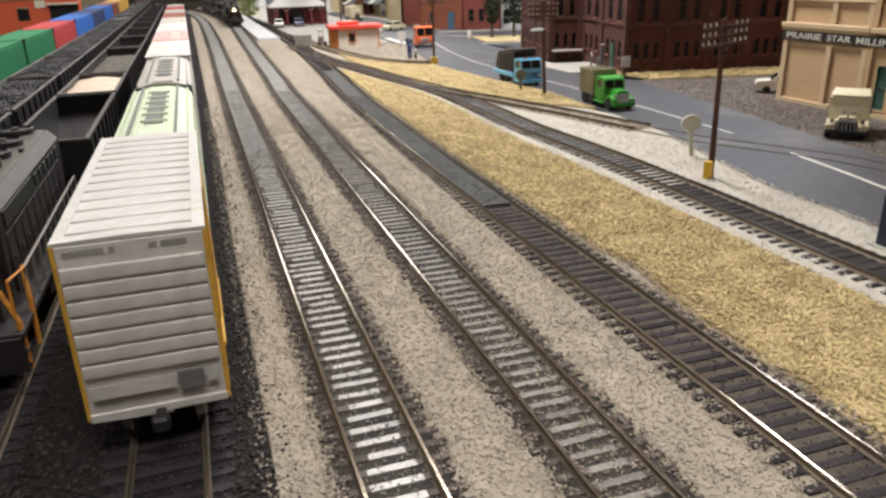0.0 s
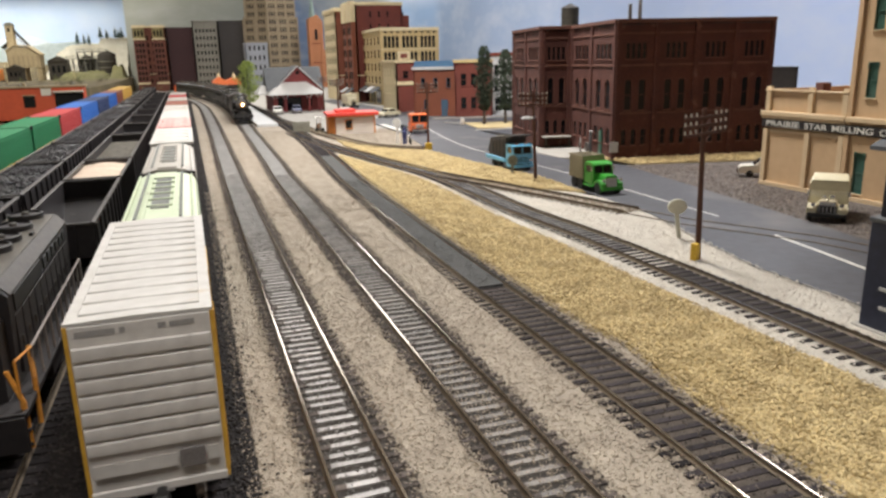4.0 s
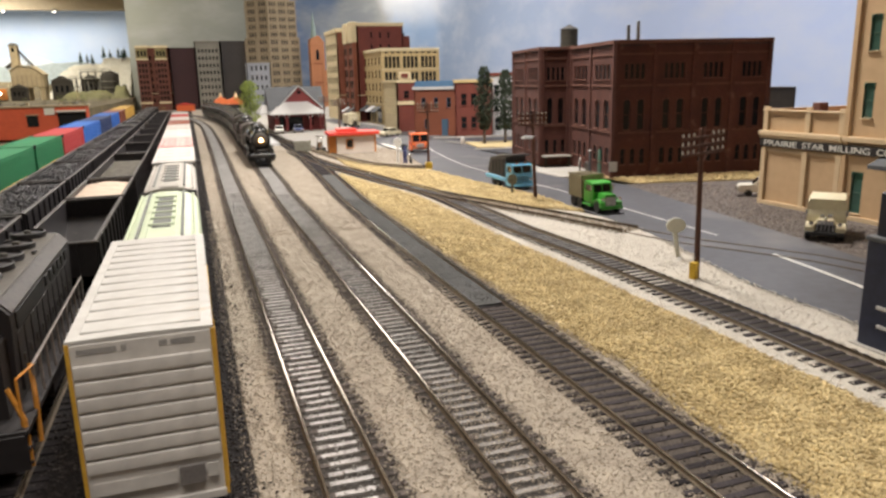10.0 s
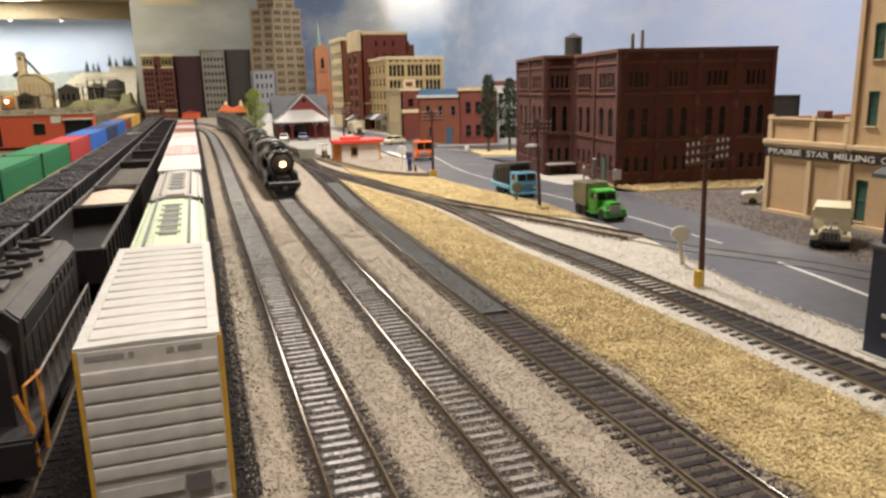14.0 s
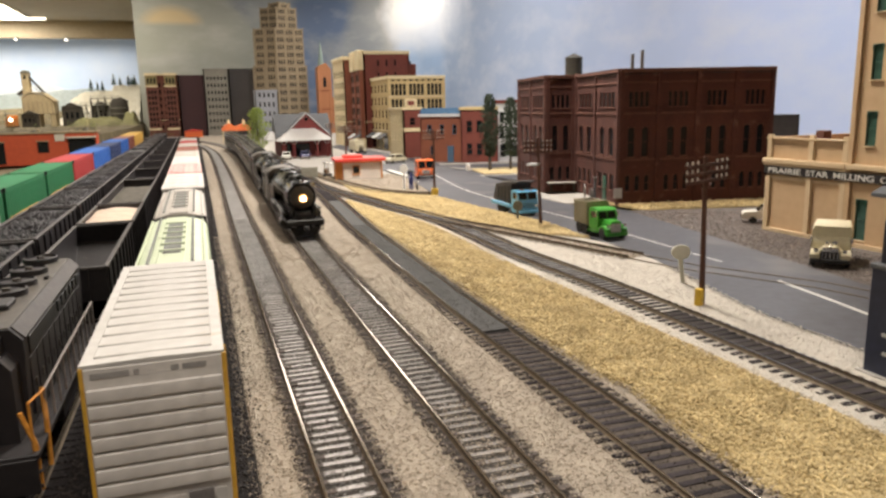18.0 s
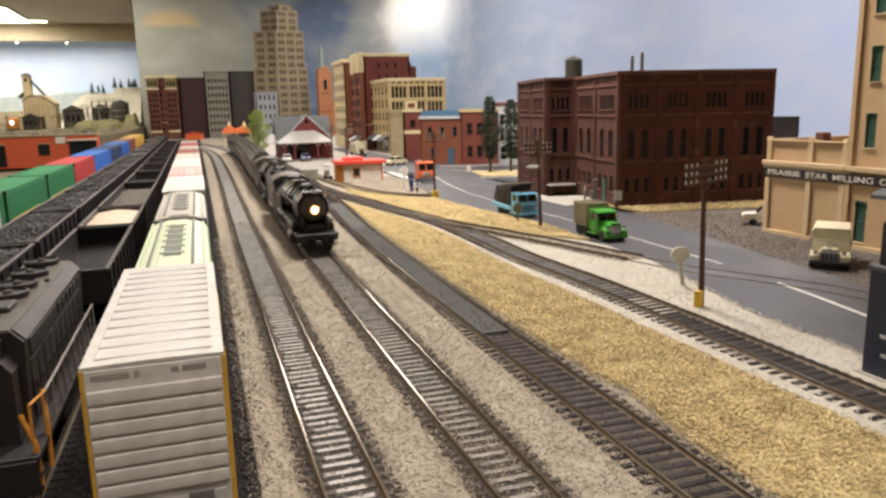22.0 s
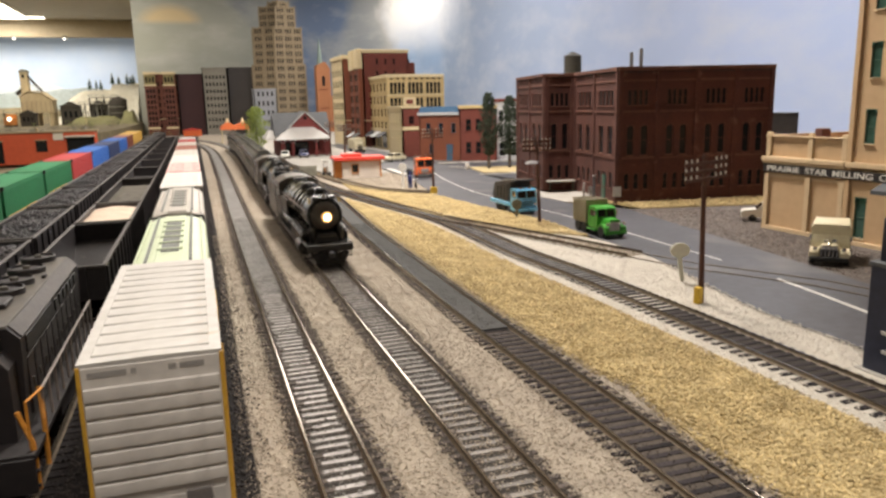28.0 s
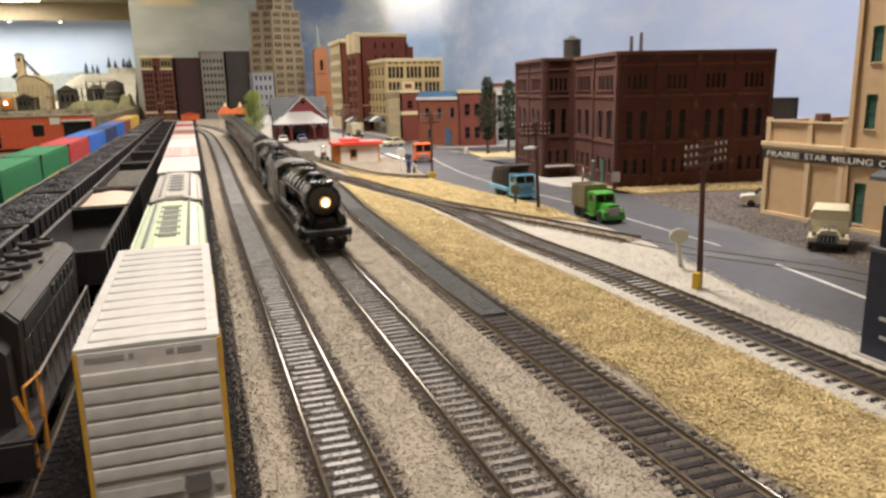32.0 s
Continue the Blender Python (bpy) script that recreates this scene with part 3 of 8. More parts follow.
def relief(name, x0, x1, y0, y1, z0, height, seed, mat, label, freq=0.006, nx=60, ny=16, power=1.0, kind=""):
    """A hill: a noisy sheet that falls to its rim."""
    v = []
    for j in range(ny + 1):
        for i in range(nx + 1):
            u, t = i / nx, j / ny
            x, y = x0 + (x1 - x0) * u, y0 + (y1 - y0) * t
            rim = min(1, 4 * u, 4 * (1 - u)) * min(1, 2.5 * t)
            h = (0.55 + 0.6 * noise.noise((x * freq, y * freq, seed)) + 0.25 * noise.noise((x * freq * 4, y * freq * 4, seed + 3))) * rim ** power
            v.append((x, y, z0 + height * max(0, h)))
    f = [(j * (nx + 1) + i, j * (nx + 1) + i + 1, (j + 1) * (nx + 1) + i + 1, (j + 1) * (nx + 1) + i) for j in range(ny) for i in range(nx)]
    rim_line = [i for i in range(nx + 1)] + [j * (nx + 1) + nx for j in range(1, ny + 1)] + [ny * (nx + 1) + i for i in range(nx - 1, -1, -1)] + [j * (nx + 1) for j in range(ny - 1, 0, -1)]
    k = len(v)
    v += [(v[i][0], v[i][1], z0 - 8) for i in rim_line]
    r = len(rim_line)
    f += [(rim_line[i], rim_line[(i + 1) % r], k + (i + 1) % r, k + i) for i in range(r)]
    return solid(name, Mesh().add(v, f), mat, label, "hill", kind, smooth="all")


TERR = 60
TERRGROUND = material("terrace_ground", (0.19, 0.15, 0.075), (0.07, 0.057, 0.03), 90, 0.95, bump=0.5, depth=0.002)
slab("terrace", [(-2600, 1985), (-250, 1985), (-230, 2600), (-262, 5440), (-2600, 5440)], -9, TERR, TERRGROUND, "raised scrubby terrace behind the red warehouse", "ground")
def ridge(name, points, y0, y1, mat, label, bench=(), seed=0):
    """A long hill with a given skyline (x, z), that steps down in benches towards the viewer."""
    nx, ny = 70, 14
    xs, zs = [p[0] for p in points], [p[1] for p in points]
    v = []
    for j in range(ny + 1):
        t = j / ny
        for i in range(nx + 1):
            x = xs[0] + (xs[-1] - xs[0]) * i / nx
            top = float(np.interp(x, xs, zs)) - TERR
            step = t if not bench else 0.55 * t + 0.45 * math.floor(t * bench + 0.5) / bench
            rough = 0.02 * top * noise.noise((x * 0.02, t * 3, seed)) + 0.025 * top * noise.noise((x * 0.07, t * 9, seed + 5))
            v.append((x + 5 * noise.noise((x * 0.03, t * 5, seed + 9)), y0 + (y1 - y0) * t, TERR - 2 + max(0, top * min(1, step * 1.15)) + (rough if 0 < j else 0)))
    f = [(j * (nx + 1) + i, j * (nx + 1) + i + 1, (j + 1) * (nx + 1) + i + 1, (j + 1) * (nx + 1) + i) for j in range(ny) for i in range(nx)]
    k = len(v)
    back = [ny * (nx + 1) + i for i in range(nx + 1)]
    v += [(v[i][0], y1 + 4, TERR - 6) for i in back]
    f += [(back[i], back[i + 1], k + i + 1, k + i) for i in range(nx)]
    return solid(name, Mesh().add(v, f), mat, label, "hill", smooth="all")


FARPALE = material("far_snow_hill", (0.62, 0.66, 0.68), (0.5, 0.55, 0.58), 8, 0.95, bump=0.05)
ridge("mountain_range", [(-2500, 300), (-1300, 330), (-1160, 311), (-1114, 297), (-1040, 303), (-978, 308), (-916, 317), (-856, 296), (-795, 274), (-720, 250), (-500, 235), (-280, 240)], 5330, 5425, FARPALE, "distant pale snowy mountains below the sky", seed=2)
ridge("green_ridge", [(-2500, 240), (-1169, 240), (-1095, 251), (-1030, 256), (-900, 250), (-795, 270), (-732, 268), (-641, 280), (-560, 262), (-280, 255)], 5150, 5320, FARHILL, "dark grey-green ridge before the mountains", seed=4)
ridge("low_rock_hill", [(-1500, 120), (-1100, 150), (-900, 156), (-700, 130), (-560, 80)], 4550, 4800, TERRGROUND, "low pale rocky rise beside the mine", 3, 5)
ridge("pale_rock_hill", [(-680, 62), (-650, 130), (-622, 190), (-560, 231), (-420, 239), (-408, 264), (-270, 267)], 4020, 4400, HILLROCK, "pale terraced quarry hill with pines on top", 4, 8)
relief("scrub_mound", -560, -300, 3640, 3860, TERR, 42, 6.0, SCRUB, "low heap of brown and green scrub", 0.01)
relief("scrub_mound", -330, -258, 3660, 3900, TERR, 95, 11.0, SCRUB, "scrub-covered slope at the foot of the quarry", 0.01)


TOWERTAN = material("coaling_concrete", (0.56, 0.45, 0.26), (0.40, 0.31, 0.17), 60, 0.85, bump=0.2, spots=((0.2, 0.16, 0.1), 25, 0.3))


def coaling_tower(x, y):
    t = thing("coaling_tower", x, y, TERR, 0, "tan concrete coaling tower with a conveyor house", "tower")
    part("bin", Mesh().prism([(-62, 58), (66, 58), (66, 112), (22, 146), (-30, 150), (-62, 128)], -60, 60), TOWERTAN, t)
    part("bin_roof", Mesh().prism([(-66, 128), (-30, 153), (24, 149), (70, 111), (70, 115), (24, 154), (-31, 158), (-66, 133)], -64, 64), TOWERTAN, t, "tan sloping bin roof")
    for lx in (-52, -8, 56):
        part("leg", Mesh().box(lx - 9, -55, 0, lx + 9, -35, 60, 1), TOWERTAN, t)
        part("leg", Mesh().box(lx - 9, 35, 0, lx + 9, 55, 60, 1), TOWERTAN, t)
    part("headhouse", Mesh().box(-60, -26, 100, -30, 30, 240, 2), TOWERTAN, t)
    part("headhouse_roof", Mesh().prism([(-64, 240), (-50, 252), (-36, 252), (-26, 240)], -30, 34), GREYTIMBER, t)
    part("headhouse_window", Mesh().box(-50, -27.4, 214, -40, -25, 230, 0.5), DARKGLASS, t)
    conv = part("conveyor", Mesh().tube((-32, -8, 226), (26, -8, 150), 5, n=6), DARKWOOD, t)
    for k in range(6):
        u = -22 + 8 * k
        part("conveyor_brace", Mesh().tube((u, -8, 212 - 10.4 * k), (u - 10, -8, 196 - 10.4 * k), 1.6, n=5), DARKWOOD, conv)
    part("side_chute", Mesh().prism([(-86, 150), (-60, 170), (-58, 156), (-80, 140)], -20, 20), DARKWOOD, t)
    for i in range(7):
        part("bin_rib", Mesh().box(-56 + 19 * i - 2, -63, 60, -56 + 19 * i + 2, -59.5, 110), TAN, t)
    return t


coaling_tower(-672, 3800)


def far_shed(x, y, w, d, h, mat, label):
    s = thing("mine_shed", x, y, TERR, 0, label, "shed", "sheds by the far mine")
    part("body", Mesh().box(0, 0, 0, w, d, h, 1), mat, s)
    part("roof", Mesh().prism([(-4, h), (w / 2, h + 0.28 * w), (w + 4, h)], -4, d + 4), DARKWOOD, s)
    for i in range(3):
        part("window", Mesh().box(w * (0.18 + 0.26 * i), -1.2, h * 0.4, w * (0.32 + 0.26 * i), 1, h * 0.75), DARKGLASS, s)
    return s


far_shed(-587, 3800, 84, 60, 84, DARKWOOD, "dark timber engine shed on the terrace")
far_shed(-735, 3690, 66, 40, 54, DARKWOOD, "dark engine house under the coaling tower")
far_shed(-470, 3930, 70, 60, 92, GREYTIMBER, "grey crusher house against the pale hill")
far_shed(-371, 3880, 62, 60, 112, DARKWOOD, "dark tipple building against the pale hill")


def trestle(x, y, w, h, bays):
    """A timber trestle deck with braced bents, before the quarry face."""
    t = thing("mine_trestle", x, y, TERR, 0, "weathered timber mine trestle before the pale quarry", "trestle")
    deck = part("deck", Mesh().box(0, 0, h - 4, w, 26, h, 0.6), GREYTIMBER, t)
    part("guard_rail", Mesh().box(0, -1, h + 8, w, 1, h + 10.5, 0.3), GREYTIMBER, deck)
    for i in range(bays + 1):
        u = w * i / bays
        bent = part("bent", Mesh().box(u - 2, 0, 0, u + 2, 4, h - 4).box(u - 2, 22, 0, u + 2, 26, h - 4).box(u - 1, -1, h, u + 1, 1, h + 10), GREYTIMBER if i % 2 else DARKWOOD, t)
        if i < bays:
            part("brace", Mesh().tube((u, 1, 6), (u + w / bays, 1, h - 8), 1.4, n=5).tube((u + w / bays, 1, 6), (u, 1, h - 8), 1.4, n=5), DARKWOOD, bent)
    return t


trestle(-520, 3900, 150, 96, 6)
trestle(-480, 3960, 130, 128, 4)
tank = thing("ore_bunker", -352, 3872, TERR, 0, "round dark timber ore bunker beside the tipple", "bunker")
part("shell", Mesh().lathe([(0, 34), (60, 36), (104, 34), (118, 22), (124, 4)], "z", n=20), DARKWOOD, tank, "", True)
for z in (22, 50, 78):
    part("hoop", Mesh().lathe([(z - 2, 36.6), (z + 2, 36.8)], "z", n=20), GREYTIMBER, tank)
for i in range(6):
    r3 = random.Random(810 + i)
    tel = thing("line_pole", -770 + 62 * i + r3.uniform(-14, 14), 3560 + r3.uniform(-60, 40), TERR, r3.uniform(-10, 10), "thin pale line pole on the terrace", "utility pole", "line poles on the terrace")
    part("shaft", Mesh().tube((0, 0, 0), (r3.uniform(-2, 2), 0, 60 + r3.uniform(-8, 14)), 1.8, 1.3, 7), TOWERTAN if i % 2 else DARKWOOD, tel)
    part("crossarm", Mesh().box(-9, -1, 54, 9, 1, 56.4), DARKWOOD, tel)


def conifer(x, y, z, h, seed, label="dark green pine on the quarry hill", group="pines on the hill"):
    t = thing("pine_tree", x, y, z, 0, label, "tree", group)
    rng = random.Random(seed)
    part("trunk", Mesh().tube((0, 0, -4), (0, 0, h), h * 0.03, h * 0.006, 7), DARKWOOD, t)
    m = Mesh()
    for i in range(150):
        s = rng.random() ** 0.8
        z0 = h * (0.12 + 0.86 * s)
        r = h * 0.25 * (1 - s) + h * 0.02
        a = rng.uniform(0, 6.283)
        r *= rng.uniform(0.6, 1.15)
        c, q = math.cos(a), math.sin(a)
        tip = (r * c, r * q, z0 - 0.25 * r)
        w = 0.22 * r + 0.6
        m.add([(0, 0, z0 + 0.1 * r), (0.6 * r * c - w * q, 0.6 * r * q + w * c, z0 - 0.2 * r), tip, (0.6 * r * c + w * q, 0.6 * r * q - w * c, z0 - 0.2 * r), (0.5 * r * c, 0.5 * r * q, z0 + 0.14 * r)], [(0, 1, 4), (1, 2, 4), (2, 3, 4), (3, 0, 4), (0, 3, 2, 1)])
    part("crown", m, NEEDLES, t)
    return t


NEEDLES = material("pine_needles", (0.035, 0.07, 0.035), (0.018, 0.04, 0.022), 200, 0.9, bump=0.2)
for i, (x, z, h) in enumerate(((-510, 230, 66), (-480, 230, 54), (-458, 230, 56), (-398, 256, 66), (-368, 256, 52), (-327, 256, 61), (-296, 256, 61), (-310, 256, 50))):
    conifer(x, 4300 + 9 * (i % 3), z, h, 40 + i)

ORANGEPAINT = material("orange_paint", (0.66, 0.24, 0.05), (0.5, 0.18, 0.04), 60, 0.5)
# red warehouse that faces the yard
REDWALL = material("red_wall", (0.60, 0.10, 0.035), (0.50, 0.08, 0.03), 40, 0.6, bump=0.05)
SIGNBOARD = material("sign_board_cream", (0.72, 0.68, 0.56), (0.62, 0.58, 0.47), 60, 0.7)
wh = thing("warehouse", -470, 1930, -3, 0, "long low red warehouse with a tan flat roof", "building")
part("wall", Mesh().box(-500, 0, 0, 240, 50, 72, 0.5), REDWALL, wh)
part("roof", Mesh().box(-504, -4, 72, 244, 54, 76, 0.8), TAN, wh)
for x0, x1, z0, z1, mt, nm in ((10, 44, 4, 54, DARKGLASS, "door"), (112, 136, 28, 54, DARKGLASS, "window"), (-120, -84, 10, 54, DARKGLASS, "door"), (150, 172, 54, 70, SIGNBOARD, "sign_board"), (182, 228, 30, 58, DARKGLASS, "door")):
    p = part(nm, Mesh().box(x0, -1.6, z0, x1, 1, z1, 0.3), mt, wh)
    part("window_frame" if nm != "sign_board" else "board_edge", Mesh().box(x0 - 1.5, -2.4, z1, x1 + 1.5, 1, z1 + 2.5, 0.3), TAN, p)

# an orange engine with a lit lamp in front of the coaling tower
far_eng = thing("orange_locomotive", -772, 3640, TERR, 0, "small orange locomotive with a lit lamp", "locomotive")
part("hood", Mesh().box(-16, 0, 6, 16, 90, 40, 2), ORANGEPAINT, far_eng)
part("cab", Mesh().box(-19, 60, 6, 19, 92, 54, 2), ORANGEPAINT, far_eng)
part("headlamp", Mesh().lathe([(-3, 1), (-2, 7), (1, 8)], "y", (6, 0, 34), 12), GLOW, far_eng, "lit warm headlamp", True)
part("frame", Mesh().box(-18, -4, 0, 18, 94, 6, 1), DARKWOOD, far_eng)
# clutter along the terrace edge
for i in range(26):
    rr = random.Random(300 + i)
    cx, cy = -900 + 25 * i + rr.uniform(-9, 9), 2030 + rr.uniform(0, 330)
    hh = rr.uniform(5, 15)
    st = thing("timber_stack", cx, cy, TERR, rr.uniform(-20, 20), "low weathered pile on the terrace edge", "pile", "piles on the terrace")
    for k in range(3):
        part("beam", Mesh().box(-12 + 7 * k, -10, 0, -6 + 7 * k, 12, hh * (0.7 + 0.15 * k), 0.6), (TAN, DARKWOOD, GREYTIMBER)[(i + k) % 3], st)

dock = part("dock_roof", Mesh().box(176, -14, 60, 240, 2, 64, 0.5), SIGNBOARD, wh, "pale loading dock roof")
part("dock_front", Mesh().box(178, -2.6, 4, 238, 1, 59, 0.4), DARKGLASS, wh, "dark loading dock opening")


# ---- rolling stock ----
WHITE = material("car_white", (0.575, 0.55, 0.515), (0.47, 0.445, 0.41), 60, 0.55, bump=0.05, spots=((0.5, 0.43, 0.34), 120, 0.26))
WHITE_END = material("car_end_grey", (0.67, 0.63, 0.585), (0.53, 0.495, 0.46), 80, 0.55, bump=0.05, spots=((0.40, 0.36, 0.33), 150, 0.22))
YELLOW = material("car_yellow", (0.72, 0.42, 0.05), (0.55, 0.3, 0.04), 120, 0.5, bump=0.05)
PALE_GREEN = material("car_pale_green", (0.64, 0.71, 0.51), (0.53, 0.60, 0.42), 70, 0.5, bump=0.05, spots=((0.42, 0.44, 0.3), 120, 0.3))
LIGHT_GREY = material("car_grey", (0.52, 0.48, 0.43), (0.4, 0.37, 0.33), 70, 0.55, bump=0.05, spots=((0.28, 0.24, 0.2), 120, 0.3))
BLACK = material("car_black", (0.027, 0.0225, 0.0235), (0.016, 0.0135, 0.0145), 120, 0.5, bump=0.06, spots=((0.055, 0.046, 0.043), 160, 0.28))
FRAME = material("frame_black", (0.02, 0.018, 0.017), (0.012, 0.011, 0.011), 200, 0.6)
STEEL = material("dull_steel", (0.3, 0.28, 0.26), (0.2, 0.18, 0.17), 300, 0.35, metal=0.9)
GRATE = material("grating", (0.2, 0.21, 0.19), (0.1, 0.1, 0.09), 900, 0.7)
COAL = material("coal", (0.035, 0.032, 0.034), (0.015, 0.014, 0.015), 500, 0.35, bump=0.8, spots=((0.12, 0.11, 0.12), 900, 0.3))
PINKSAND = material("pink_sand", (0.66, 0.53, 0.42), (0.5, 0.39, 0.3), 400, 0.95, bump=0.5)
GREYLOAD = material("grey_gravel_load", (0.125, 0.11, 0.088), (0.055, 0.05, 0.042), 400, 0.95, bump=0.7)
DARKGREY_END = material("placard", (0.2, 0.18, 0.17), rough=0.6)
LETTER = material("grey_lettering", (0.36, 0.34, 0.32), rough=0.6, bump=0)
PAINT = {
    "green": material("car_green", (0.012, 0.17, 0.06), (0.009, 0.12, 0.04), 60, 0.75, bump=0.05, spots=((0.05, 0.15, 0.07), 90, 0.25)),
    "red": material("car_red", (0.45, 0.04, 0.04), (0.34, 0.03, 0.03), 60, 0.75, bump=0.05),
    "blue": material("car_blue", (0.03, 0.15, 0.52), (0.025, 0.11, 0.40), 60, 0.75, bump=0.05),
    "navy": material("car_navy", (0.03, 0.05, 0.14), (0.02, 0.035, 0.1), 60, 0.75, bump=0.05),
    "gold": material("car_gold", (0.62, 0.38, 0.08), (0.5, 0.3, 0.06), 60, 0.75, bump=0.05),
    "rust": material("car_rust", (0.28, 0.08, 0.045), (0.2, 0.06, 0.035), 60, 0.6, bump=0.05),
    "pink": material("car_faded_red", (0.60, 0.50, 0.46), (0.46, 0.13, 0.12), 130, 0.6, bump=0.05, fine=1.5, mix=0.35),
}


def wheel_data(r, name="wheel"):
    return Mesh().lathe([(-1.1, 1.0), (-1.1, r + 0.7), (-0.6, r + 0.7), (-0.5, r), (1.1, r - 0.1), (1.1, r - 1.0), (0.5, r - 1.3), (0.5, 1.4), (1.2, 1.2), (1.2, 0.3)], "x", n=18).data(name, STEEL, True)


WHEEL = wheel_data(5.2)
AXLE = Mesh().tube((-8, 0, 0), (8, 0, 0), 0.9, n=8).data("axle", FRAME)
side = Mesh()
for sx in (-11.5, 10.3):
    side.prism([(-14, 7.2), (-10, 8.4), (-4, 9.4), (4, 9.4), (10, 8.4), (14, 7.2), (14, 4.6), (10, 4.6), (7, 6.2), (5, 3.2), (-5, 3.2), (-7, 6.2), (-10, 4.6), (-14, 4.6)], sx, sx + 1.2, "x")
    for sy in (-1.6, 0, 1.6):
        side.tube((sx + 0.6, sy, 4.2), (sx + 0.6, sy, 8.6), 0.75, n=6)
side.box(-10.5, -3, 4.6, 10.5, 3, 7.4, 0.4)
TRUCK = side.data("truck", FRAME)
COUPLER = Mesh().box(-1.2, -1, 7.6, 1.2, 7, 9.8, 0.3).box(-2.2, 6, 6.8, 2.0, 9.6, 10.8, 0.7).data("coupler", FRAME)


def running_gear(car, length, wheels=True):
    for y in (19, length - 19):
        t = part("truck", TRUCK, None, car, at=(0, y, 0))
        if wheels:
            for wy in (-10, 10):
                part("axle", AXLE, None, t, at=(0, wy, 5.2))
                part("wheel", WHEEL, None, t, at=(8.6, wy, 5.2))
                part("wheel", WHEEL, None, t, at=pose(-8.6 * MM, wy * MM, 5.2 * MM, 0, 0, 180))
    part("coupler", COUPLER, None, car, at=(0, length - 2, 0))
    part("coupler", COUPLER, None, car, at=pose(0, 2 * MM, 0, 0, 0, 180))


def ladder(z0, z1, w, rungs):
    m = Mesh()
    for x in (-w / 2, w / 2):
        m.tube((x, 0, z0), (x, 0, z1), 0.3, n=6)
    for i in range(rungs):
        z = z0 + (i + 0.5) * (z1 - z0) / rungs
        m.tube((-w / 2, 0, z), (w / 2, 0, z), 0.25, n=5)
    return m


def boxcar(x, y, length, side_paint, roof_paint, end_paint, label, wheels=True, ribs=13, eave=47.0, w=17.6, trim=None):
    car = thing("boxcar", x, y, 0, 0, label, "freight car", "cars in the freight yard")
    L = length
    body = Mesh().box(-w, 1.2, 10, w, L - 1.2, eave, 0.35)
    part("body", body, side_paint, car)
    roof = Mesh().prism([(-w - 0.5, eave - 0.6), (w + 0.5, eave - 0.6), (w + 0.5, eave + 0.15), (0, eave + 0.45), (-w - 0.5, eave + 0.15)], 0.2, L - 0.2)
    roof_ob = part("roof", roof, roof_paint, car)
    rib = Mesh().box(-w * 0.86, -0.4 * L / (ribs + 0.8), 0.1, w * 0.86, 0.4 * L / (ribs + 0.8), 0.66, 0.25).data("roof_rib", roof_paint)
    for i in range(ribs):
        part("roof_rib", rib, None, roof_ob, at=(0, L * (i + 0.9) / (ribs + 0.8), eave))
    for end in (0, 1):
        m = Mesh().box(-w + 0.2, 0, 10.4, w - 0.2, 1.3, eave - 0.8, 0.25)
        turn = pose(0, 0, 0) if not end else pose(0, L * MM, 0, 0, 0, 180)
        panel = part("end_panel", m, end_paint, car, at=turn)
        if wheels:
            corr = Mesh().prism([(-0.1, -1.7), (-0.8, -1.35), (-0.95, 0.2), (-0.8, 1.5), (-0.1, 1.78)], -w + 0.7, w - 0.7, "x").data("end_rib", end_paint, True)
            for i in range(7):
                part("end_rib", corr, None, panel, at=(0, 0, eave - 7.6 - i * 4.1))
            part("sill", Mesh().box(-w, -0.5, 8.6, w, 1.6, 11, 0.3), end_paint, panel)
    if wheels:
        for s in (-1, 1):
            part("side_ladder", ladder(11, eave - 1, 6, 9), trim or side_paint, car, at=pose(s * (w + 0.7) * MM, 5 * MM, 0, 0, 0, 90))
            part("corner_post", Mesh().box(-0.5, -0.6, 9, 0.5, 0.6, eave - 0.5, 0.15), trim or side_paint, car, at=(s * (w + 0.25), 0.6, 0))
            door = part("sliding_door", Mesh().box(-0.5, -15, 11, 0.5, 15, eave - 2, 0.2), side_paint, car, at=(s * (w + 0.3), L / 2, 0))
            part("door_track", Mesh().box(-0.4, -32, 0, 0.8, 18, 1.0, 0.1), side_paint, door, at=(0, 0, 10))
    running_gear(car, L, wheels)
    return car


white_car = boxcar(-14.2, 181, 117, YELLOW, WHITE, WHITE_END, "white-roofed boxcar with yellow sides and ribbed grey end", ribs=12, trim=YELLOW, eave=54.6, w=15.9)
marks = Mesh()
for a, b in ((-14.2, -5.6), (-4.6, -3.4), (3.8, 5.6), (6.4, 12.0)):
    marks.box(a, -0.12, 51.2, b, 0.2, 52.6)
part("lettering", marks, LETTER, white_car, "faded grey lettering bars")
part("placard", Mesh().box(5.2, -1.5, 14.4, 11.2, -0.7, 19.4, 0.1), DARKGREY_END, white_car, "dark grey placard board")
part("stencil", Mesh().box(11.8, -1.3, 15.4, 14.4, -0.8, 19.0), WHITE, white_car, "small white stencil panel")
part("stencil", Mesh().box(-14.4, -1.15, 15.2, 4.6, -0.8, 18.6), WHITE_END, white_car, "long pale stencil panel")
part("uncoupling_lever", Mesh().tube((-13, -1.6, 9.4), (3, -2, 9.2), 0.3, n=5), STEEL, white_car)


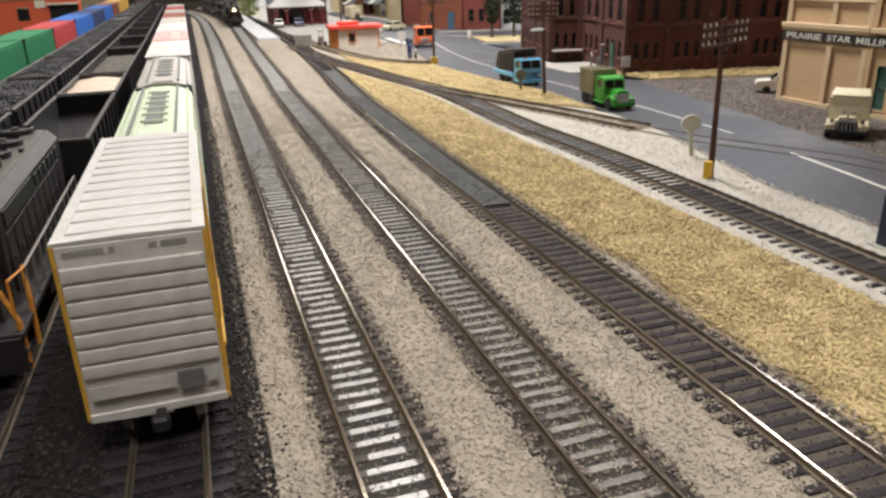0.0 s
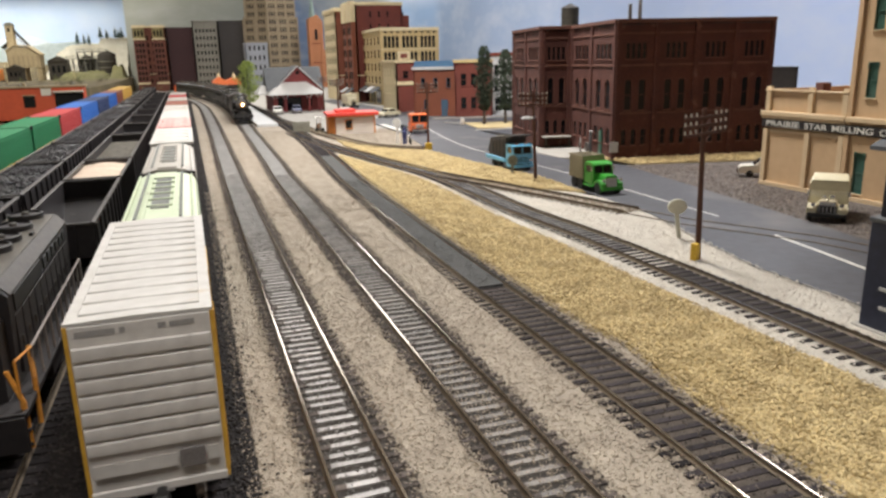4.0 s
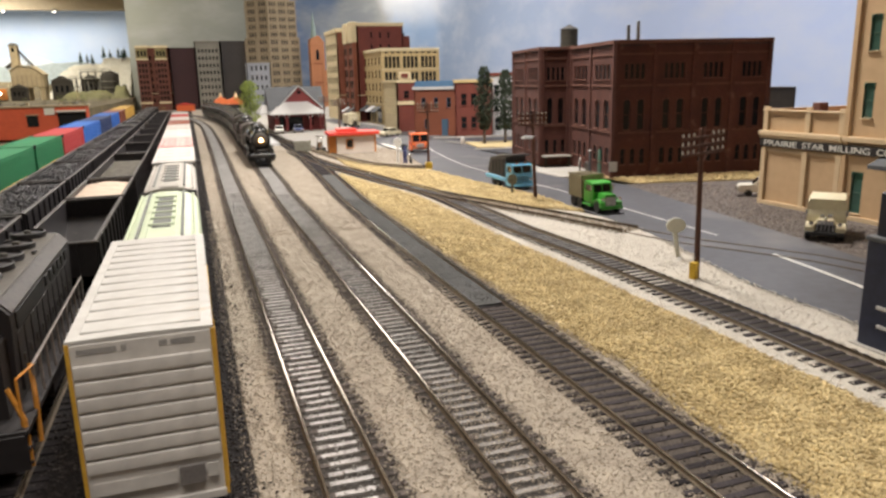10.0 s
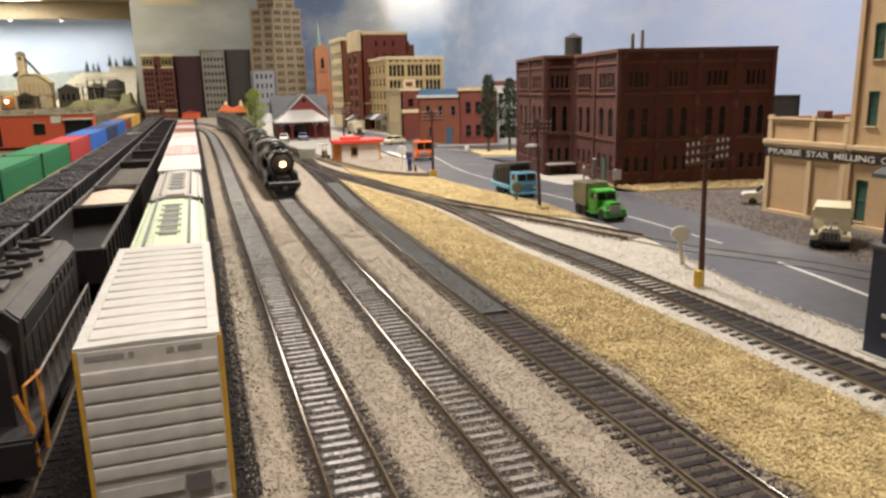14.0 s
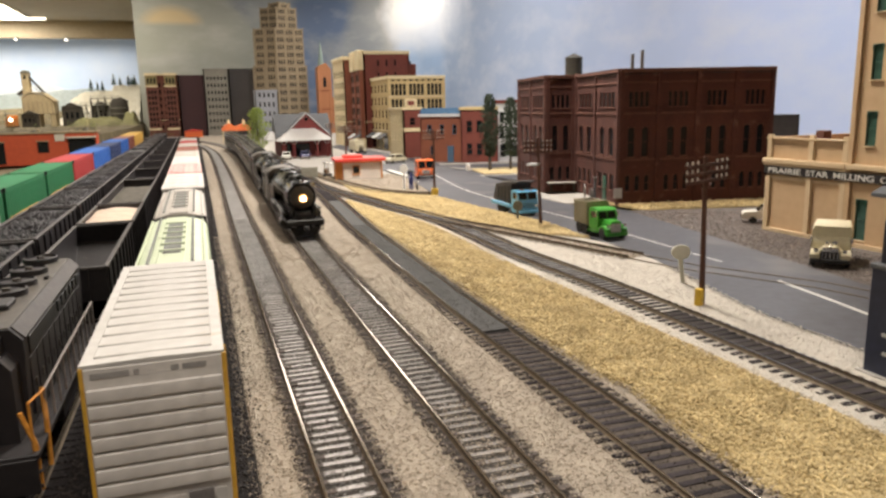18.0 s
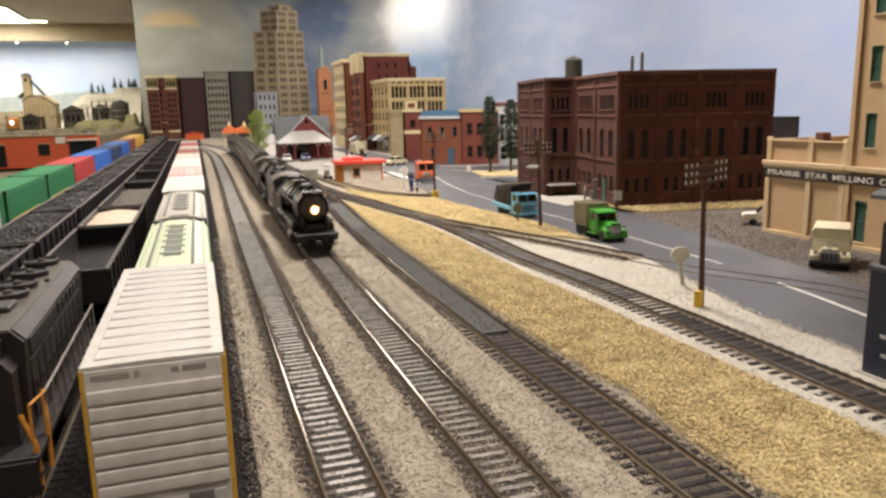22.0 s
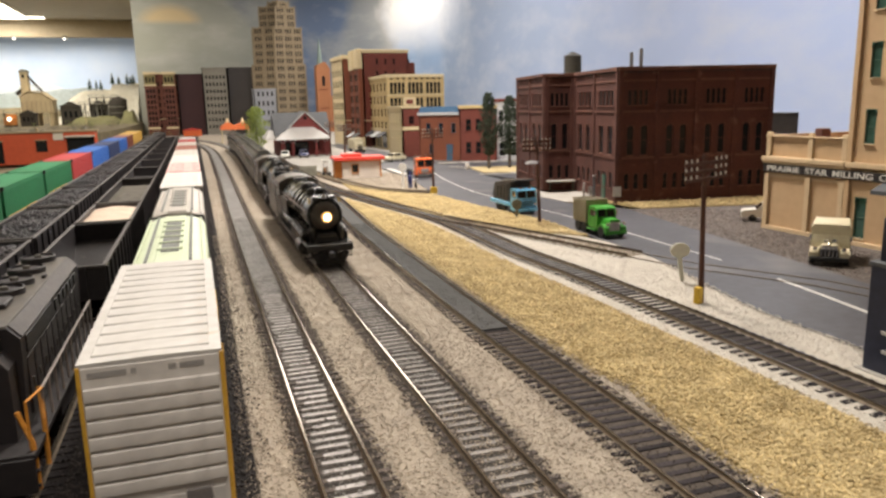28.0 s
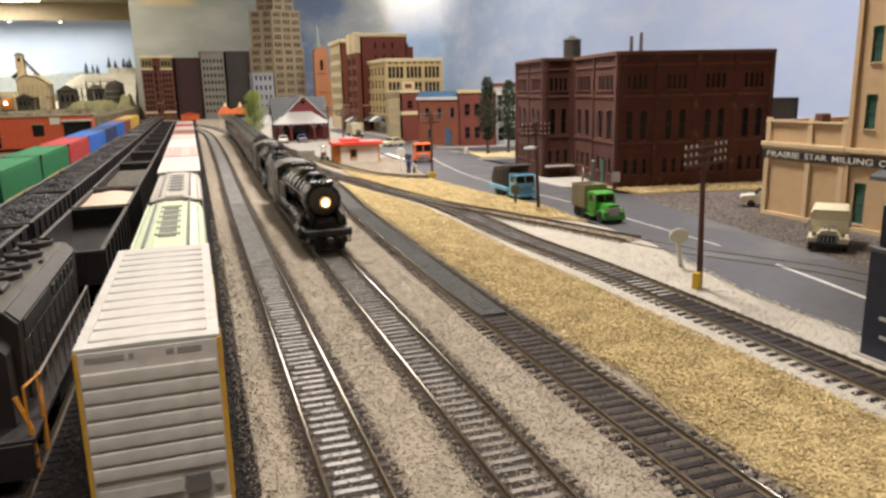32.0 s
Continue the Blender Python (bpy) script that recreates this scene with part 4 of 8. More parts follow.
def covered_hopper(x, y, length, paint, label, hatch=GRATE, w=16.4, eave=47.6):
    car = thing("covered_hopper", x, y, 0, 0, label, "freight car", "cars in the freight yard")
    L = length
    prof = [(-w + 3, 12), (w - 3, 12), (w, 18), (w, eave - 3), (w - 1, eave), (w - 5, eave + 2.6), (6.4, eave + 3.6), (-6.4, eave + 3.6), (-w + 5, eave + 2.6), (-w + 1, eave), (-w, eave - 3), (-w, 18)]
    part("body", Mesh().prism(prof, 6, L - 6), paint, car, smooth=True)
    part("end_platform", Mesh().box(-w + 1, 0.5, 9, w - 1, 7, 11, 0.3), paint, car)
    part("end_platform", Mesh().box(-w + 1, L - 7, 9, w - 1, L - 0.5, 11, 0.3), paint, car)
    trough = part("roof_trough", Mesh().box(-5.6, 9, eave + 3.5, 5.6, L - 9, eave + 4.5, 0.3), paint, car)
    part("hatch_grating", Mesh().box(-3.7, L * 0.2, eave + 4.4, 3.7, L * 0.8, eave + 4.9), hatch, trough, "dark grated loading hatch")
    for i in range(6):
        part("hatch_clamp", Mesh().box(-5.4, -0.8, 0, 5.4, 0.8, 0.7, 0.15), paint, trough, at=(0, L * (0.23 + 0.108 * i), eave + 4.7))
    for s in (-1, 1):
        for j in (0, 1):
            part("running_board", Mesh().box(s * 9.4, L * 0.06, eave + 4.4, s * 8.2, L * 0.94, eave + 4.9) if j == 0 else Mesh().box(s * (w - 2.2), 8, eave + 2.0, s * (w - 3.1), L - 8, eave + 2.9), paint if j else hatch, car)
        part("side_sill", Mesh().box(s * w, 1, 10, s * (w - 2), L - 1, 12.4, 0.2), paint, car)
    for yy in (0.7, L - 0.7):
        part("end_frame", Mesh().tube((-w + 1, yy, 10), (-w + 1, yy, eave + 2), 0.5, n=6).tube((w - 1, yy, 10), (w - 1, yy, eave + 2), 0.5, n=6).tube((-w + 1, yy, eave + 2), (w - 1, yy, eave + 2), 0.5, n=6), FRAME, car)
    running_gear(car, L)
    return car


covered_hopper(-14.6, 303, 156, PALE_GREEN, "pale green covered hopper car with dark roof hatch")
covered_hopper(-14.4, 463, 164, LIGHT_GREY, "light grey weathered covered hopper with long roof hatch")
for y0, ln, col, lab, nr in (
    (631, 152, WHITE, "plain white boxcar with a clean white roof", 4), (788, 140, PAINT["pink"], "faded red boxcar with a worn pinkish roof", 8),
    (933, 164, WHITE, "white boxcar standing behind a faded red one", 4), (1102, 140, LIGHT_GREY, "grey boxcar far down the yard track", 10),
    (1248, 146, PAINT["rust"], "rust-red boxcar far down the yard track", 10), (1400, 140, LIGHT_GREY, "grey boxcar far down the yard track", 10),
    (1546, 140, PAINT["red"], "bright red boxcar far down the yard track", 10), (1692, 140, LIGHT_GREY, "grey boxcar at the tail of the string", 10)):
    boxcar(-14.4 - 0.004 * (y0 - 600), y0, ln, col, col, col, lab, False, nr, 51.0, 16.4)


def lumps(x0, x1, y0, y1, base, height, seed, step=2.2, rough=1.1):
    """A heaped load: a bumpy sheet with a crown along the middle."""
    nx, ny = max(3, int((x1 - x0) / step)), max(3, int((y1 - y0) / step))
    v = []
    for j in range(ny + 1):
        for i in range(nx + 1):
            x, y = x0 + (x1 - x0) * i / nx, y0 + (y1 - y0) * j / ny
            u, t = abs(2 * i / nx - 1), abs(2 * j / ny - 1)
            crown = height * (1 - u ** 2.2) * (1 - t ** 4) * (0.75 + 0.5 * noise.noise((x * 0.03 + seed, y * 0.045, seed)))
            v.append((x, y, base + crown + rough * noise.noise((x * 0.45, y * 0.45, seed * 3.1)) + 0.6 * rough * noise.noise((x * 1.3, y * 1.3, seed))))
    f = [(j * (nx + 1) + i, j * (nx + 1) + i + 1, (j + 1) * (nx + 1) + i + 1, (j + 1) * (nx + 1) + i) for j in range(ny) for i in range(nx)]
    return Mesh().add(v, f)


# wear, and the light that top edges catch, both put into the paint
WORNLITEDGE = material("worn_lit_edge", (0.075, 0.062, 0.056), (0.03, 0.025, 0.024), 150, 0.5, bump=0.05)
HOP_W, HOP_TOP = 17.4, 41.0


def open_hopper(x, y, length, label, load=None, fill=0.0, wheels=True, seed=1, heap=5.0):
    """An open-top hopper car: side walls with posts, sloped ends, and its load."""
    car = thing("hopper_car", x, y, 0, 0, label, "freight car", "hopper cars in the yard")
    L, w, top = length, HOP_W, HOP_TOP
    for s in (-1, 1):
        wall = part("side_wall", Mesh().box(s * w, 1, 11, s * (w - 1), L - 1, top - 0.8), BLACK, car)
        part("top_rail", Mesh().box(s * (w + 0.5), 0.6, top - 1.6, s * (w - 1.5), L - 0.6, top, 0.25), WORNLITEDGE, wall)
        for i in range(9):
            part("side_post", HOP_POST, None, wall, at=(s * (w + 0.5), 4 + (L - 8) * i / 8, 0))
    for end in (0, 1):
        turn = pose(0, 0, 0) if not end else pose(0, L * MM, 0, 0, 0, 180)
        p = part("end_wall", Mesh().box(-w, 0.8, 24, w, 1.8, top - 0.6), BLACK, car, at=turn)
        part("end_rail", Mesh().box(-w, 0.3, top - 1.6, w, 2.3, top, 0.25), WORNLITEDGE, p)
        part("slope_sheet", Mesh().prism([(2, 30), (30, 13), (30, 12), (2, 29)], -w + 1, w - 1, "x"), BLACK, p)
        part("end_post", Mesh().box(-9, -0.2, 11, -8, 0.9, top - 1).box(8, -0.2, 11, 9, 0.9, top - 1), BLACK, p)
    part("floor", Mesh().box(-w + 1, 8, 12, w - 1, L - 8, 13), BLACK, car)
    if load:
        part("load", lumps(-w + 1, w - 1, 2, L - 2, 13 + fill * (top - 13), heap, seed), load, car, smooth="all")
    running_gear(car, L, wheels)
    return car


HOP_POST = Mesh().box(-0.6, -0.7, 11, 0.6, 0.7, 40, 0.15).data("side_post", BLACK)
XA = -63.5
open_hopper(XA, 374, 150, "black open hopper car, empty and dark inside", None)
open_hopper(XA, 530, 104, "black hopper car heaped with pale pink sand", PINKSAND, 0.86, seed=2, heap=4.5)
open_hopper(XA - 0.3, 640, 222, "long black hopper car filled with dark grey gravel", GREYLOAD, 0.72, seed=3, heap=2.0)
yy = 868
for i in range(8):
    open_hopper(XA - 0.6 - 0.7 * i, yy, 158, "black empty hopper car in a long string", None if i % 2 == 0 else GREYLOAD, 0.4, False, 4 + i, 1.5)
    yy += 164
yy = 150
COALCARS = []
for i in range(16):
    coal_car = open_hopper(-113 - (0.9 * max(0, i - 8)), yy, 158, "black hopper car heaped with shiny coal", COAL, 0.86, i < 3, 20 + i, 4.5)
    COALCARS.append(coal_car)
    yy += 164


def container_car(x, y, length, paint, label, panel=None):
    car = thing("container_car", x, y, 0, 0, label, "freight car", "container cars in the yard")
    L, w = length, 17.0
    box_ob = part("container", Mesh().box(-w, 2, 14, w, L - 2, 56, 0.4), paint, car)
    rib = Mesh().box(-0.35, -1.2, 17, 0.35, 1.2, 53.5, 0.15).data("side_rib", paint)
    n = int(L / 9)
    for s in (-1, 1):
        for i in range(n):
            part("side_rib", rib, None, box_ob, at=(s * w, 8 + (L - 16) * i / (n - 1), 0))
    for s in (-1, 1):
        part("roof_rail", Mesh().box(s * w, 2, 55.2, s * (w - 1.2), L - 2, 56.7, 0.2), paint, box_ob)
    if panel:
        part("lower_panel", Mesh().box(w + 0.4, 6, 20, w + 0.75, L * 0.7, 33), panel, box_ob, "yellow lower side panel")
    for yv in (2.2, L - 2.2):
        for sx in (-1, 1):
            part("corner_casting", Mesh().box(sx * (w - 0.55) - 0.95, yv - 1.2, 53.5, sx * (w - 0.55) + 0.95, yv + 1.2, 57, 0.2), FRAME, box_ob)
    part("well_frame", Mesh().box(-w - 0.4, 0.5, 9, w + 0.4, L - 0.5, 14, 0.3), FRAME, car)
    running_gear(car, L, False)
    return car


XC = -164
for y0, ln, colour, panel, lab in (
    (300, 160, "green", None, "green container on a black well car"), (466, 176, "green", None, "green ribbed container with white lettering bars"), (648, 165, "green", "gold", "green container with a yellow lower panel"),
    (820, 168, "green", "gold", "green container with yellow patches behind coal cars"), (995, 185, "red", None, "red container on a black well car"), (1188, 214, "blue", None, "bright blue container on a black well car"),
    (1410, 190, "navy", None, "dark navy container on a black well car"), (1608, 200, "blue", None, "blue container far down the yard"), (1816, 200, "rust", None, "rusty red container far down the yard"),
    (2024, 200, "gold", None, "yellow container far down the yard"), (2232, 190, "gold", None, "yellow container at the end of the yard")):
    c = container_car(XC - 0.012 * max(0, y0 - 1400), y0, ln, PAINT[colour], lab, PAINT[panel] if panel else None)
    if y0 == 466:
        bars = Mesh()
        for i in range(6):
            bars.box(17.4, 70 + 15 * i, 32, 17.8, 80 + 15 * i, 50)
        part("lettering", bars, WHITE, c, "white lettering bars")


# ---- black diesel in the yard ----
DUSTY = material("dusty_roof", (0.10, 0.086, 0.068), (0.055, 0.048, 0.04), 160, 0.5, bump=0.06)
HANDRAIL = material("handrail_grey", (0.33, 0.29, 0.27), (0.2, 0.17, 0.16), 200, 0.5)
ORANGE = material("orange_rail", (0.75, 0.33, 0.05), (0.5, 0.2, 0.03), 200, 0.5)


def diesel(x, y, length, label):
    """A hood unit, its radiator end at y = 0."""
    eng = thing("diesel_locomotive", x, y, 0, 0, label, "locomotive")
    L = length
    part("walkway", Mesh().box(-17, 0, 13, 17, L, 15.2, 0.3), BLACK, eng)
    part("fuel_tank", Mesh().box(-15, L * 0.36, 4, 15, L * 0.64, 12.8, 1.2), BLACK, eng)
    hood = part("hood", Mesh().prism([(-11.5, 15.2), (11.5, 15.2), (12.5, 40), (12.5, 44.5), (9.2, 48.2), (-9.2, 48.2), (-12.5, 44.5), (-12.5, 40)], 20, L - 5), BLACK, eng)
    part("hood_top", Mesh().box(-8.8, 21, 48, 8.8, L - 6, 48.7, 0.2), DUSTY, hood, "dusty grey-brown roof panel")
    nose = part("hood_end", Mesh().prism([(-10.5, 15.2), (10.5, 15.2), (10.5, 38), (8, 41.5), (-8, 41.5), (-10.5, 38)], 10, 20.2), BLACK, eng)
    part("number_board", Mesh().prism([(11, 40), (20, 40), (20, 46.5), (14, 46.5), (11.6, 44)], -7, 7, "x"), BLACK, nose)
    part("headlight", Mesh().tube((-2, 9.2, 36), (-2, 11, 36), 1.6, n=12).tube((2, 9.2, 36), (2, 11, 36), 1.6, n=12), STEEL, nose)
    for s in (-1, 1):
        for i in range(10):
            door = part("hood_door", Mesh().box(s * 11.6, -4.6, 18, s * 12.5, 4.6, 37, 0.15), BLACK, hood, at=(0, 30 + i * (L - 46) / 9, 0))
            part("door_latch", Mesh().box(s * 12.4, -0.4, 26, s * 12.9, 0.4, 29, 0.1), STEEL, door)
        part("radiator_grille", Mesh().box(s * 12.2, 26, 38.5, s * 13.0, 70, 44, 0.2), FRAME, hood)
        for i in range(11):
            yv = 20 + i * (L - 30) / 10
            part("stanchion", Mesh().tube((s * 16.4, yv, 15), (s * 16.4, yv, 28), 0.5, n=6), HANDRAIL, eng)
        part("handrail", Mesh().tube((s * 16.4, 20, 28), (s * 16.4, L - 10, 28), 0.5, n=6), HANDRAIL, eng)
        part("roof_edge", Mesh().prism([(s * 12.7, 44.3), (s * 12.9, 44.9), (s * 9.4, 48.7), (s * 9.0, 48.3)], 22, L - 7), WORNLITEDGE, hood, "roof edge painted paler where it catches light")
        for i in range(6):
            part("hood_vent", Mesh().box(s * 12.3, 76 + 9 * i, 39, s * 13.0, 82 + 9 * i, 43, 0.15), FRAME, hood)
        part("end_handrail", Mesh().tube((s * 16.4, 20, 28), (s * 15.4, 3, 30), 0.45, n=6).tube((s * 15.4, 3, 30), (s * 15.4, 3, 13), 0.45, n=6), ORANGE, eng, "orange end handrail")
        part("grab_iron", Mesh().tube((s * 16.4, 2, 3), (s * 16.0, 3, 17), 0.75, n=6).tube((s * 16.0, 3, 17), (s * 12.6, 4, 27), 0.75, n=6), ORANGE, eng, "orange step rail")
        part("grab_iron", Mesh().tube((s * 17, 14, 5), (s * 16.6, 17, 19), 0.75, n=6).tube((s * 16.6, 17, 19), (s * 15.4, 22, 28), 0.75, n=6), ORANGE, eng, "orange step rail")
        part("step", Mesh().box(s * 12, 1, 4, s * 17, 5, 5, 0.2), BLACK, eng)
        part("step", Mesh().box(s * 12, 1, 8.5, s * 17, 5, 9.5, 0.2), BLACK, eng)
    fan = Mesh().lathe([(0, 7.0), (2.2, 7.0), (2.5, 6.2), (1.6, 6.0), (1.6, 0.5)], "z", n=24).data("roof_fan", BLACK, True)
    for i, yv in enumerate((68, 84, 106, 130)):
        fo = part("roof_fan", fan, None, hood, at=(-1.5, yv, 48.6))
        part("fan_hub", Mesh().lathe([(1.4, 1.8), (2.8, 1.4), (3, 0.4)], "z", n=10), DUSTY, fo)
    part("exhaust", Mesh().box(-4, 44, 48.4, 4, 56, 50.6, 0.5), BLACK, hood)
    part("lift_lug", Mesh().box(6.6, 90, 48.5, 8, 94, 50, 0.2), BLACK, hood)
    for yv in (0, L):
        part("pilot_plate", Mesh().box(-16.5, yv - 0.8, 3, 16.5, yv + 0.8, 14, 0.2), BLACK, eng)
    running_gear(eng, L)
    return eng


diesel(-68.5, 226, 141, "black diesel locomotive with orange grab irons")


# ---- steam train ----
ENGINE = material("engine_black", (0.012, 0.011, 0.0105), (0.007, 0.0065, 0.0065), 150, 0.27, bump=0.05, spots=((0.024, 0.021, 0.018), 200, 0.3), gloss=0.38)
JACKET = material("boiler_jacket", (0.085, 0.08, 0.05), (0.05, 0.046, 0.03), 90, 0.22, metal=0.35, bump=0.03)
GRAPHITE = material("graphite", (0.095, 0.078, 0.062), (0.06, 0.05, 0.042), 200, 0.42, bump=0.05)
CABSIDE = material("cab_paint", (0.075, 0.066, 0.05), (0.05, 0.043, 0.033), 120, 0.45, bump=0.05)
BRASS = material("brass", (0.7, 0.55, 0.25), (0.5, 0.38, 0.16), 200, 0.25, metal=1.0, bump=0.02)
BEAM = material("headlight_beam", (1.0, 0.66, 0.30), rough=0.4, bump=0, emit=24)
HALOGLOW = material("halo_glow", (1.0, 0.5, 0.17), rough=0.4, bump=0, emit=0.9)
COACH = material("coach_green", (0.06, 0.055, 0.038), (0.038, 0.035, 0.025), 80, 0.3, bump=0.03, spots=((0.05, 0.047, 0.038), 120, 0.25))
COACHROOF = material("coach_roof", (0.085, 0.08, 0.07), (0.05, 0.047, 0.042), 80, 0.22, bump=0.04)
COACHGLASS = material("coach_glass", (0.05, 0.05, 0.04), (0.03, 0.03, 0.03), 100, 0.12, bump=0)


def driver_data(r):
    m = Mesh().lathe([(-1.2, r - 1.6), (-1.2, r + 0.7), (-0.6, r + 0.7), (-0.5, r), (1.2, r - 0.1), (1.2, r - 1.6)], "x", n=24)
    m.tube((-0.6, 0, 0), (1.6, 0, 0), 1.7, n=12)
    for i in range(12):
        a = 2 * math.pi * i / 12
        m.tube((0.3, 1.2 * math.cos(a), 1.2 * math.sin(a)), (0.3, (r - 1.3) * math.cos(a), (r - 1.3) * math.sin(a)), 0.4, n=5)
    m.prism([(-r + 2, -3), (-r + 1.3, 0), (-r + 2, 3), (-r + 5, 4), (-r + 5, -4)], -0.4, 0.9, "x")
    m.tube((0.4, 4.2, 0), (3.0, 4.2, 0), 0.8, n=8)
    return m.data("driver", GRAPHITE, True)


DRIVER = driver_data(10.4)
PONY = wheel_data(5.4, "pony_wheel")
SPIN, RODS = [], []


def steam_engine(label, lamp):
    """An engine whose smokebox front stands at y = 0 and which runs towards -y."""
    e = thing("steam_locomotive", 85.6, 521, 0, 0, label, "locomotive")
    zc = 35
    boiler = part("boiler", Mesh().lathe([(26, 12.6), (60, 12.9), (100, 14.4), (140, 14.8)], "y", (0, 0, zc), 28), JACKET, e, "olive-black boiler jacket", True)
    for y in (30, 46, 62, 80, 98, 116, 134):
        part("boiler_band", Mesh().lathe([(-0.7, 13.2 + 0.013 * y), (0.7, 13.2 + 0.013 * y)], "y", (0, y, zc), 28), ENGINE, boiler, "", True)
    smoke = part("smokebox", Mesh().lathe([(0.8, 11.6), (1.6, 13.0), (3, 13.3), (26, 13.3)], "y", (0, 0, zc), 28), ENGINE, e, "", True)
    door = part("smokebox_door", Mesh().lathe([(-2.2, 1.0), (-1.9, 5.5), (-0.8, 9.0), (0.2, 10.3), (1.2, 10.5)], "y", (0, 0, zc), 28), GRAPHITE, smoke, "dark graphite smokebox door", True)
    for i in range(16):
        a = 2 * math.pi * i / 16
        part("door_clamp", Mesh().box(-0.6, -0.7, -1.0, 0.6, 0.9, 1.0, 0.2), ENGINE, smoke, at=pose(11.1 * math.sin(a) * MM, 0, (zc + 11.1 * math.cos(a)) * MM, 0, math.degrees(a), 0))
    light = part("headlight", Mesh().lathe([(-8.6, 3.0), (-8.4, 3.3), (-2, 3.0), (-1.6, 1.2)], "y", (0, 0, zc), 18), ENGINE, e, "", True)
    part("lens", Mesh().lathe([(-10.4, 0.6), (-9.9, 1.7), (-9.1, 2.5), (-8.4, 2.8)], "y", (0, 0, zc), 16), BEAM if lamp else STEEL, light, "glowing headlight lens" if lamp else "dark headlight lens", True)
    # the headlight's halo, put in as a weakly glowing ring
    if lamp:
        part("halo_ring", Mesh().lathe([(-9.3, 2.9), (-9.1, 3.6), (-7.8, 3.9)], "y", (0, 0, zc), 18), HALOGLOW, light, "warm ring for the headlight's halo", True)
    part("bracket", Mesh().box(-2.4, -6, zc - 4.4, 2.4, -1, zc - 3, 0.3), ENGINE, light)
    bell = part("bell", Mesh().lathe([(0, 2.2), (0.6, 1.9), (2.4, 1.3), (3.2, 0.5)], "z", (0, 1, zc + 12.6), 14), STEEL, e, "small bright bell", True)
    part("bell_yoke", Mesh().tube((-2.4, 1, zc + 12), (-2.4, 1, zc + 16), 0.4, n=6).tube((2.4, 1, zc + 12), (2.4, 1, zc + 16), 0.4, n=6).tube((-2.4, 1, zc + 16), (2.4, 1, zc + 16), 0.4, n=6), ENGINE, bell)
    part("chimney", Mesh().lathe([(0, 5.6), (2, 4.6), (5.4, 4.4), (6.0, 5.0), (6.2, 4.9), (6.2, 3.6), (3, 3.4)], "z", (0, 14, zc + 12.0), 18), ENGINE, e, "", True)
    part("feedwater_heater", Mesh().tube((-8, 6, zc + 11.4), (8, 6, zc + 11.4), 3.0, n=14), ENGINE, e, "", True)
    part("sand_dome", Mesh().lathe([(0, 7.6), (3, 6.8), (5.2, 5.6), (6.2, 3.2), (6.5, 0.6)], "z", (0, 42, zc + 10.4), 18), ENGINE, e, "", True)
    part("steam_dome", Mesh().lathe([(0, 7.6), (3, 6.6), (5.4, 5.4), (6.4, 3.2), (6.7, 0.6)], "z", (0, 74, zc + 11.2), 18), ENGINE, e, "", True)
    part("turret", Mesh().box(-6, 122, zc + 12, 6, 130, zc + 17, 0.8), ENGINE, e)
    for s in (-1, 1):
        part("running_board", Mesh().box(s * 13, 4, 23.2, s * 17.2, 142, 24.4, 0.2), ENGINE, e)
        part("handrail", Mesh().tube((s * 13.8, 6, zc + 4), (s * 15.4, 140, zc + 4), 0.35, n=6), STEEL, e)
        for y in (34, 56, 88, 108):
            part("air_tank", Mesh().tube((s * 15.4, y - 9, 20.6), (s * 15.4, y + 9, 20.6), 2.2, n=12), ENGINE, e, "", True)
        cyl = part("cylinder", Mesh().lathe([(-10, 4.2), (-9.4, 5.6), (9.4, 5.6), (10, 4.2)], "y", (s * 14.4, 16, 11.5), 18).box(s * 11, 7, 14, s * 17.6, 25, 22, 1.2), ENGINE, e, "", True)
        part("valve_chest", Mesh().tube((s * 14.4, 5.4, 19.4), (s * 14.4, 26.4, 19.4), 3.0, n=14), ENGINE, cyl, "", True)
        part("air_pump", Mesh().tube((s * 9.6, -2.2, 17), (s * 9.6, -2.2, 28), 2.6, n=12).tube((s * 9.6, -2.2, 21), (s * 9.6, -2.2, 24), 3.1, n=12), ENGINE, e, "", True)
        part("step", Mesh().box(s * 12, -11, 6, s * 16.5, -9.6, 7, 0.1).box(s * 12, -11, 11, s * 16.5, -9.6, 12, 0.1).box(s * 12, -10.6, 6, s * 12.8, -9.8, 16, 0.1).box(s * 15.7, -10.6, 6, s * 16.5, -9.8, 16, 0.1), ENGINE, e)
        part("marker_lamp", Mesh().tube((s * 10.8, 0.4, zc + 9.6), (s * 10.8, 0.4, zc + 12.8), 1.0, n=8), BRASS, e)
        part("side_sheet", Mesh().box(s * 14.6, 100, 16, s * 16.2, 142, 36, 0.4), CABSIDE, e)
    part("frame", Mesh().box(-7, -6, 6, 7, 176, 17, 0.5), ENGINE, e)
    part("cylinder_saddle", Mesh().prism([(-12, 12), (12, 12), (9, 18), (8.4, 25.5), (-8.4, 25.5), (-9, 18)], 3, 27), ENGINE, e)
    part("deck_casting", Mesh().prism([(-9, 17), (9, 17), (6.5, 22.5), (-6.5, 22.5)], -7, 4), FRAME, e)
    part("smokebox_step", Mesh().box(-6.5, -7.4, 20.5, 6.5, -5.4, 21.3, 0.2), GRAPHITE, e)
    deck = part("pilot_deck", Mesh().box(-17, -15, 14.6, 17, 4, 17, 0.5), ENGINE, e)
    part("pilot_beam", Mesh().box(-16.6, -16.4, 11.4, 16.6, -14.6, 16.6, 0.7), FRAME, deck)
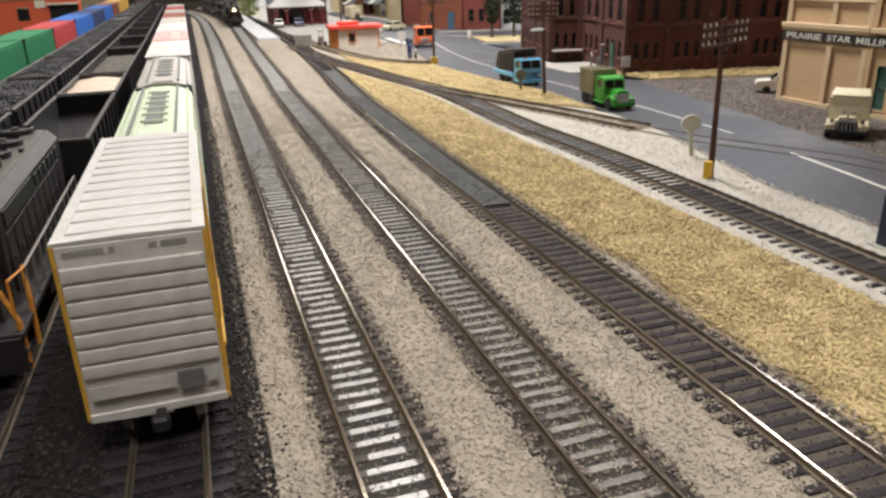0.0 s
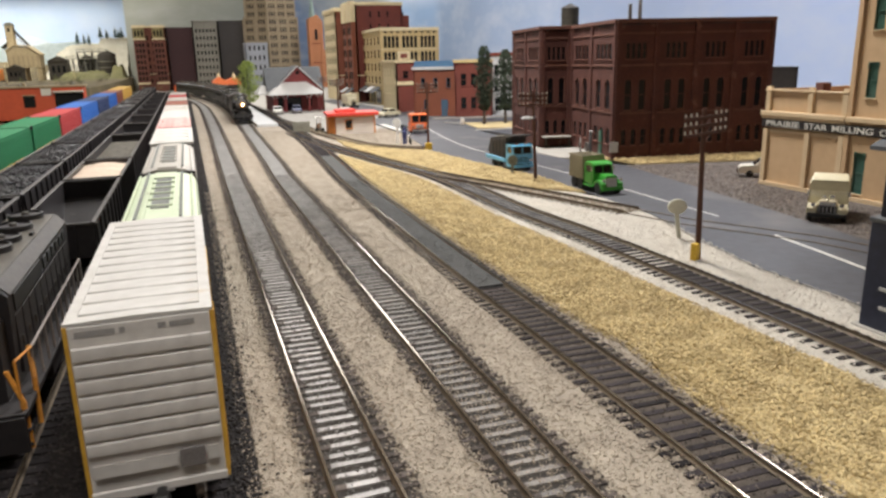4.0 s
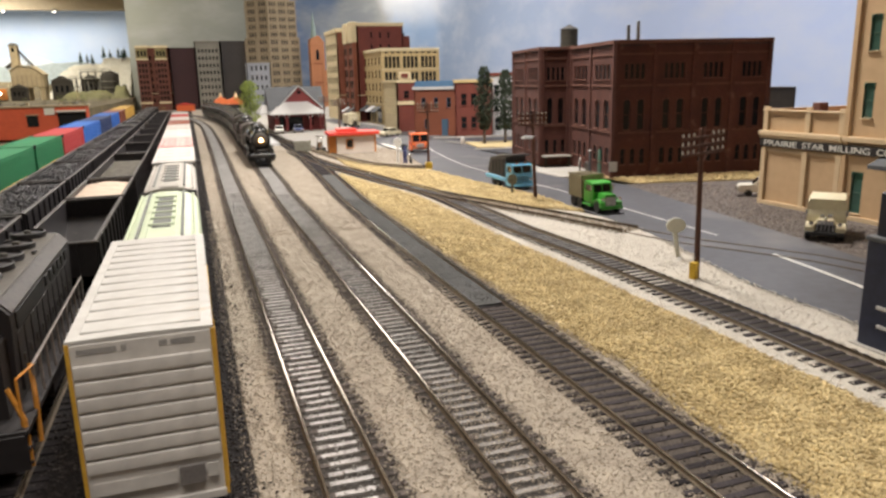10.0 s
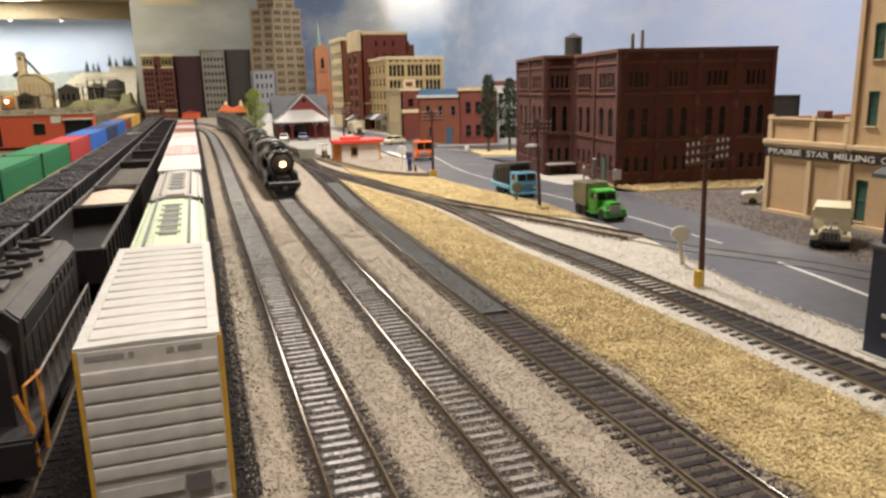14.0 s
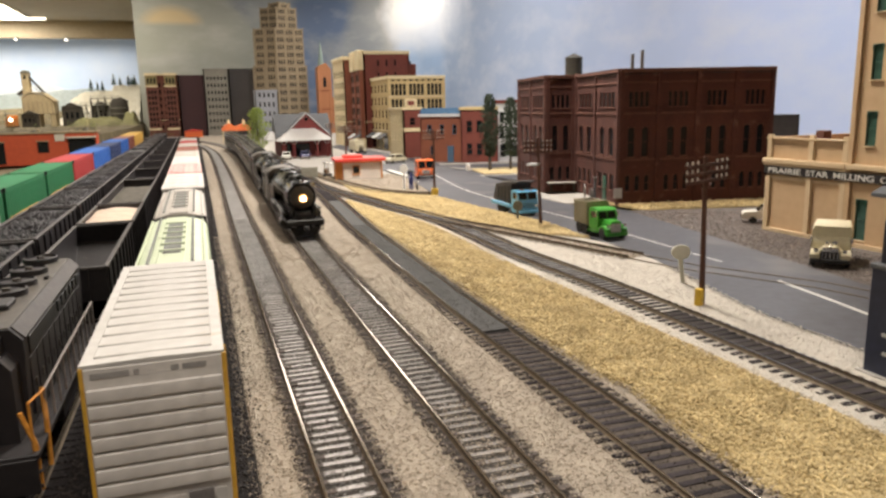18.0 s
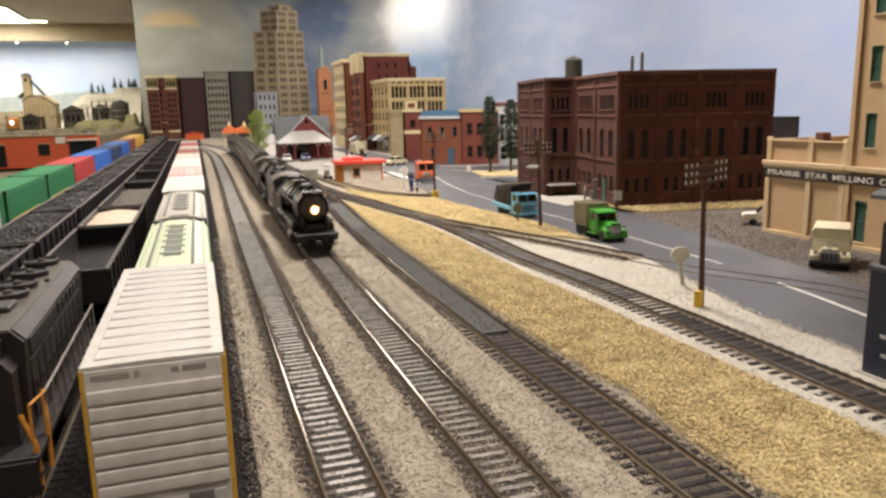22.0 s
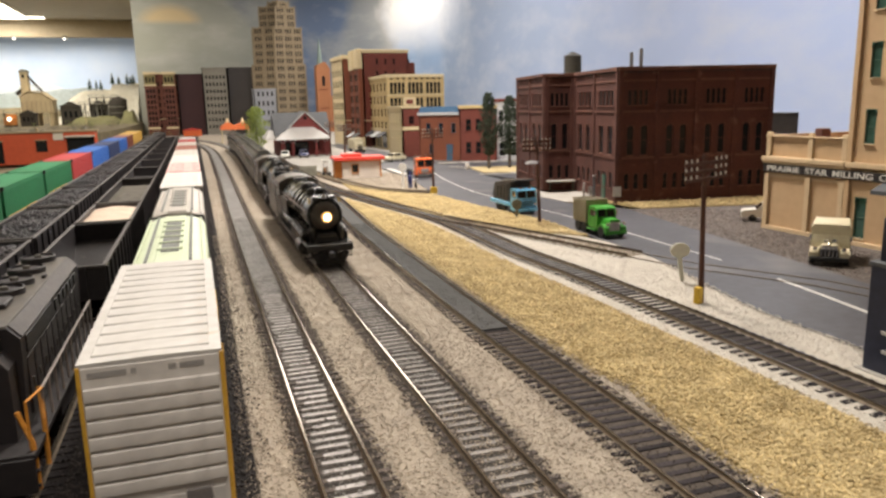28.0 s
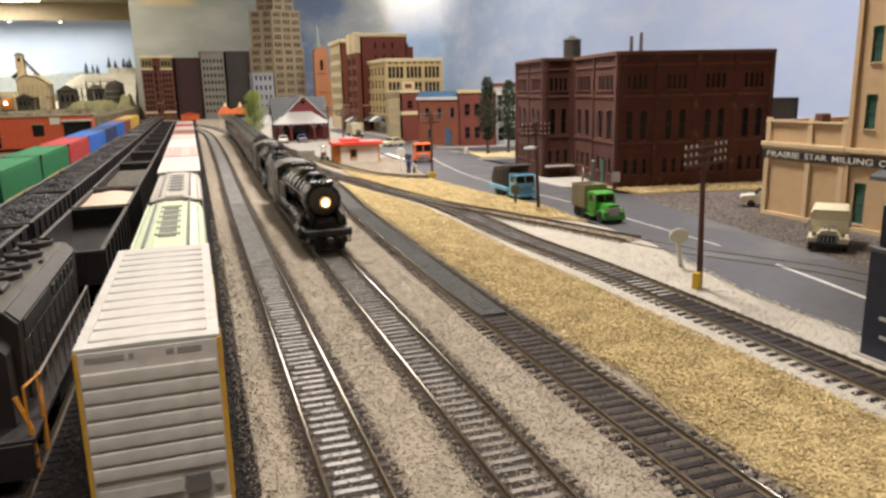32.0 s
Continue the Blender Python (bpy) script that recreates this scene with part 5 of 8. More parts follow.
    pil = part("pilot", Mesh().prism([(-14, 10.6), (14, 10.6), (10, 2.2), (-10, 2.2)], -16.4, -15.2), ENGINE, e)
    for i in range(13):
        part("pilot_bar", Mesh().tube((-12.6 + 2.1 * i, -16.4, 10.6), (-9.6 + 1.6 * i, -20 + 0.09 * (i - 6) ** 2, 2.4), 0.5, n=5), ENGINE, pil)
    part("coupler", COUPLER, None, e, at=pose(0, -13 * MM, 1 * MM, 0, 0, 180))
    part("firebox", Mesh().prism([(-14.6, 15), (14.6, 15), (14.8, 36), (11, 46), (0, 50), (-11, 46), (-14.8, 36)], 118, 146), ENGINE, e)
    cab = part("cab", Mesh().prism([(-16.8, 16), (16.8, 16), (16.8, 45), (-16.8, 45)], 144, 176), CABSIDE, e, "brown-black painted cab")
    part("cab_roof", Mesh().prism([(-18, 44.6), (18, 44.6), (17, 47.4), (10, 51), (0, 52.2), (-10, 51), (-17, 47.4)], 140, 180), GRAPHITE, cab)
    for s in (-1, 1):
        part("cab_window", Mesh().box(s * 16.7, 150, 33, s * 17.1, 158, 42, 0.1), DARKGLASS, cab)
        part("cab_window", Mesh().box(s * 16.7, 160, 33, s * 17.1, 168, 42, 0.1), DARKGLASS, cab)
        part("cab_ladder", Mesh().box(s * 15.6, 170, 5, s * 16.6, 170.8, 16).box(s * 15.6, 175, 5, s * 16.6, 175.8, 16).box(s * 15.6, 170, 8, s * 16.6, 175.8, 8.8), STEEL, cab)
    for y in (52, 74, 96, 118):
        ax = part("driver_axle", Mesh().tube((-8, 0, 0), (8, 0, 0), 1.6, n=10).data("driver_axle", FRAME) if y == 52 else e["axle"], None, e, at=(0, y, 10.4))
        if y == 52:
            e["axle"] = ax.data
        part("driver", DRIVER, None, ax, at=(8.4, 0, 0))
        part("driver", DRIVER, None, ax, at=pose(-8.4 * MM, 0, 0, 0, 0, 180))
        SPIN.append((ax, (0, y, 10.4), 10.4))
    for y in (-2, 26):
        ax = part("pony_axle", AXLE, None, e, at=(0, y, 5.4))
        part("pony_wheel", PONY, None, ax, at=(8.4, 0, 0))
        part("pony_wheel", PONY, None, ax, at=pose(-8.4 * MM, 0, 0, 0, 0, 180))
        SPIN.append((ax, (0, y, 5.4), 5.4))
    for s in (-1, 1):
        rod = part("side_rod", Mesh().box(s * 10.9, 50, -0.9, s * 11.6, 120, 0.9, 0.2), STEEL, e, "bright steel coupling rod", at=(0, 4.2 * s, 10.4))
        RODS.append((rod, s))
    del e["axle"]
    return e


def tender(label):
    t = thing("tender", 85.6, 521, 0, 0, label, "tender")
    part("tank", Mesh().prism([(-16.4, 11), (16.4, 11), (16.4, 40), (14.6, 42), (-14.6, 42), (-16.4, 40)], 0, 88), ENGINE, t)
    part("coal_bunker", Mesh().box(-16.2, 1, 41, -15, 52, 49, 0.3).box(15, 1, 41, 16.2, 52, 49, 0.3).box(-16, 51, 41, 16, 52.4, 49, 0.3), ENGINE, t)
    part("coal_load", lumps(-15, 15, 2, 51, 42, 9, 71, 1.8, 1.6), COAL, t, smooth="all")
    part("water_hatch", Mesh().tube((0, 70, 41.8), (0, 70, 44), 4.2, n=14), ENGINE, t)
    for s in (-1, 1):
        part("handrail", Mesh().tube((s * 17, 2, 14), (s * 17, 2, 40), 0.35, n=6).tube((s * 17, 86, 14), (s * 17, 86, 40), 0.35, n=6), STEEL, t)
    running_gear(t, 88, False)
    return t


def coach(label):
    c = thing("passenger_car", 85.6, 521, 0, 0, label, "passenger car", "cars of the passenger train")
    L = 270
    part("body", Mesh().box(-16.6, 2, 11, 16.6, L - 2, 41, 0.5), COACH, c)
    part("roof", Mesh().prism([(-17, 40.6), (17, 40.6), (16, 44), (12, 47), (8.4, 48.4), (8.4, 51), (5, 52.6), (0, 53.2), (-5, 52.6), (-8.4, 51), (-8.4, 48.4), (-12, 47), (-16, 44)], 1, L - 1), COACHROOF, c, "", True)
    win = Mesh().box(-0.35, -4.2, 26, 0.35, 4.2, 36.5, 0.1).data("window", COACHGLASS)
    for s in (-1, 1):
        for i in range(14):
            part("window", win, None, c, at=(s * 16.7, 26 + i * 16.8, 0))
        part("belt_rail", Mesh().box(s * 16.5, 3, 23.6, s * 17, L - 3, 24.8, 0.1), COACH, c)
        part("skirt", Mesh().box(s * 15.4, 70, 6, s * 16, L - 70, 11), FRAME, c)
    for y in (0.6, L - 0.6):
        part("diaphragm", Mesh().box(-6, y - 1.6, 11, 6, y + 1.6, 42, 0.4), FRAME, c)
    for i in range(3):
        part("roof_vent", Mesh().box(-2.4, -4, 0, 2.4, 4, 2.2, 0.5), COACHROOF, c, at=(0, 50 + 85 * i, 53))
    running_gear(c, L, False)
    return c


TRAIN = [(steam_engine("black steam locomotive with its headlight lit", True), 0.0), (tender("black tender heaped with coal behind the leading engine"), 181.0),
         (steam_engine("second black steam locomotive coupled behind the first", False), 294.0), (tender("black tender heaped with coal behind the second engine"), 475.0)]
first_coach = coach("dark olive passenger car with a clerestory roof")
TRAIN.append((first_coach, 571.0))
for i in range(1, 4):
    TRAIN.append((copy_thing(first_coach, pose(85.6 * MM, 0, 0)), 571.0 + 278 * i))

# seconds, and how far up the track the leading smokebox stands
RUN = [(0, 1818), (2, 1655), (4, 1488), (6, 1340), (8, 1192), (10, 1046), (12, 914), (14, 806), (16, 720), (18, 654), (20, 616), (22, 588), (24, 558), (26, 535), (28, 524), (30, 522), (32, 522)]



# ---- buildings ----
BRICK = material("dark_brick", (0.108, 0.035, 0.024), (0.062, 0.021, 0.016), 140, 0.85, bump=0.25, spots=((0.15, 0.07, 0.055), 60, 0.3))
BRICKTRIM = material("brick_trim", (0.165, 0.067, 0.045), (0.108, 0.044, 0.031), 140, 0.8, bump=0.15)
BUFF = material("buff_wall", (0.60, 0.41, 0.235), (0.53, 0.355, 0.2), 40, 0.75, bump=0.06, spots=((0.5, 0.36, 0.23), 30, 0.28))
BUFFTRIM = material("buff_trim", (0.66, 0.50, 0.31), (0.58, 0.43, 0.26), 60, 0.7, bump=0.06)
REDBRICK = material("red_brick", (0.19, 0.047, 0.031), (0.125, 0.032, 0.023), 90, 0.85, bump=0.15)
ORANGEBRICK = material("orange_brick", (0.25, 0.08, 0.041), (0.175, 0.055, 0.03), 90, 0.85, bump=0.15)
CREAM = material("cream_stone", (0.70, 0.585, 0.36), (0.60, 0.49, 0.29), 60, 0.8, bump=0.1)
YELLOWSTONE = material("yellow_stone", (0.63, 0.48, 0.24), (0.53, 0.395, 0.19), 60, 0.8, bump=0.1)
TOWERSTONE = material("tower_stone", (0.31, 0.245, 0.16), (0.23, 0.18, 0.115), 40, 0.8, bump=0.1)
GREYSTONE = material("grey_stone", (0.25, 0.235, 0.195), (0.18, 0.168, 0.14), 40, 0.8, bump=0.1)
DARKSIDE = material("dark_grey_wall", (0.075, 0.068, 0.066), (0.055, 0.05, 0.05), 40, 0.8, bump=0.1)
PALEWALL = material("pale_wall", (0.58, 0.58, 0.58), (0.5, 0.5, 0.5), 40, 0.8, bump=0.1)
SLATE = material("slate_roof", (0.11, 0.115, 0.125), (0.07, 0.073, 0.08), 120, 0.7, bump=0.2)
PALEROOF = material("pale_roof", (0.60, 0.58, 0.55), (0.5, 0.48, 0.46), 90, 0.6, bump=0.15)
TAR = material("tar_roof", (0.06, 0.055, 0.052), (0.04, 0.038, 0.036), 60, 0.85)
BLUEROOF = material("blue_roof", (0.10, 0.22, 0.38), (0.08, 0.17, 0.3), 60, 0.6)
GREENSASH = material("green_sash", (0.06, 0.14, 0.10), (0.04, 0.1, 0.07), 200, 0.4)
GLASSG = material("green_glass", (0.07, 0.14, 0.11), (0.04, 0.09, 0.07), 60, 0.15, bump=0)
SIGNBLACK = material("sign_black", (0.022, 0.016, 0.015), (0.014, 0.01, 0.01), 200, 0.7)
SIGNWHITE = material("sign_letter", (0.80, 0.76, 0.68), rough=0.7, bump=0)
TEALDOOR = material("teal_paint", (0.07, 0.13, 0.2), (0.05, 0.1, 0.16), 90, 0.5)
WINDATA = {}
MILLGLASS = material("mill_glass", (0.008, 0.008, 0.01), (0.005, 0.005, 0.007), 100, 0.3, bump=0, gloss=0.2)


def wall_frame(p0, p1):
    """The matrix of a wall from p0 to p1: x along it, y inwards, z up."""
    dx, dy = p1[0] - p0[0], p1[1] - p0[1]
    s = math.hypot(dx, dy)
    m = Matrix(((dx / s, -dy / s, 0, p0[0] * MM), (dy / s, dx / s, 0, p0[1] * MM), (0, 0, 1, 0), (0, 0, 0, 1)))
    return m, s


def wall(b, p0, p1, z0, z1, mat, holes=(), depth=1.6, name="wall", thick=4.0):
    """One outer wall with real openings; returns the wall object and its length."""
    frame_m, length = wall_frame(p0, p1)
    us = sorted({0.0, length, *(round(h[0], 2) for h in holes), *(round(h[2], 2) for h in holes)})
    zs = sorted({z0, z1, *(round(h[1], 2) for h in holes), *(round(h[3], 2) for h in holes)})
    m = Mesh()
    for ua, ub in zip(us, us[1:]):
        for za, zb in zip(zs, zs[1:]):
            cu, cz = (ua + ub) / 2, (za + zb) / 2
            if any(h[0] < cu < h[2] and h[1] < cz < h[3] for h in holes):
                continue
            m.add([(ua, 0, za), (ub, 0, za), (ub, 0, zb), (ua, 0, zb)], [(0, 1, 2, 3)])
    for u0, a, u1, c, *_ in holes:
        m.add([(u0, 0, a), (u1, 0, a), (u1, 0, c), (u0, 0, c), (u0, depth, a), (u1, depth, a), (u1, depth, c), (u0, depth, c)], [(0, 4, 5, 1), (1, 5, 6, 2), (2, 6, 7, 3), (3, 7, 4, 0)])
    m.add([(0, thick, z0), (length, thick, z0), (length, thick, z1), (0, thick, z1), (0, 0, z0), (length, 0, z0), (length, 0, z1), (0, 0, z1)], [(0, 3, 2, 1), (7, 6, 2, 3), (4, 0, 1, 5), (4, 7, 3, 0), (5, 1, 2, 6)])
    return part(name, m.data(name, mat, weld=True), None, b, at=frame_m), length


def window_data(w, h, style, frame_mat, glass):
    key = (round(w, 1), round(h, 1), style, frame_mat.name, glass.name)
    if key not in WINDATA:
        f = Mesh()
        t = max(0.35, 0.07 * w)
        f.box(-w / 2, 0, 0, -w / 2 + t, 0.8, h).box(w / 2 - t, 0, 0, w / 2, 0.8, h).box(-w / 2 + t, 0, 0, w / 2 - t, 0.8, t).box(-w / 2 + t, 0, h - t, w / 2 - t, 0.8, h)
        f.box(-w / 2 + t, 0.1, h * 0.5 - t * 0.4, w / 2 - t, 0.7, h * 0.5 + t * 0.4)
        if style == "arch":
            n = 8
            for sgn in (-1, 1):
                pts = [(sgn * w / 2, h)] + [(sgn * w / 2 * math.cos(math.pi / 2 * i / n), h - w / 2 + w / 2 * math.sin(math.pi / 2 * i / n)) for i in range(n + 1)]
                f.prism(pts, -0.9, 0.5)
        if style == "bars":
            f.box(-t * 0.3, 0.1, t, t * 0.3, 0.6, h - t)
        g = Mesh().box(-w / 2, 0.9, 0, w / 2, 1.2, h)
        s = Mesh().box(-w / 2 - 0.5, -1.6, -0.9, w / 2 + 0.5, 0.6, 0, 0.15)
        WINDATA[key] = (f.data("window", frame_mat), g.data("pane", glass), s)
    return WINDATA[key]


def windows(w_ob, holes, frame_mat, glass=None, sill=None, rich=True, depth=0.9):
    for u0, a, u1, c, *st in holes:
        f, g, s = window_data(u1 - u0, c - a, st[0] if st else "", frame_mat, glass or DARKGLASS)
        if rich:
            wo = part("window", f, None, w_ob, at=((u0 + u1) / 2, 0.5 * depth, a))
            part("pane", g, None, w_ob, at=((u0 + u1) / 2, 0.5 * depth, a))
        else:
            part("window", g, None, w_ob, at=((u0 + u1) / 2, 0.1, a))
        if sill and rich:
            key = ("sill", round(u1 - u0, 1), sill.name)
            if key not in WINDATA:
                WINDATA[key] = s.data("sill", sill)
            part("sill", WINDATA[key], None, w_ob, at=((u0 + u1) / 2, 0, a))


def rows_of(length, margin, columns, z0, z1, width, style=""):
    """Evenly spread openings."""
    step = (length - 2 * margin) / columns
    return [(margin + step * (i + 0.5) - width / 2, z0, margin + step * (i + 0.5) + width / 2, z1, style) for i in range(columns)]


def roof_slab(b, poly, z, mat, name="roof"):
    return part(name, Mesh().prism(poly, z - 1.5, z, "z"), mat, b)


def trim_along(b, w_ob, length, z0, z1, out, mat, name="cornice", over=0.0):
    return part(name, Mesh().box(-over, -out, z0, length + over, 0.2, z1, 0.15), mat, w_ob)


# the dark brick mill
def brick_mill():
    b = thing("brick_mill", 447, 713, -3, -10.4, "dark red-brown brick mill with rows of tall windows", "building")
    top = 151
    A, W, BX, BY = 150, 185.5, -41, 294
    faces = [((0, 0), (W, 0), 4, True), ((0, A), (0, 0), 2, False), ((BX, A), (0, A), 1, True), ((BX, BY), (BX, A), 2, False)]
    for p0, p1, bays, south in faces:
        L = math.hypot(p1[0] - p0[0], p1[1] - p0[1])
        bw = L / bays
        holes = []
        for i in range(bays):
            c = bw * (i + 0.5)
            tw = min(4.6, bw * 0.115) if south else bw * 0.135
            for k in range(4):
                u = c + (k - 1.5) * tw * (1.38 if south else 1.24)
                holes.append((u - tw / 2, 110, u + tw / 2, 127, ""))
            mw = min(8.6, bw * 0.19) if south else bw * 0.2
            for k in (-1, 1):
                u = c + k * mw * 0.95
                holes.append((u - mw / 2, 54.5, u + mw / 2, 88, "arch"))
            lw = min(6.0, bw * 0.14) if south else bw * 0.15
            for k in (-1, 0, 1):
                u = c + k * lw * (1.9 if south else 1.7)
                holes.append((u - lw / 2, 16, u + lw / 2, 34, "arch" if south else ""))
        wo, L = wall(b, p0, p1, 0, top, BRICK, holes)
        windows(wo, holes, BRICKTRIM, MILLGLASS, BRICKTRIM)
        for i in range(bays + 1):
            u = min(max(bw * i, 2.6), L - 2.6)
            part("pilaster", Mesh().box(u - 2.6, -1.8, 0, u + 2.6, 0, top + 1, 0.2), BRICK, wo)
        for z, h, o in ((102, 2.4, 1.2), (50.5, 2.2, 1.2), (136, 2.0, 1.0), (148, 4.0, 2.4)):
            trim_along(b, wo, L, z, z + h, o, BRICKTRIM, "string_course" if z < 140 else "cornice")
    back = [((W, 0), (W, BY)), ((W, BY), (BX, BY))]
    for p0, p1 in back:
        wall(b, p0, p1, 0, top, BRICK)
    roof_slab(b, [(0, 0), (W, 0), (W, BY), (BX, BY), (BX, A), (0, A)], top - 4, TAR)
    tank = part("water_tank", Mesh().lathe([(0, 11), (0.5, 12), (24, 12), (24.5, 11)], "z", (25, 236, top + 3), 20), DARKWOOD, b, "dark wooden roof tank", True)
    part("tank_roof", Mesh().lathe([(24, 12.8), (26, 11.5), (31, 1.0)], "z", (25, 236, top + 3), 20), TAR, tank)
    for z in (6, 12, 18):
        part("tank_hoop", Mesh().lathe([(-0.4, 12.3), (0.4, 12.3)], "z", (25, 236, top + 3 + z), 20), FRAME, tank)
    for lx in (18, 32):
        for ly in (229, 243):
            part("tank_leg", Mesh().box(lx - 1, ly - 1, top - 4, lx + 1, ly + 1, top + 4), DARKWOOD, tank)
    for u in (39, 51):
        part("flue", Mesh().tube((u, 60, top - 4), (u, 60, top + 22 + 0.35 * (u - 44)), 2.2, 2.0, 10), STEEL, b, "grey metal flue")
    dock = part("loading_dock", Mesh().box(BX + 2, A - 14, 12, -2, A, 14, 0.3), CONCRETE, b, "pale loading dock")
    for u in (BX + 4, -6):
        part("dock_post", Mesh().box(u, A - 13, 0, u + 2, A - 11, 12), DARKWOOD, dock)
    part("doorway", Mesh().box(-1.2, 34, 0, 0.2, 44, 30, 0.2), GREENSASH, b, "grey-green entrance door")
    part("spoked_wheel", Mesh().lathe([(-1.4, 5.4), (1.4, 5.4), (1.4, 4.2), (-1.4, 4.2)], "x", (-4, 74, 7), 18), STEEL, b)
    return b


brick_mill()


# the buff milling company
def milling_company():
    b = thing("milling_company", 479.5, 520.6, -3, 0, "buff two-part mill office with a dark lettered band", "building")
    top, L1 = 83, 82.2
    p0, p1 = (0, 0), (2.9, -L1)
    lower, L = wall(b, p0, p1, 0, top, BUFF, [])
    for u in (2.6, 47, 79.6):
        part("pilaster", Mesh().box(u - 2.6, -2.0, 0, u + 2.6, 0, 49.4, 0.3), BUFFTRIM, lower)
        part("parapet_pier", Mesh().box(u - 2.6, -1.8, 65, u + 2.6, 1, top + 2.2, 0.3), BUFFTRIM, lower)
    part("parapet_cap", Mesh().box(-1, -2.2, top - 1.6, L, 4.4, top, 0.3), BUFFTRIM, lower)
    part("cornice", Mesh().box(-3, -4.0, 60.4, L, 0, 64.6, 0.5), BUFFTRIM, lower)
    part("cornice_lip", Mesh().box(-2, -3.0, 58.2, L, 0, 60.4, 0.3), BUFFTRIM, lower)
    part("panel_head", Mesh().box(5.2, -1.0, 46.5, 44.4, 0, 49, 0.2).box(49.6, -1.0, 46.5, 77, 0, 49, 0.2), BUFFTRIM, lower)
    part("plinth", Mesh().box(0, -2.2, 0, L, 0, 3.4, 0.2), BUFFTRIM, lower)
    # tall part, nearer the viewer
    q0, q1 = (2.9, -L1), (2.9 + 6, -L1 - 190)
    TL = math.hypot(q1[0] - q0[0], q1[1] - q0[1])
    holes = []
    for z in (79, 128, 177, 224):
        for u in (12.5, 36, 58, 82, 110, 136):
            holes.append((u, z, u + 9, z + 26, "arch"))
    holes.append((9.5, 6, 19.5, 38, "arch"))
    holes += [(60, 6, 74, 34, ""), (110, 6, 124, 34, "")]
    tall, TL = wall(b, q0, q1, 0, 262, BUFF, holes, name="tall_wall")
    windows(tall, holes, GREENSASH, GLASSG, BUFFTRIM)
    for u in (2.2, 50, 100, 150):
        part("pilaster", Mesh().box(u - 2.2, -2.0, 0, u + 2.2, 0, 262, 0.3), BUFF, tall)
    part("cornice", Mesh().box(0, -3.6, 60.4, TL, 0, 64.4, 0.4), BUFFTRIM, tall)
    part("top_cornice", Mesh().box(-1, -4, 256, TL, 2, 263, 0.4), BUFFTRIM, tall)
    part("plinth", Mesh().box(0, -2.2, 0, TL, 0, 3.4, 0.2), BUFFTRIM, tall)
    aw = part("awning", Mesh().prism([(-12, 44.5), (0, 49), (0, 51), (-12.5, 46)], 32, 66, "x"), SLATE, tall, "grey awning over the entrance")
    part("awning_valance", Mesh().box(32, -12.6, 43, 66, -11.8, 46), SLATE, aw)
    band = part("sign_band", Mesh().box(-1.6, -2.6, 51.0, L, 0, 58.0, 0.2), SIGNBLACK, lower, "black band with pale lettering")
    part("sign_band", Mesh().box(0, -2.6, 51.0, TL, 0, 58.0, 0.2), SIGNBLACK, tall, "black band")
    for word, u, size in (("PRAIRIE", 3.4, 35.8), ("STAR", 44.5, 22.3), ("MILLING", 71.0, 36.6), ("CO", 112.7, 12.5)):
        add_text(word, band, u, 52.1, size, -3.0)
    wall(b, (160, 0), (0, 0), 0, top, BUFF)
    wall(b, (160, -280), (160, 0), 0, top, BUFF)
    wall(b, (140, -L1), (2.9, -L1), top - 6, 262, BUFF)
    wall(b, q1, (160, -280), 0, 262, BUFF)
    roof_slab(b, [(0, 0), (2.9, -L1), (160, -L1), (160, 0)], top - 5, BRICKTRIM)
    roof_slab(b, [(2.9, -L1), q1, (160, -280), (160, -L1)], 258, TAR)
    for x, y in ((30, -30), (52, -62), (40, -90)):
        part("roof_vent", Mesh().box(x, y, top - 5, x + 9, y + 9, top + 5, 0.6), BRICKTRIM, b)
    return b


def add_text(word, parent, u, z, size, y):
    """A word set along a wall, about size millimetres long."""
    cu = bpy.data.curves.new("lettering", "FONT")
    cu.body, cu.size, cu.extrude, cu.offset = word, 6.9 * MM, 0.00012, 0.00008
    cu.materials.append(SIGNWHITE)
    ob = new("lettering", cu)
    ob.parent = parent
    bpy.context.view_layer.update()
    wide = max(c[0] for c in ob.bound_box) / MM
    ob.matrix_basis = pose(u * MM, y * MM, z * MM, 90, 0, 0) @ Matrix.Diagonal((size / wide, 1, 1, 1))
    return tagged(ob, "pale lettering on the black band")


milling_company()


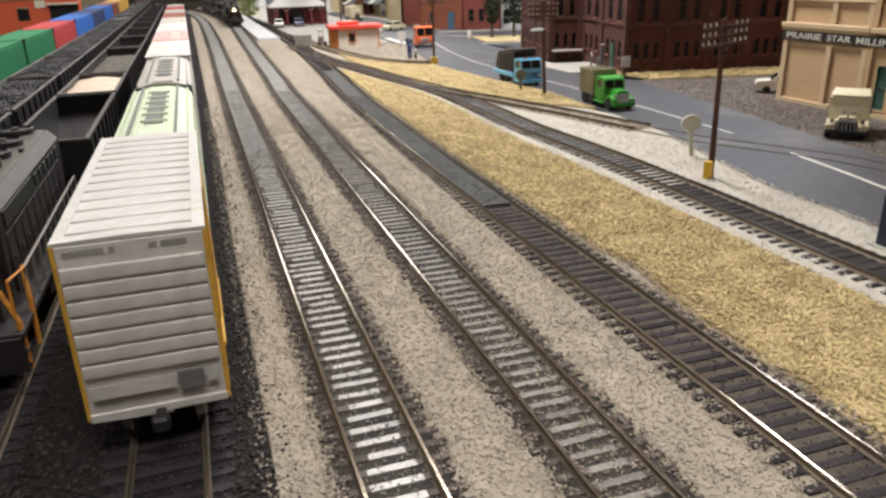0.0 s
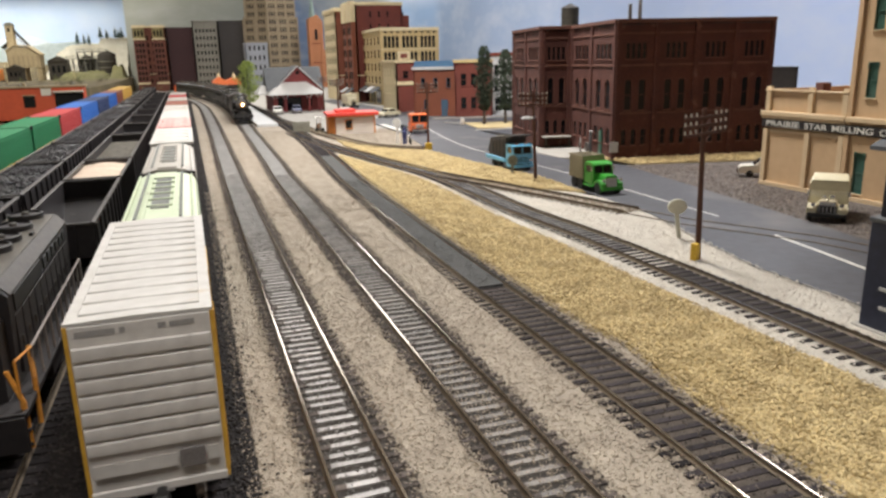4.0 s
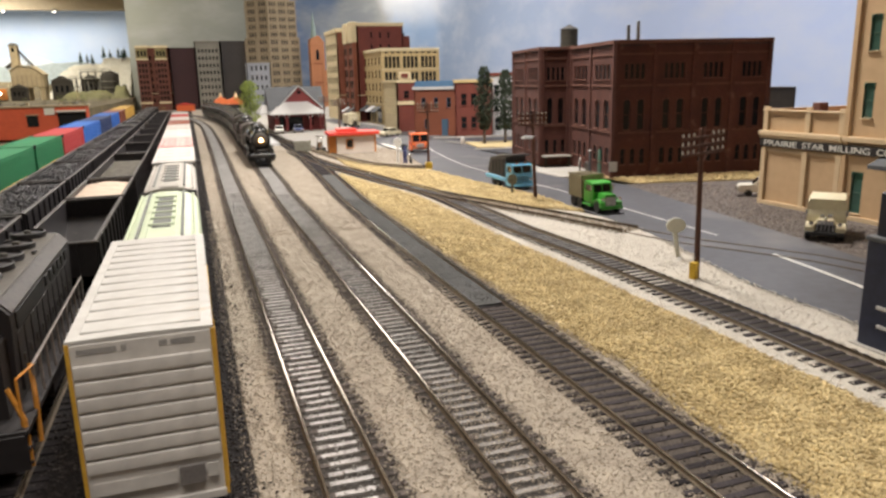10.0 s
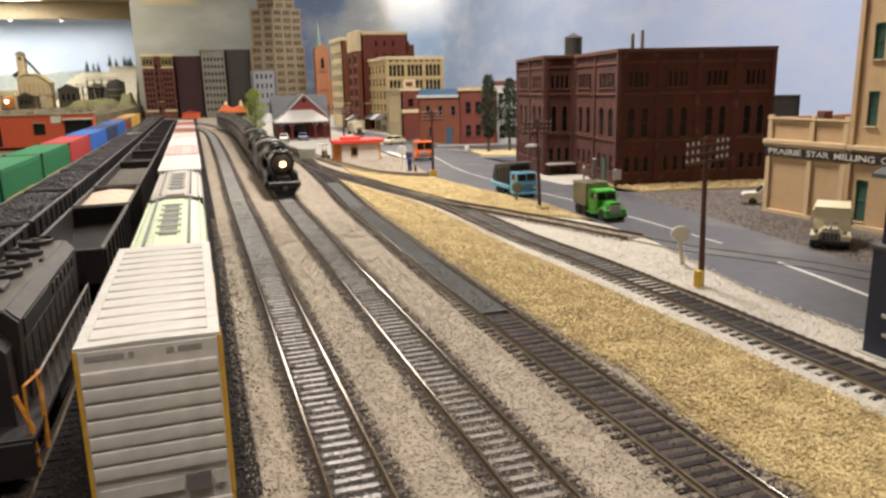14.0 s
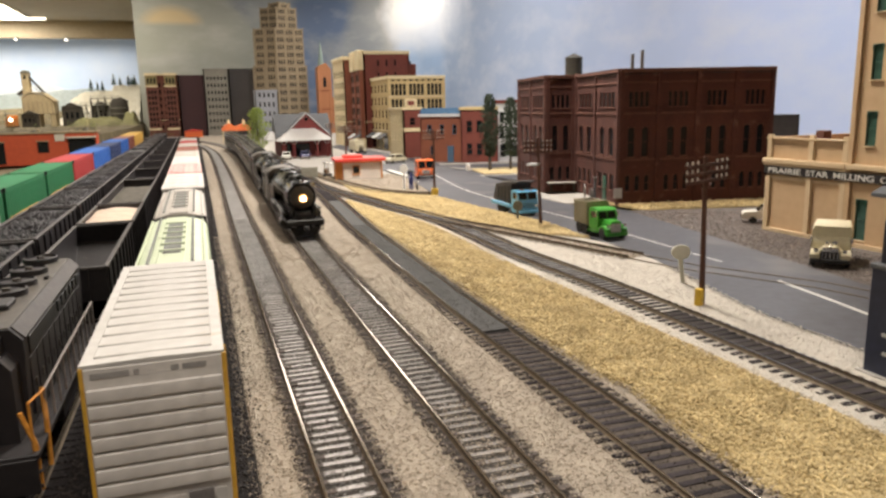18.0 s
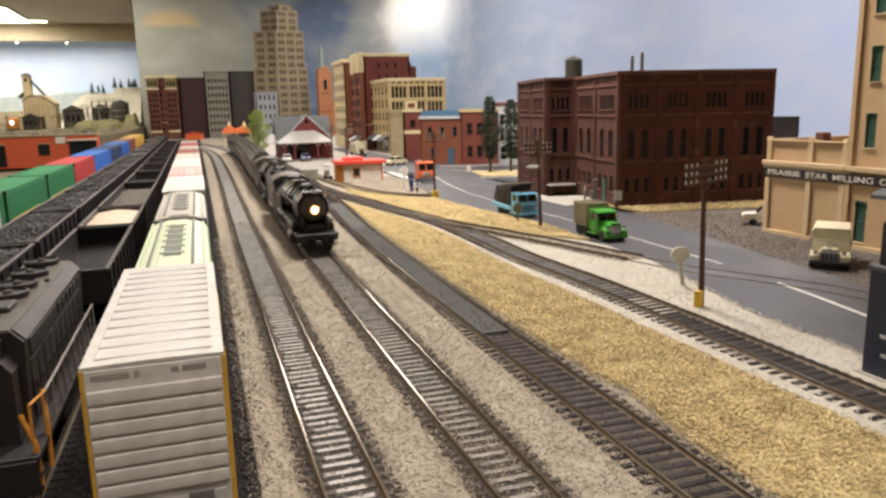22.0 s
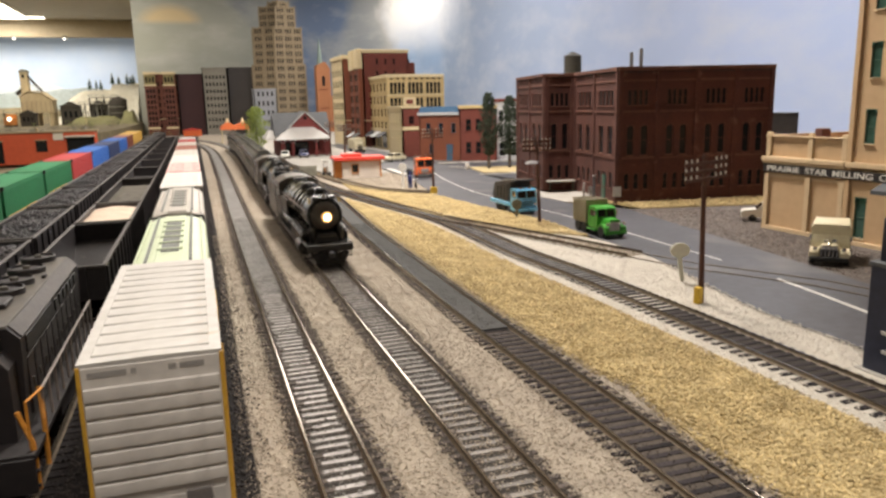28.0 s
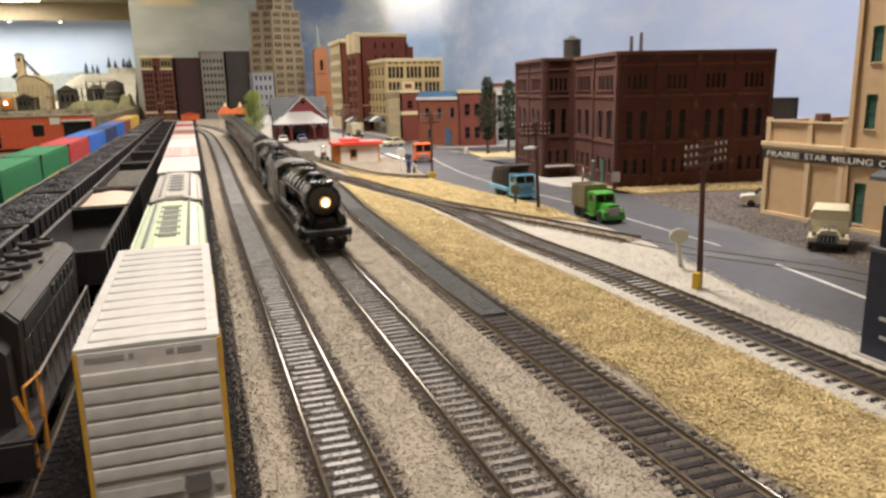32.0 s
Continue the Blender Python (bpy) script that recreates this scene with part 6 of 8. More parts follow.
# a plain building from its corner: west face lit, south face towards the viewer
def block(name, x, y, w, d, h, label, west, south, westwin, southwin, roof=TAR, turn=0, cornice=None, rich=False, corn_h=5, frame_mat=None, glass=None):
    b = thing(name, x, y, -3, turn, label, "building", "downtown buildings")
    for p0, p1, mt, win in (((0, d), (0, 0), west, westwin), ((0, 0), (w, 0), south, southwin)):
        L = math.hypot(p1[0] - p0[0], p1[1] - p0[1])
        holes = []
        for cols, z0, z1, width, margin, *st in win:
            if cols == 12:
                holes += [(margin + g * (L - 2 * margin) / 3 + 4 + k * (width + 1.2), z0, margin + g * (L - 2 * margin) / 3 + 4 + k * (width + 1.2) + width, z1, "arch") for g in range(3) for k in range(4)]
                continue
            holes += rows_of(L, margin, cols, z0, z1, width, st[0] if st else "")
        wo, L = wall(b, p0, p1, 0, h, mt, holes, depth=1.2)
        windows(wo, holes, frame_mat or mt, glass, mt if rich else None, rich)
        if cornice:
            part("cornice", Mesh().box(-2, -3.2, h - corn_h, L + 1, 0.4, h + 1.2, 0.5), cornice, wo)
            if not rich or h > 150:
                part("string_course", Mesh().box(0, -1.2, h * 0.27, L, 0.2, h * 0.27 + 2.4, 0.2), cornice, wo)
    wall(b, (w, 0), (w, d), 0, h, south)
    wall(b, (w, d), (0, d), 0, h, south)
    roof_slab(b, [(0, 0), (w, 0), (w, d), (0, d)], h - 3, roof)
    return b


def storeys(n, z0, pitch, hh, cols, width, margin, style=""):
    return [(cols, z0 + pitch * i, z0 + pitch * i + hh, width, margin, style) for i in range(n)]


# tall red building with cream bays
rb = block("red_office_block", 468, 2090, 136, 150, 274, "tall red brick block with cream stone bays", ORANGEBRICK, REDBRICK, storeys(7, 42, 32, 18, 4, 10, 12), storeys(2, 200, 34, 16, 3, 5, 30), cornice=CREAM, corn_h=8)
for y0 in (4, 74):
    bay = part("bay", Mesh().box(-13, y0, 0, 0.2, y0 + 52, 276, 1), ORANGEBRICK, rb, "projecting brick bay")
    part("bay_cornice", Mesh().box(-15.5, y0 - 1.5, 222, 0.2, y0 + 53, 278, 1), CREAM, bay, "cream stone bay top")
    for i in range(7):
        for k in range(2):
            part("bay_window", Mesh().box(-13.8, y0 + 12 + 24 * k, 34 + 31 * i, -12.5, y0 + 24 + 24 * k, 54 + 31 * i), DARKGLASS, bay)
    part("bay_base", Mesh().box(-15, y0 - 1, 0, 0.2, y0 + 53, 28, 0.6), CREAM, bay)
lb = part("lower_wing", Mesh().box(136, 20, 0, 162, 140, 240, 1), REDBRICK, rb)
part("wing_vent", Mesh().box(144, 40, 240, 152, 52, 250, 0.5), TAR, lb)
block("cream_row_building", 441, 2254, 60, 186, 270, "narrow cream stone building with dark windows", CREAM, ORANGEBRICK, storeys(6, 40, 34, 20, 4, 22, 10), [], cornice=CREAM, corn_h=10)

# yellow stone building with arched windows
yb = block("yellow_stone_building", 487, 1895, 158, 215, 196, "yellow stone commercial building with arched windows", YELLOWSTONE, YELLOWSTONE,
      storeys(4, 52, 34, 24, 5, 24, 8), [c for z in (66, 106, 146) for c in ((12, z, z + 31, 9.6, 4, "arch"),)], cornice=CREAM, rich=True, corn_h=7, frame_mat=YELLOWSTONE)
for i in range(3):
    front = part("shop_front", Mesh().box(-1.0, 14 + 66 * i, 3, 0.6, 66 + 66 * i, 40, 0.3), DARKGLASS, yb, "dark shop front")
    part("awning", Mesh().prism([(-22, 32), (-0.5, 46), (-0.5, 47.5), (-22.5, 33.4)], 14 + 66 * i, 62 + 66 * i), SLATE if i != 1 else PALEWALL, front, "sloping street awning")
for g in range(9):
    part("parapet_slot", Mesh().box(9 + 16.6 * g, -3.6, 183.5, 17 + 16.6 * g, -2.6, 187), DARKGLASS, yb)
for z in (100, 141):
    part("belt_course", Mesh().box(0, -3.2, z, 158, 0.2, z + 3.4, 0.3), CREAM, yb)
for g in range(4):
    part("pier", Mesh().box(1 + 51.3 * g, -2.4, 0, 5 + 51.3 * g, 0, 190, 0.4), YELLOWSTONE, yb)
part("shop_front", Mesh().box(8, -1, 3, 150, 0.6, 52, 0.3), DARKGLASS, yb, "dark shop front")
for i in range(3):
    front = part("shop_front", Mesh().box(-14.6, 12 + 70 * i, 4, -12.8, 46 + 70 * i, 30, 0.3), DARKGLASS, rb, "dark shop front")
    part("awning", Mesh().prism([(-34, 26), (-13, 38), (-13, 39.5), (-34.5, 27.4)], 10 + 70 * i, 46 + 70 * i), SLATE if i != 1 else PALEWALL, front, "sloping street awning")
    if i == 1:
        break
# small cream and red corner shop
sh = block("corner_shop", 446, 1610, 46, 120, 114, "small red shop with a cream stepped front", CREAM, REDBRICK, storeys(2, 40, 36, 22, 4, 9, 8), [(1, 74, 92, 14, 16)], cornice=CREAM, rich=True)
part("stepped_gable", Mesh().box(6, -1, 116, 34, 6, 134, 0.6), CREAM, sh)
part("gable_panel", Mesh().box(12, -1.6, 119, 28, 0, 129), REDBRICK, sh)
part("belt", Mesh().box(0, -2.4, 60, 46, 0.2, 68, 0.4), CREAM, sh)
# low orange-red shops
lr = block("blue_roofed_shop", 451, 1492, 106, 90, 100, "low orange brick shop with a blue roof edge", ORANGEBRICK, ORANGEBRICK, [(3, 60, 82, 9, 8)], [(3, 58, 78, 10, 8), (2, 14, 34, 10, 6)], BLUEROOF, -48, rich=True, frame_mat=TEALDOOR)
part("roof_edge", Mesh().prism([(-3, 99), (109, 99), (104, 112), (2, 112)], 4, 60), BLUEROOF, lr, "blue roof edge")
part("front_ledge", Mesh().box(-2, -4, 94, 108, 0.4, 100, 0.5), PALEWALL, lr)
part("shop_door", Mesh().box(66, -1.0, 0, 80, 1, 34, 0.3), TEALDOOR, lr, "blue-grey shop door")
lr2 = block("red_shop", 509, 1400, 76, 90, 112, "red brick two-storey shop with black windows", REDBRICK, REDBRICK, [(2, 60, 84, 9, 8)], [(3, 62, 86, 12, 8), (3, 16, 40, 12, 8)], TAR, -20, cornice=YELLOWSTONE, rich=True)
wb = block("white_store", 583, 1400, 62, 90, 124, "pale grey-white storefront with a dark red cornice", PALEWALL, PALEWALL, [(2, 70, 96, 9, 8)], [(3, 80, 102, 10, 8), (3, 48, 70, 10, 8), (2, 8, 36, 14, 6)], TAR, -20, cornice=REDBRICK, rich=True)

# far end of the town
def setback_tower():
    b = thing("stepped_tower", 286, 3560, -3, 0, "tall tan stepped skyscraper with rows of small windows", "building", "downtown buildings")
    levels = [(-8, 0, 240, 150, 0, 316), (4, 8, 231, 136, 316, 486), (40, 16, 206, 122, 486, 580), (84, 26, 180, 108, 580, 604)]
    for x0, y0, x1, y1, z0, z1 in levels:
        n = max(1, round((z1 - z0) / 37))
        # the tower is turned so that its corner faces the viewer
        cx = x0 + (x1 - x0) * 0.42
        path = [(x0, y0 + 46), (cx, y0), (x1, y0 + 30)]
        for k in range(2):
            p, q = path[k], path[k + 1]
            L = math.hypot(q[0] - p[0], q[1] - p[1])
            groups = max(1, round(L / 46))
            holes = []
            for i in range(n):
                zz = z0 + (i + 0.3) * (z1 - z0) / n
                for g in range(groups):
                    gc = L * (g + 0.5) / groups
                    holes += [(gc + 12 * d - 3.2, zz, gc + 12 * d + 3.2, zz + 20, "") for d in (-1, 0, 1)]
            wo, L = wall(b, p, q, z0, z1, TOWERSTONE, holes, depth=2.2)
            windows(wo, holes, TOWERSTONE, MILLGLASS, None, False)
            for g in range(groups + 1):
                u = min(max(L * g / groups, 2.2), L - 2.2)
                part("pier", Mesh().box(u - 2.2, -3.0, z0, u + 2.2, 0, z1 + 8, 0.3), TOWERSTONE, wo)
            for g in range(groups):
                for d in (-0.5, 0.5):
                    u = L * (g + 0.5) / groups + 12 * d
                    part("mullion", Mesh().box(u - 1.5, -1.8, z0, u + 1.5, 0, z1), TOWERSTONE, wo)
            part("parapet", Mesh().box(0, -3.4, z1 - 4, L, 1, z1 + 3, 0.3), TOWERSTONE, wo)
        part("core", Mesh().prism([(path[0][0] + 3, path[0][1] + 6), (path[1][0], path[1][1] + 7), (path[2][0] - 3, path[2][1] + 6), (x1 - 2, y1), (x0 + 2, y1)], z0 + 1, z1 - 1.5, "z"), TOWERSTONE, b)
    part("roof_tank", Mesh().box(104, 44, 602, 160, 90, 611, 0.6), TOWERSTONE, b)
    return b


setback_tower()
ATTIC = material("olive_attic", (0.27, 0.22, 0.09), (0.15, 0.12, 0.05), 60, 0.8, bump=0.2)
HOTELBRICK = material("hotel_brick", (0.155, 0.052, 0.03), (0.095, 0.032, 0.021), 90, 0.85, bump=0.15)
MAROON = material("maroon_wall", (0.05, 0.018, 0.019), (0.034, 0.013, 0.014), 40, 0.8, bump=0.1)
dr = block("dark_brick_hotel", -208, 3700, 142, 110, 292, "dark red hotel with cream cornices and two bays", HOTELBRICK, HOTELBRICK, [], storeys(7, 40, 32, 18, 6, 8, 8), cornice=CREAM, corn_h=6)
for x0 in (0, 82):
    part("bay_front", Mesh().box(x0, -10, 0, x0 + 52, 0.2, 290, 0.8), HOTELBRICK, dr, "brick bay front")
    part("attic_storey", Mesh().box(x0 + 2, -11.4, 240, x0 + 50, -9.8, 282, 0.4), ATTIC, dr, "olive attic storey")
    for k in range(3):
        part("attic_window", Mesh().box(x0 + 8 + 14 * k, -12.2, 248, x0 + 16 + 14 * k, -11, 272), DARKGLASS, dr)
    for lip, za, zb in ((1, 232, 239), (2, 284, 296), (1, 34, 42)):
        part("bay_belt", Mesh().box(x0 - lip, -11 - lip, za, x0 + 52 + lip, 0, zb, 0.5), CREAM, dr)
    for i in range(7):
        for k in range(3):
            part("bay_window", Mesh().box(x0 + 8 + 14 * k, -10.8, 50 + 25 * i, x0 + 16 + 14 * k, -9.5, 66 + 25 * i), DARKGLASS, dr)
block("tar_sided_block", -64, 3705, 118, 100, 286, "dark maroon blank-sided brick block", REDBRICK, MAROON, [], [])
block("grey_stone_block", 52, 3680, 112, 100, 312, "grey stone block with rows of paired windows", GREYSTONE, GREYSTONE, [], storeys(8, 30, 33, 16, 6, 8, 8), cornice=GREYSTONE)
block("black_sided_block", 166, 3690, 122, 100, 314, "tall block with dark grey walls", DARKSIDE, DARKSIDE, [], [])
BLUEGREY = material("blue_grey_wall", (0.33, 0.34, 0.37), (0.27, 0.28, 0.31), 60, 0.8, bump=0.08)
block("pale_office", 262, 3420, 100, 90, 204, "small pale grey office with square windows", BLUEGREY, BLUEGREY, [], storeys(4, 46, 42, 20, 4, 8, 10), cornice=BLUEGREY)
CHURCHBRICK = material("church_brick", (0.44, 0.185, 0.085), (0.34, 0.14, 0.065), 60, 0.85, bump=0.12)
steeple = thing("church", 560, 3500, -3, 0, "orange brick church tower with a green spire", "church", "downtown buildings")
part("tower", Mesh().box(0, 0, 0, 66, 60, 286, 1), CHURCHBRICK, steeple)
part("nave", Mesh().box(20, 20, 0, 120, 100, 170, 1), CHURCHBRICK, steeple)
part("tower_cap", Mesh().prism([(-1, 286), (67, 286), (64, 300), (44, 326), (36, 326), (4, 312)], -1, 61), CHURCHBRICK, steeple)
part("spire", Mesh().lathe([(300, 17), (345, 11), (432, 1)], "z", (24, 30, 0), 8), material("copper_green", (0.20, 0.27, 0.25), (0.16, 0.22, 0.2), 40, 0.6), steeple, "weathered green spire")
part("belfry_opening", Mesh().prism([(26, 216), (40, 216), (40, 256), (33, 266), (26, 256)], -1.6, 1), DARKGLASS, steeple)
part("belt_course", Mesh().box(-1.5, -2, 196, 67.5, 1, 202, 0.4).box(-1.5, -2, 110, 67.5, 1, 116, 0.4), ORANGEBRICK, steeple)
for x in (4, 56):
    part("buttress", Mesh().box(x - 4, -5, 0, x + 8, 1, 236, 0.6), CHURCHBRICK, steeple)
block("far_dark_block", 762, 840, 64, 40, 93, "dark distant block against the backdrop", DARKSIDE, DARKSIDE, [], [])



# ---- depot, shed, poles, vehicles ----
DEPOTRED = material("depot_red", (0.20, 0.032, 0.03), (0.15, 0.025, 0.024), 120, 0.7, bump=0.1)
TILE_RED = material("orange_tent", (0.80, 0.20, 0.06), (0.65, 0.14, 0.04), 90, 0.7)
REDROOF = material("shed_roof_red", (0.72, 0.06, 0.04), (0.6, 0.045, 0.03), 90, 0.55, bump=0.1)
STUCCO = material("stucco", (0.72, 0.64, 0.57), (0.60, 0.53, 0.46), 200, 0.85, bump=0.15)
ORANGEDOOR = material("orange_door", (0.62, 0.24, 0.05), (0.5, 0.18, 0.04), 120, 0.6)
POLEBROWN = material("pole_brown", (0.11, 0.045, 0.028), (0.07, 0.03, 0.02), 400, 0.8)
INSULATOR = material("insulator", (0.60, 0.57, 0.5), (0.45, 0.42, 0.36), 300, 0.4)
PADYELLOW = material("pad_yellow", (0.75, 0.48, 0.04), (0.6, 0.37, 0.03), 200, 0.6)
SIGNPALE = material("sign_pale", (0.62, 0.6, 0.48), (0.55, 0.53, 0.42), 200, 0.6)
TYRE = material("tyre", (0.02, 0.02, 0.02), (0.012, 0.012, 0.012), 300, 0.8)
CHROME = material("chrome", (0.75, 0.72, 0.68), (0.6, 0.58, 0.55), 300, 0.15, metal=1.0, bump=0)
CAB = {"blue": material("truck_blue", (0.20, 0.56, 0.86), (0.16, 0.48, 0.76), 90, 0.35, bump=0.02), "green": material("truck_green", (0.05, 0.33, 0.035), (0.042, 0.27, 0.03), 90, 0.35, bump=0.02),
       "orange": material("truck_orange", (0.90, 0.20, 0.06), (0.8, 0.15, 0.04), 90, 0.35, bump=0.02), "cream": material("truck_cream", (0.66, 0.60, 0.42), (0.56, 0.5, 0.34), 90, 0.45, bump=0.02),
       "white": material("auto_white", (0.68, 0.66, 0.6), (0.58, 0.56, 0.5), 90, 0.35, bump=0.02), "navy": material("auto_navy", (0.03, 0.04, 0.16), (0.02, 0.03, 0.12), 90, 0.3, bump=0.02)}
BEDWOOD = material("bed_wood", (0.36, 0.32, 0.22), (0.25, 0.22, 0.15), 200, 0.8)


def hip(x0, y0, x1, y1, z0, z1, rx, ry):
    """A hipped roof from eaves to a ridge inset by rx and ry, with a fascia."""
    m = Mesh()
    v = [(x0, y0, z0), (x1, y0, z0), (x1, y1, z0), (x0, y1, z0), (x0 + rx, y0 + ry, z1), (x1 - rx, y0 + ry, z1), (x1 - rx, y1 - ry, z1), (x0 + rx, y1 - ry, z1)]
    v += [(x, y, z - 2.2) for x, y, z in v[:4]]
    return m.add(v, [(0, 1, 5, 4), (1, 2, 6, 5), (2, 3, 7, 6), (3, 0, 4, 7), (4, 5, 6, 7), (0, 8, 9, 1), (1, 9, 10, 2), (2, 10, 11, 3), (3, 11, 8, 0), (8, 11, 10, 9)])


dep = thing("depot", 192, 1778, -3, 0, "dark red railway depot with a pale hipped canopy roof", "building")
part("wall", Mesh().box(2, 40, 0, 124, 200, 48, 0.5), DEPOTRED, dep)
part("round_window", Mesh().lathe([(-0.8, 1), (-0.8, 4.4), (0.8, 4.4)], "y", (63, 25.6, 92), 14), DARKGLASS, dep)
part("canopy_roof", hip(-12, -6, 122, 96, 43, 84, 60, 49), PALEROOF, dep, "pale hipped canopy roof")
part("gable", Mesh().prism([(6, 50), (120, 50), (63, 104.5)], 26, 34), DEPOTRED, dep, "dark red brick gable")
part("gable_roof", Mesh().prism([(1, 49), (63, 108), (125, 49), (121, 49), (63, 105), (5, 49)], 23, 120), SLATE, dep, "grey slate cross roof")
part("barge_board", Mesh().prism([(0.5, 48.4), (3.4, 48.4), (63, 105.4), (122.6, 48.4), (125.5, 48.4), (63, 108.6)], 21, 23), PALEROOF, dep, "white barge board")
part("main_roof", Mesh().prism([(36, 50), (92, 105), (148, 50)], -10, 128, "x"), SLATE, dep, "grey slate main roof")
part("end_roof", hip(-32, 40, 10, 140, 44, 62, 12, 30), PALEROOF, dep, "pale end canopy")
for x in (4, 28, 84, 108):
    p = part("canopy_post", Mesh().box(x - 2.2, 2, 0, x + 2.2, 6, 44, 0.3), DEPOTRED, dep)
    part("bracket", Mesh().prism([(x, 28), (x + 9, 42), (x + 7, 42), (x, 31)], 3, 5).prism([(x, 28), (x - 9, 42), (x - 7, 42), (x, 31)], 3, 5), PALEROOF, p)
part("doorway", Mesh().box(36, 38.6, 0, 70, 41, 34, 0.4), DARKGLASS, dep)
for x in (14, 84):
    part("window", Mesh().box(x, 38.8, 12, x + 12, 41, 34, 0.3), DARKGLASS, dep)
slab("depot_lot", [(170, 1240), (322, 1240), (326, 1420), (384, 1510), (384, 2290), (176, 2290)], -9, -2.5, CONCRETE, "pale concrete lot round the depot", "pavement")
plat = thing("station_platform", 120, 1400, -3, 0, "bright white station platform beside the track", "platform")
part("deck", Mesh().prism([(-2, 0), (36, 0), (36, 900), (-2, 900)], 0, 5, "z"), PALEWALL, plat)
part("edge", Mesh().box(-3.5, 0, 2, -2, 900, 5.6), CONCRETE, plat)

shd = thing("trackside_shed", 211, 1180, -3, -4, "small stucco shed with a bright red roof", "shed")
part("wall", Mesh().box(12, 0, 0, 76, 42, 31, 0.4), STUCCO, shd, "pinkish stucco wall")
part("porch", Mesh().box(0, 4, 0, 12.2, 36, 28, 0.4), ORANGEDOOR, shd, "orange wooden lean-to")
part("roof", Mesh().prism([(-2, 30), (82, 30), (82, 34.5), (-2, 34.5)], -7, 49), REDROOF, shd, "bright red flat roof")
part("ridge_cap", Mesh().box(14, 8, 34.5, 46, 34, 39.5, 0.8), REDROOF, shd)
part("window", Mesh().box(28, -0.9, 10, 38, 1, 22, 0.3), DARKGLASS, shd)
part("window_frame", Mesh().box(27, -1.2, 9, 28, 0.6, 23).box(38, -1.2, 9, 39, 0.6, 23).box(27, -1.2, 22, 39, 0.6, 23.4).box(27, -1.6, 8.4, 39, 0.6, 9.4), ORANGEDOOR, shd)
part("corner_board", Mesh().box(74, -0.6, 0, 76.6, 1, 31), ORANGEDOOR, shd)
part("eave_shadow_board", Mesh().box(12, -1.4, 27, 76, 0, 30), ORANGEDOOR, shd)


def utility_pole(x, y, h, arms, label, spread=24.0, turn=0, lean=0.0):
    p = thing("utility_pole", x, y, -3, turn, label, "utility pole", "poles beside the street")
    part("shaft", Mesh().tube((0, 0, -3), (lean, 0, h), 1.7, 1.15, 12), POLEBROWN, p, "", True)
    for k in range(arms):
        z = h - 4.2 - 4.4 * k
        arm = part("crossarm", Mesh().box(-spread / 2 + lean, -2.0, z - 0.8, spread / 2 + lean, -1.0, z + 0.8, 0.1), POLEBROWN, p)
        for i in range(6):
            gap = 3.6 + 0.1 * (spread - 25)
            u = (-spread / 2 + 1.2 + gap * i if i < 3 else spread / 2 - 1.2 - gap * (5 - i)) + lean
            part("insulator", INSUL, None, arm, at=(u, -1.5, z + 0.8))
        part("arm_brace", Mesh().tube((lean + 6, -1.4, z - 0.6), (lean, -1.4, z - 5), 0.3, n=5).tube((lean - 6, -1.4, z - 0.6), (lean, -1.4, z - 5), 0.3, n=5), POLEBROWN, arm)
    return p


INSUL = Mesh().lathe([(0, 0.3), (0.5, 0.58), (1.1, 0.62), (1.7, 0.46), (2.1, 0.2)], "z", n=8).data("insulator", INSULATOR, True)
p1 = utility_pole(268.5, 336.5, 85, 3, "brown wooden pole with three crossarms and pale insulators", 47, 24, -3.5)
part("switch_box", Mesh().box(-5.4, -2, 0, -1.6, 2, 10, 0.4), PADYELLOW, p1, "yellow box at the foot")
p2 = utility_pole(310, 629, 84, 3, "leaning brown pole with crossarms by the blue truck", 29, -6, -4)
part("street_lamp", Mesh().tube((-2, -2, 60), (-8, -3, 61), 0.5, n=6).lathe([(58.5, 6), (60, 5.6), (61.4, 1)], "z", (-10, -3, 0), 14), PALEWALL, p2, "white lamp shade")
p3 = utility_pole(293, 911, 87, 3, "brown pole with pale insulators near the orange truck", 29, 0)
part("switch_box", Mesh().box(-4, -4, 0, 4, 2, 9, 0.4), PADYELLOW, p3, "yellow box at the foot")
utility_pole(258, 1330, 86, 3, "brown pole behind the red-roofed shed", 25, 0)
utility_pole(300, 1720, 84, 3, "brown pole near the depot", 25, 0)


def disc_sign(x, y, h, r, label, sx=1.25, mat=None, turn=-18, lean=0.0):
    s = thing("round_sign", x, y, -3, turn, label, "sign")
    part("post", Mesh().prism([(-1.2, -2), (1.2, -2), (lean + 1.2, h), (lean - 1.2, h)], -0.7, 0.7), mat or SIGNPALE, s)
    m = Mesh().lathe([(-0.9, r * 0.96), (-0.7, r), (0.7, r), (0.9, r * 0.96)], "y", (0, -1.6, h + r * 0.55), 24)
    m.v = [(x0 * sx + lean, y0, z0) for x0, y0, z0 in m.v]
    part("disc", m, mat or SIGNPALE, s)
    return s


disc_sign(290, 382, 18.4, 4.8, "pale oval trackside sign on a short leaning post", lean=-3.0)
SIGNBRIGHT = material("sign_enamel", (0.86, 0.85, 0.82), (0.78, 0.77, 0.74), 200, 0.4, bump=0.02)
disc_sign(276, 1000, 26, 6.0, "white round crossing sign on a post", 1.0, SIGNBRIGHT)
disc_sign(303, 668, 12, 5.2, "dark round target sign on a thin post", 1.0, GRATE)


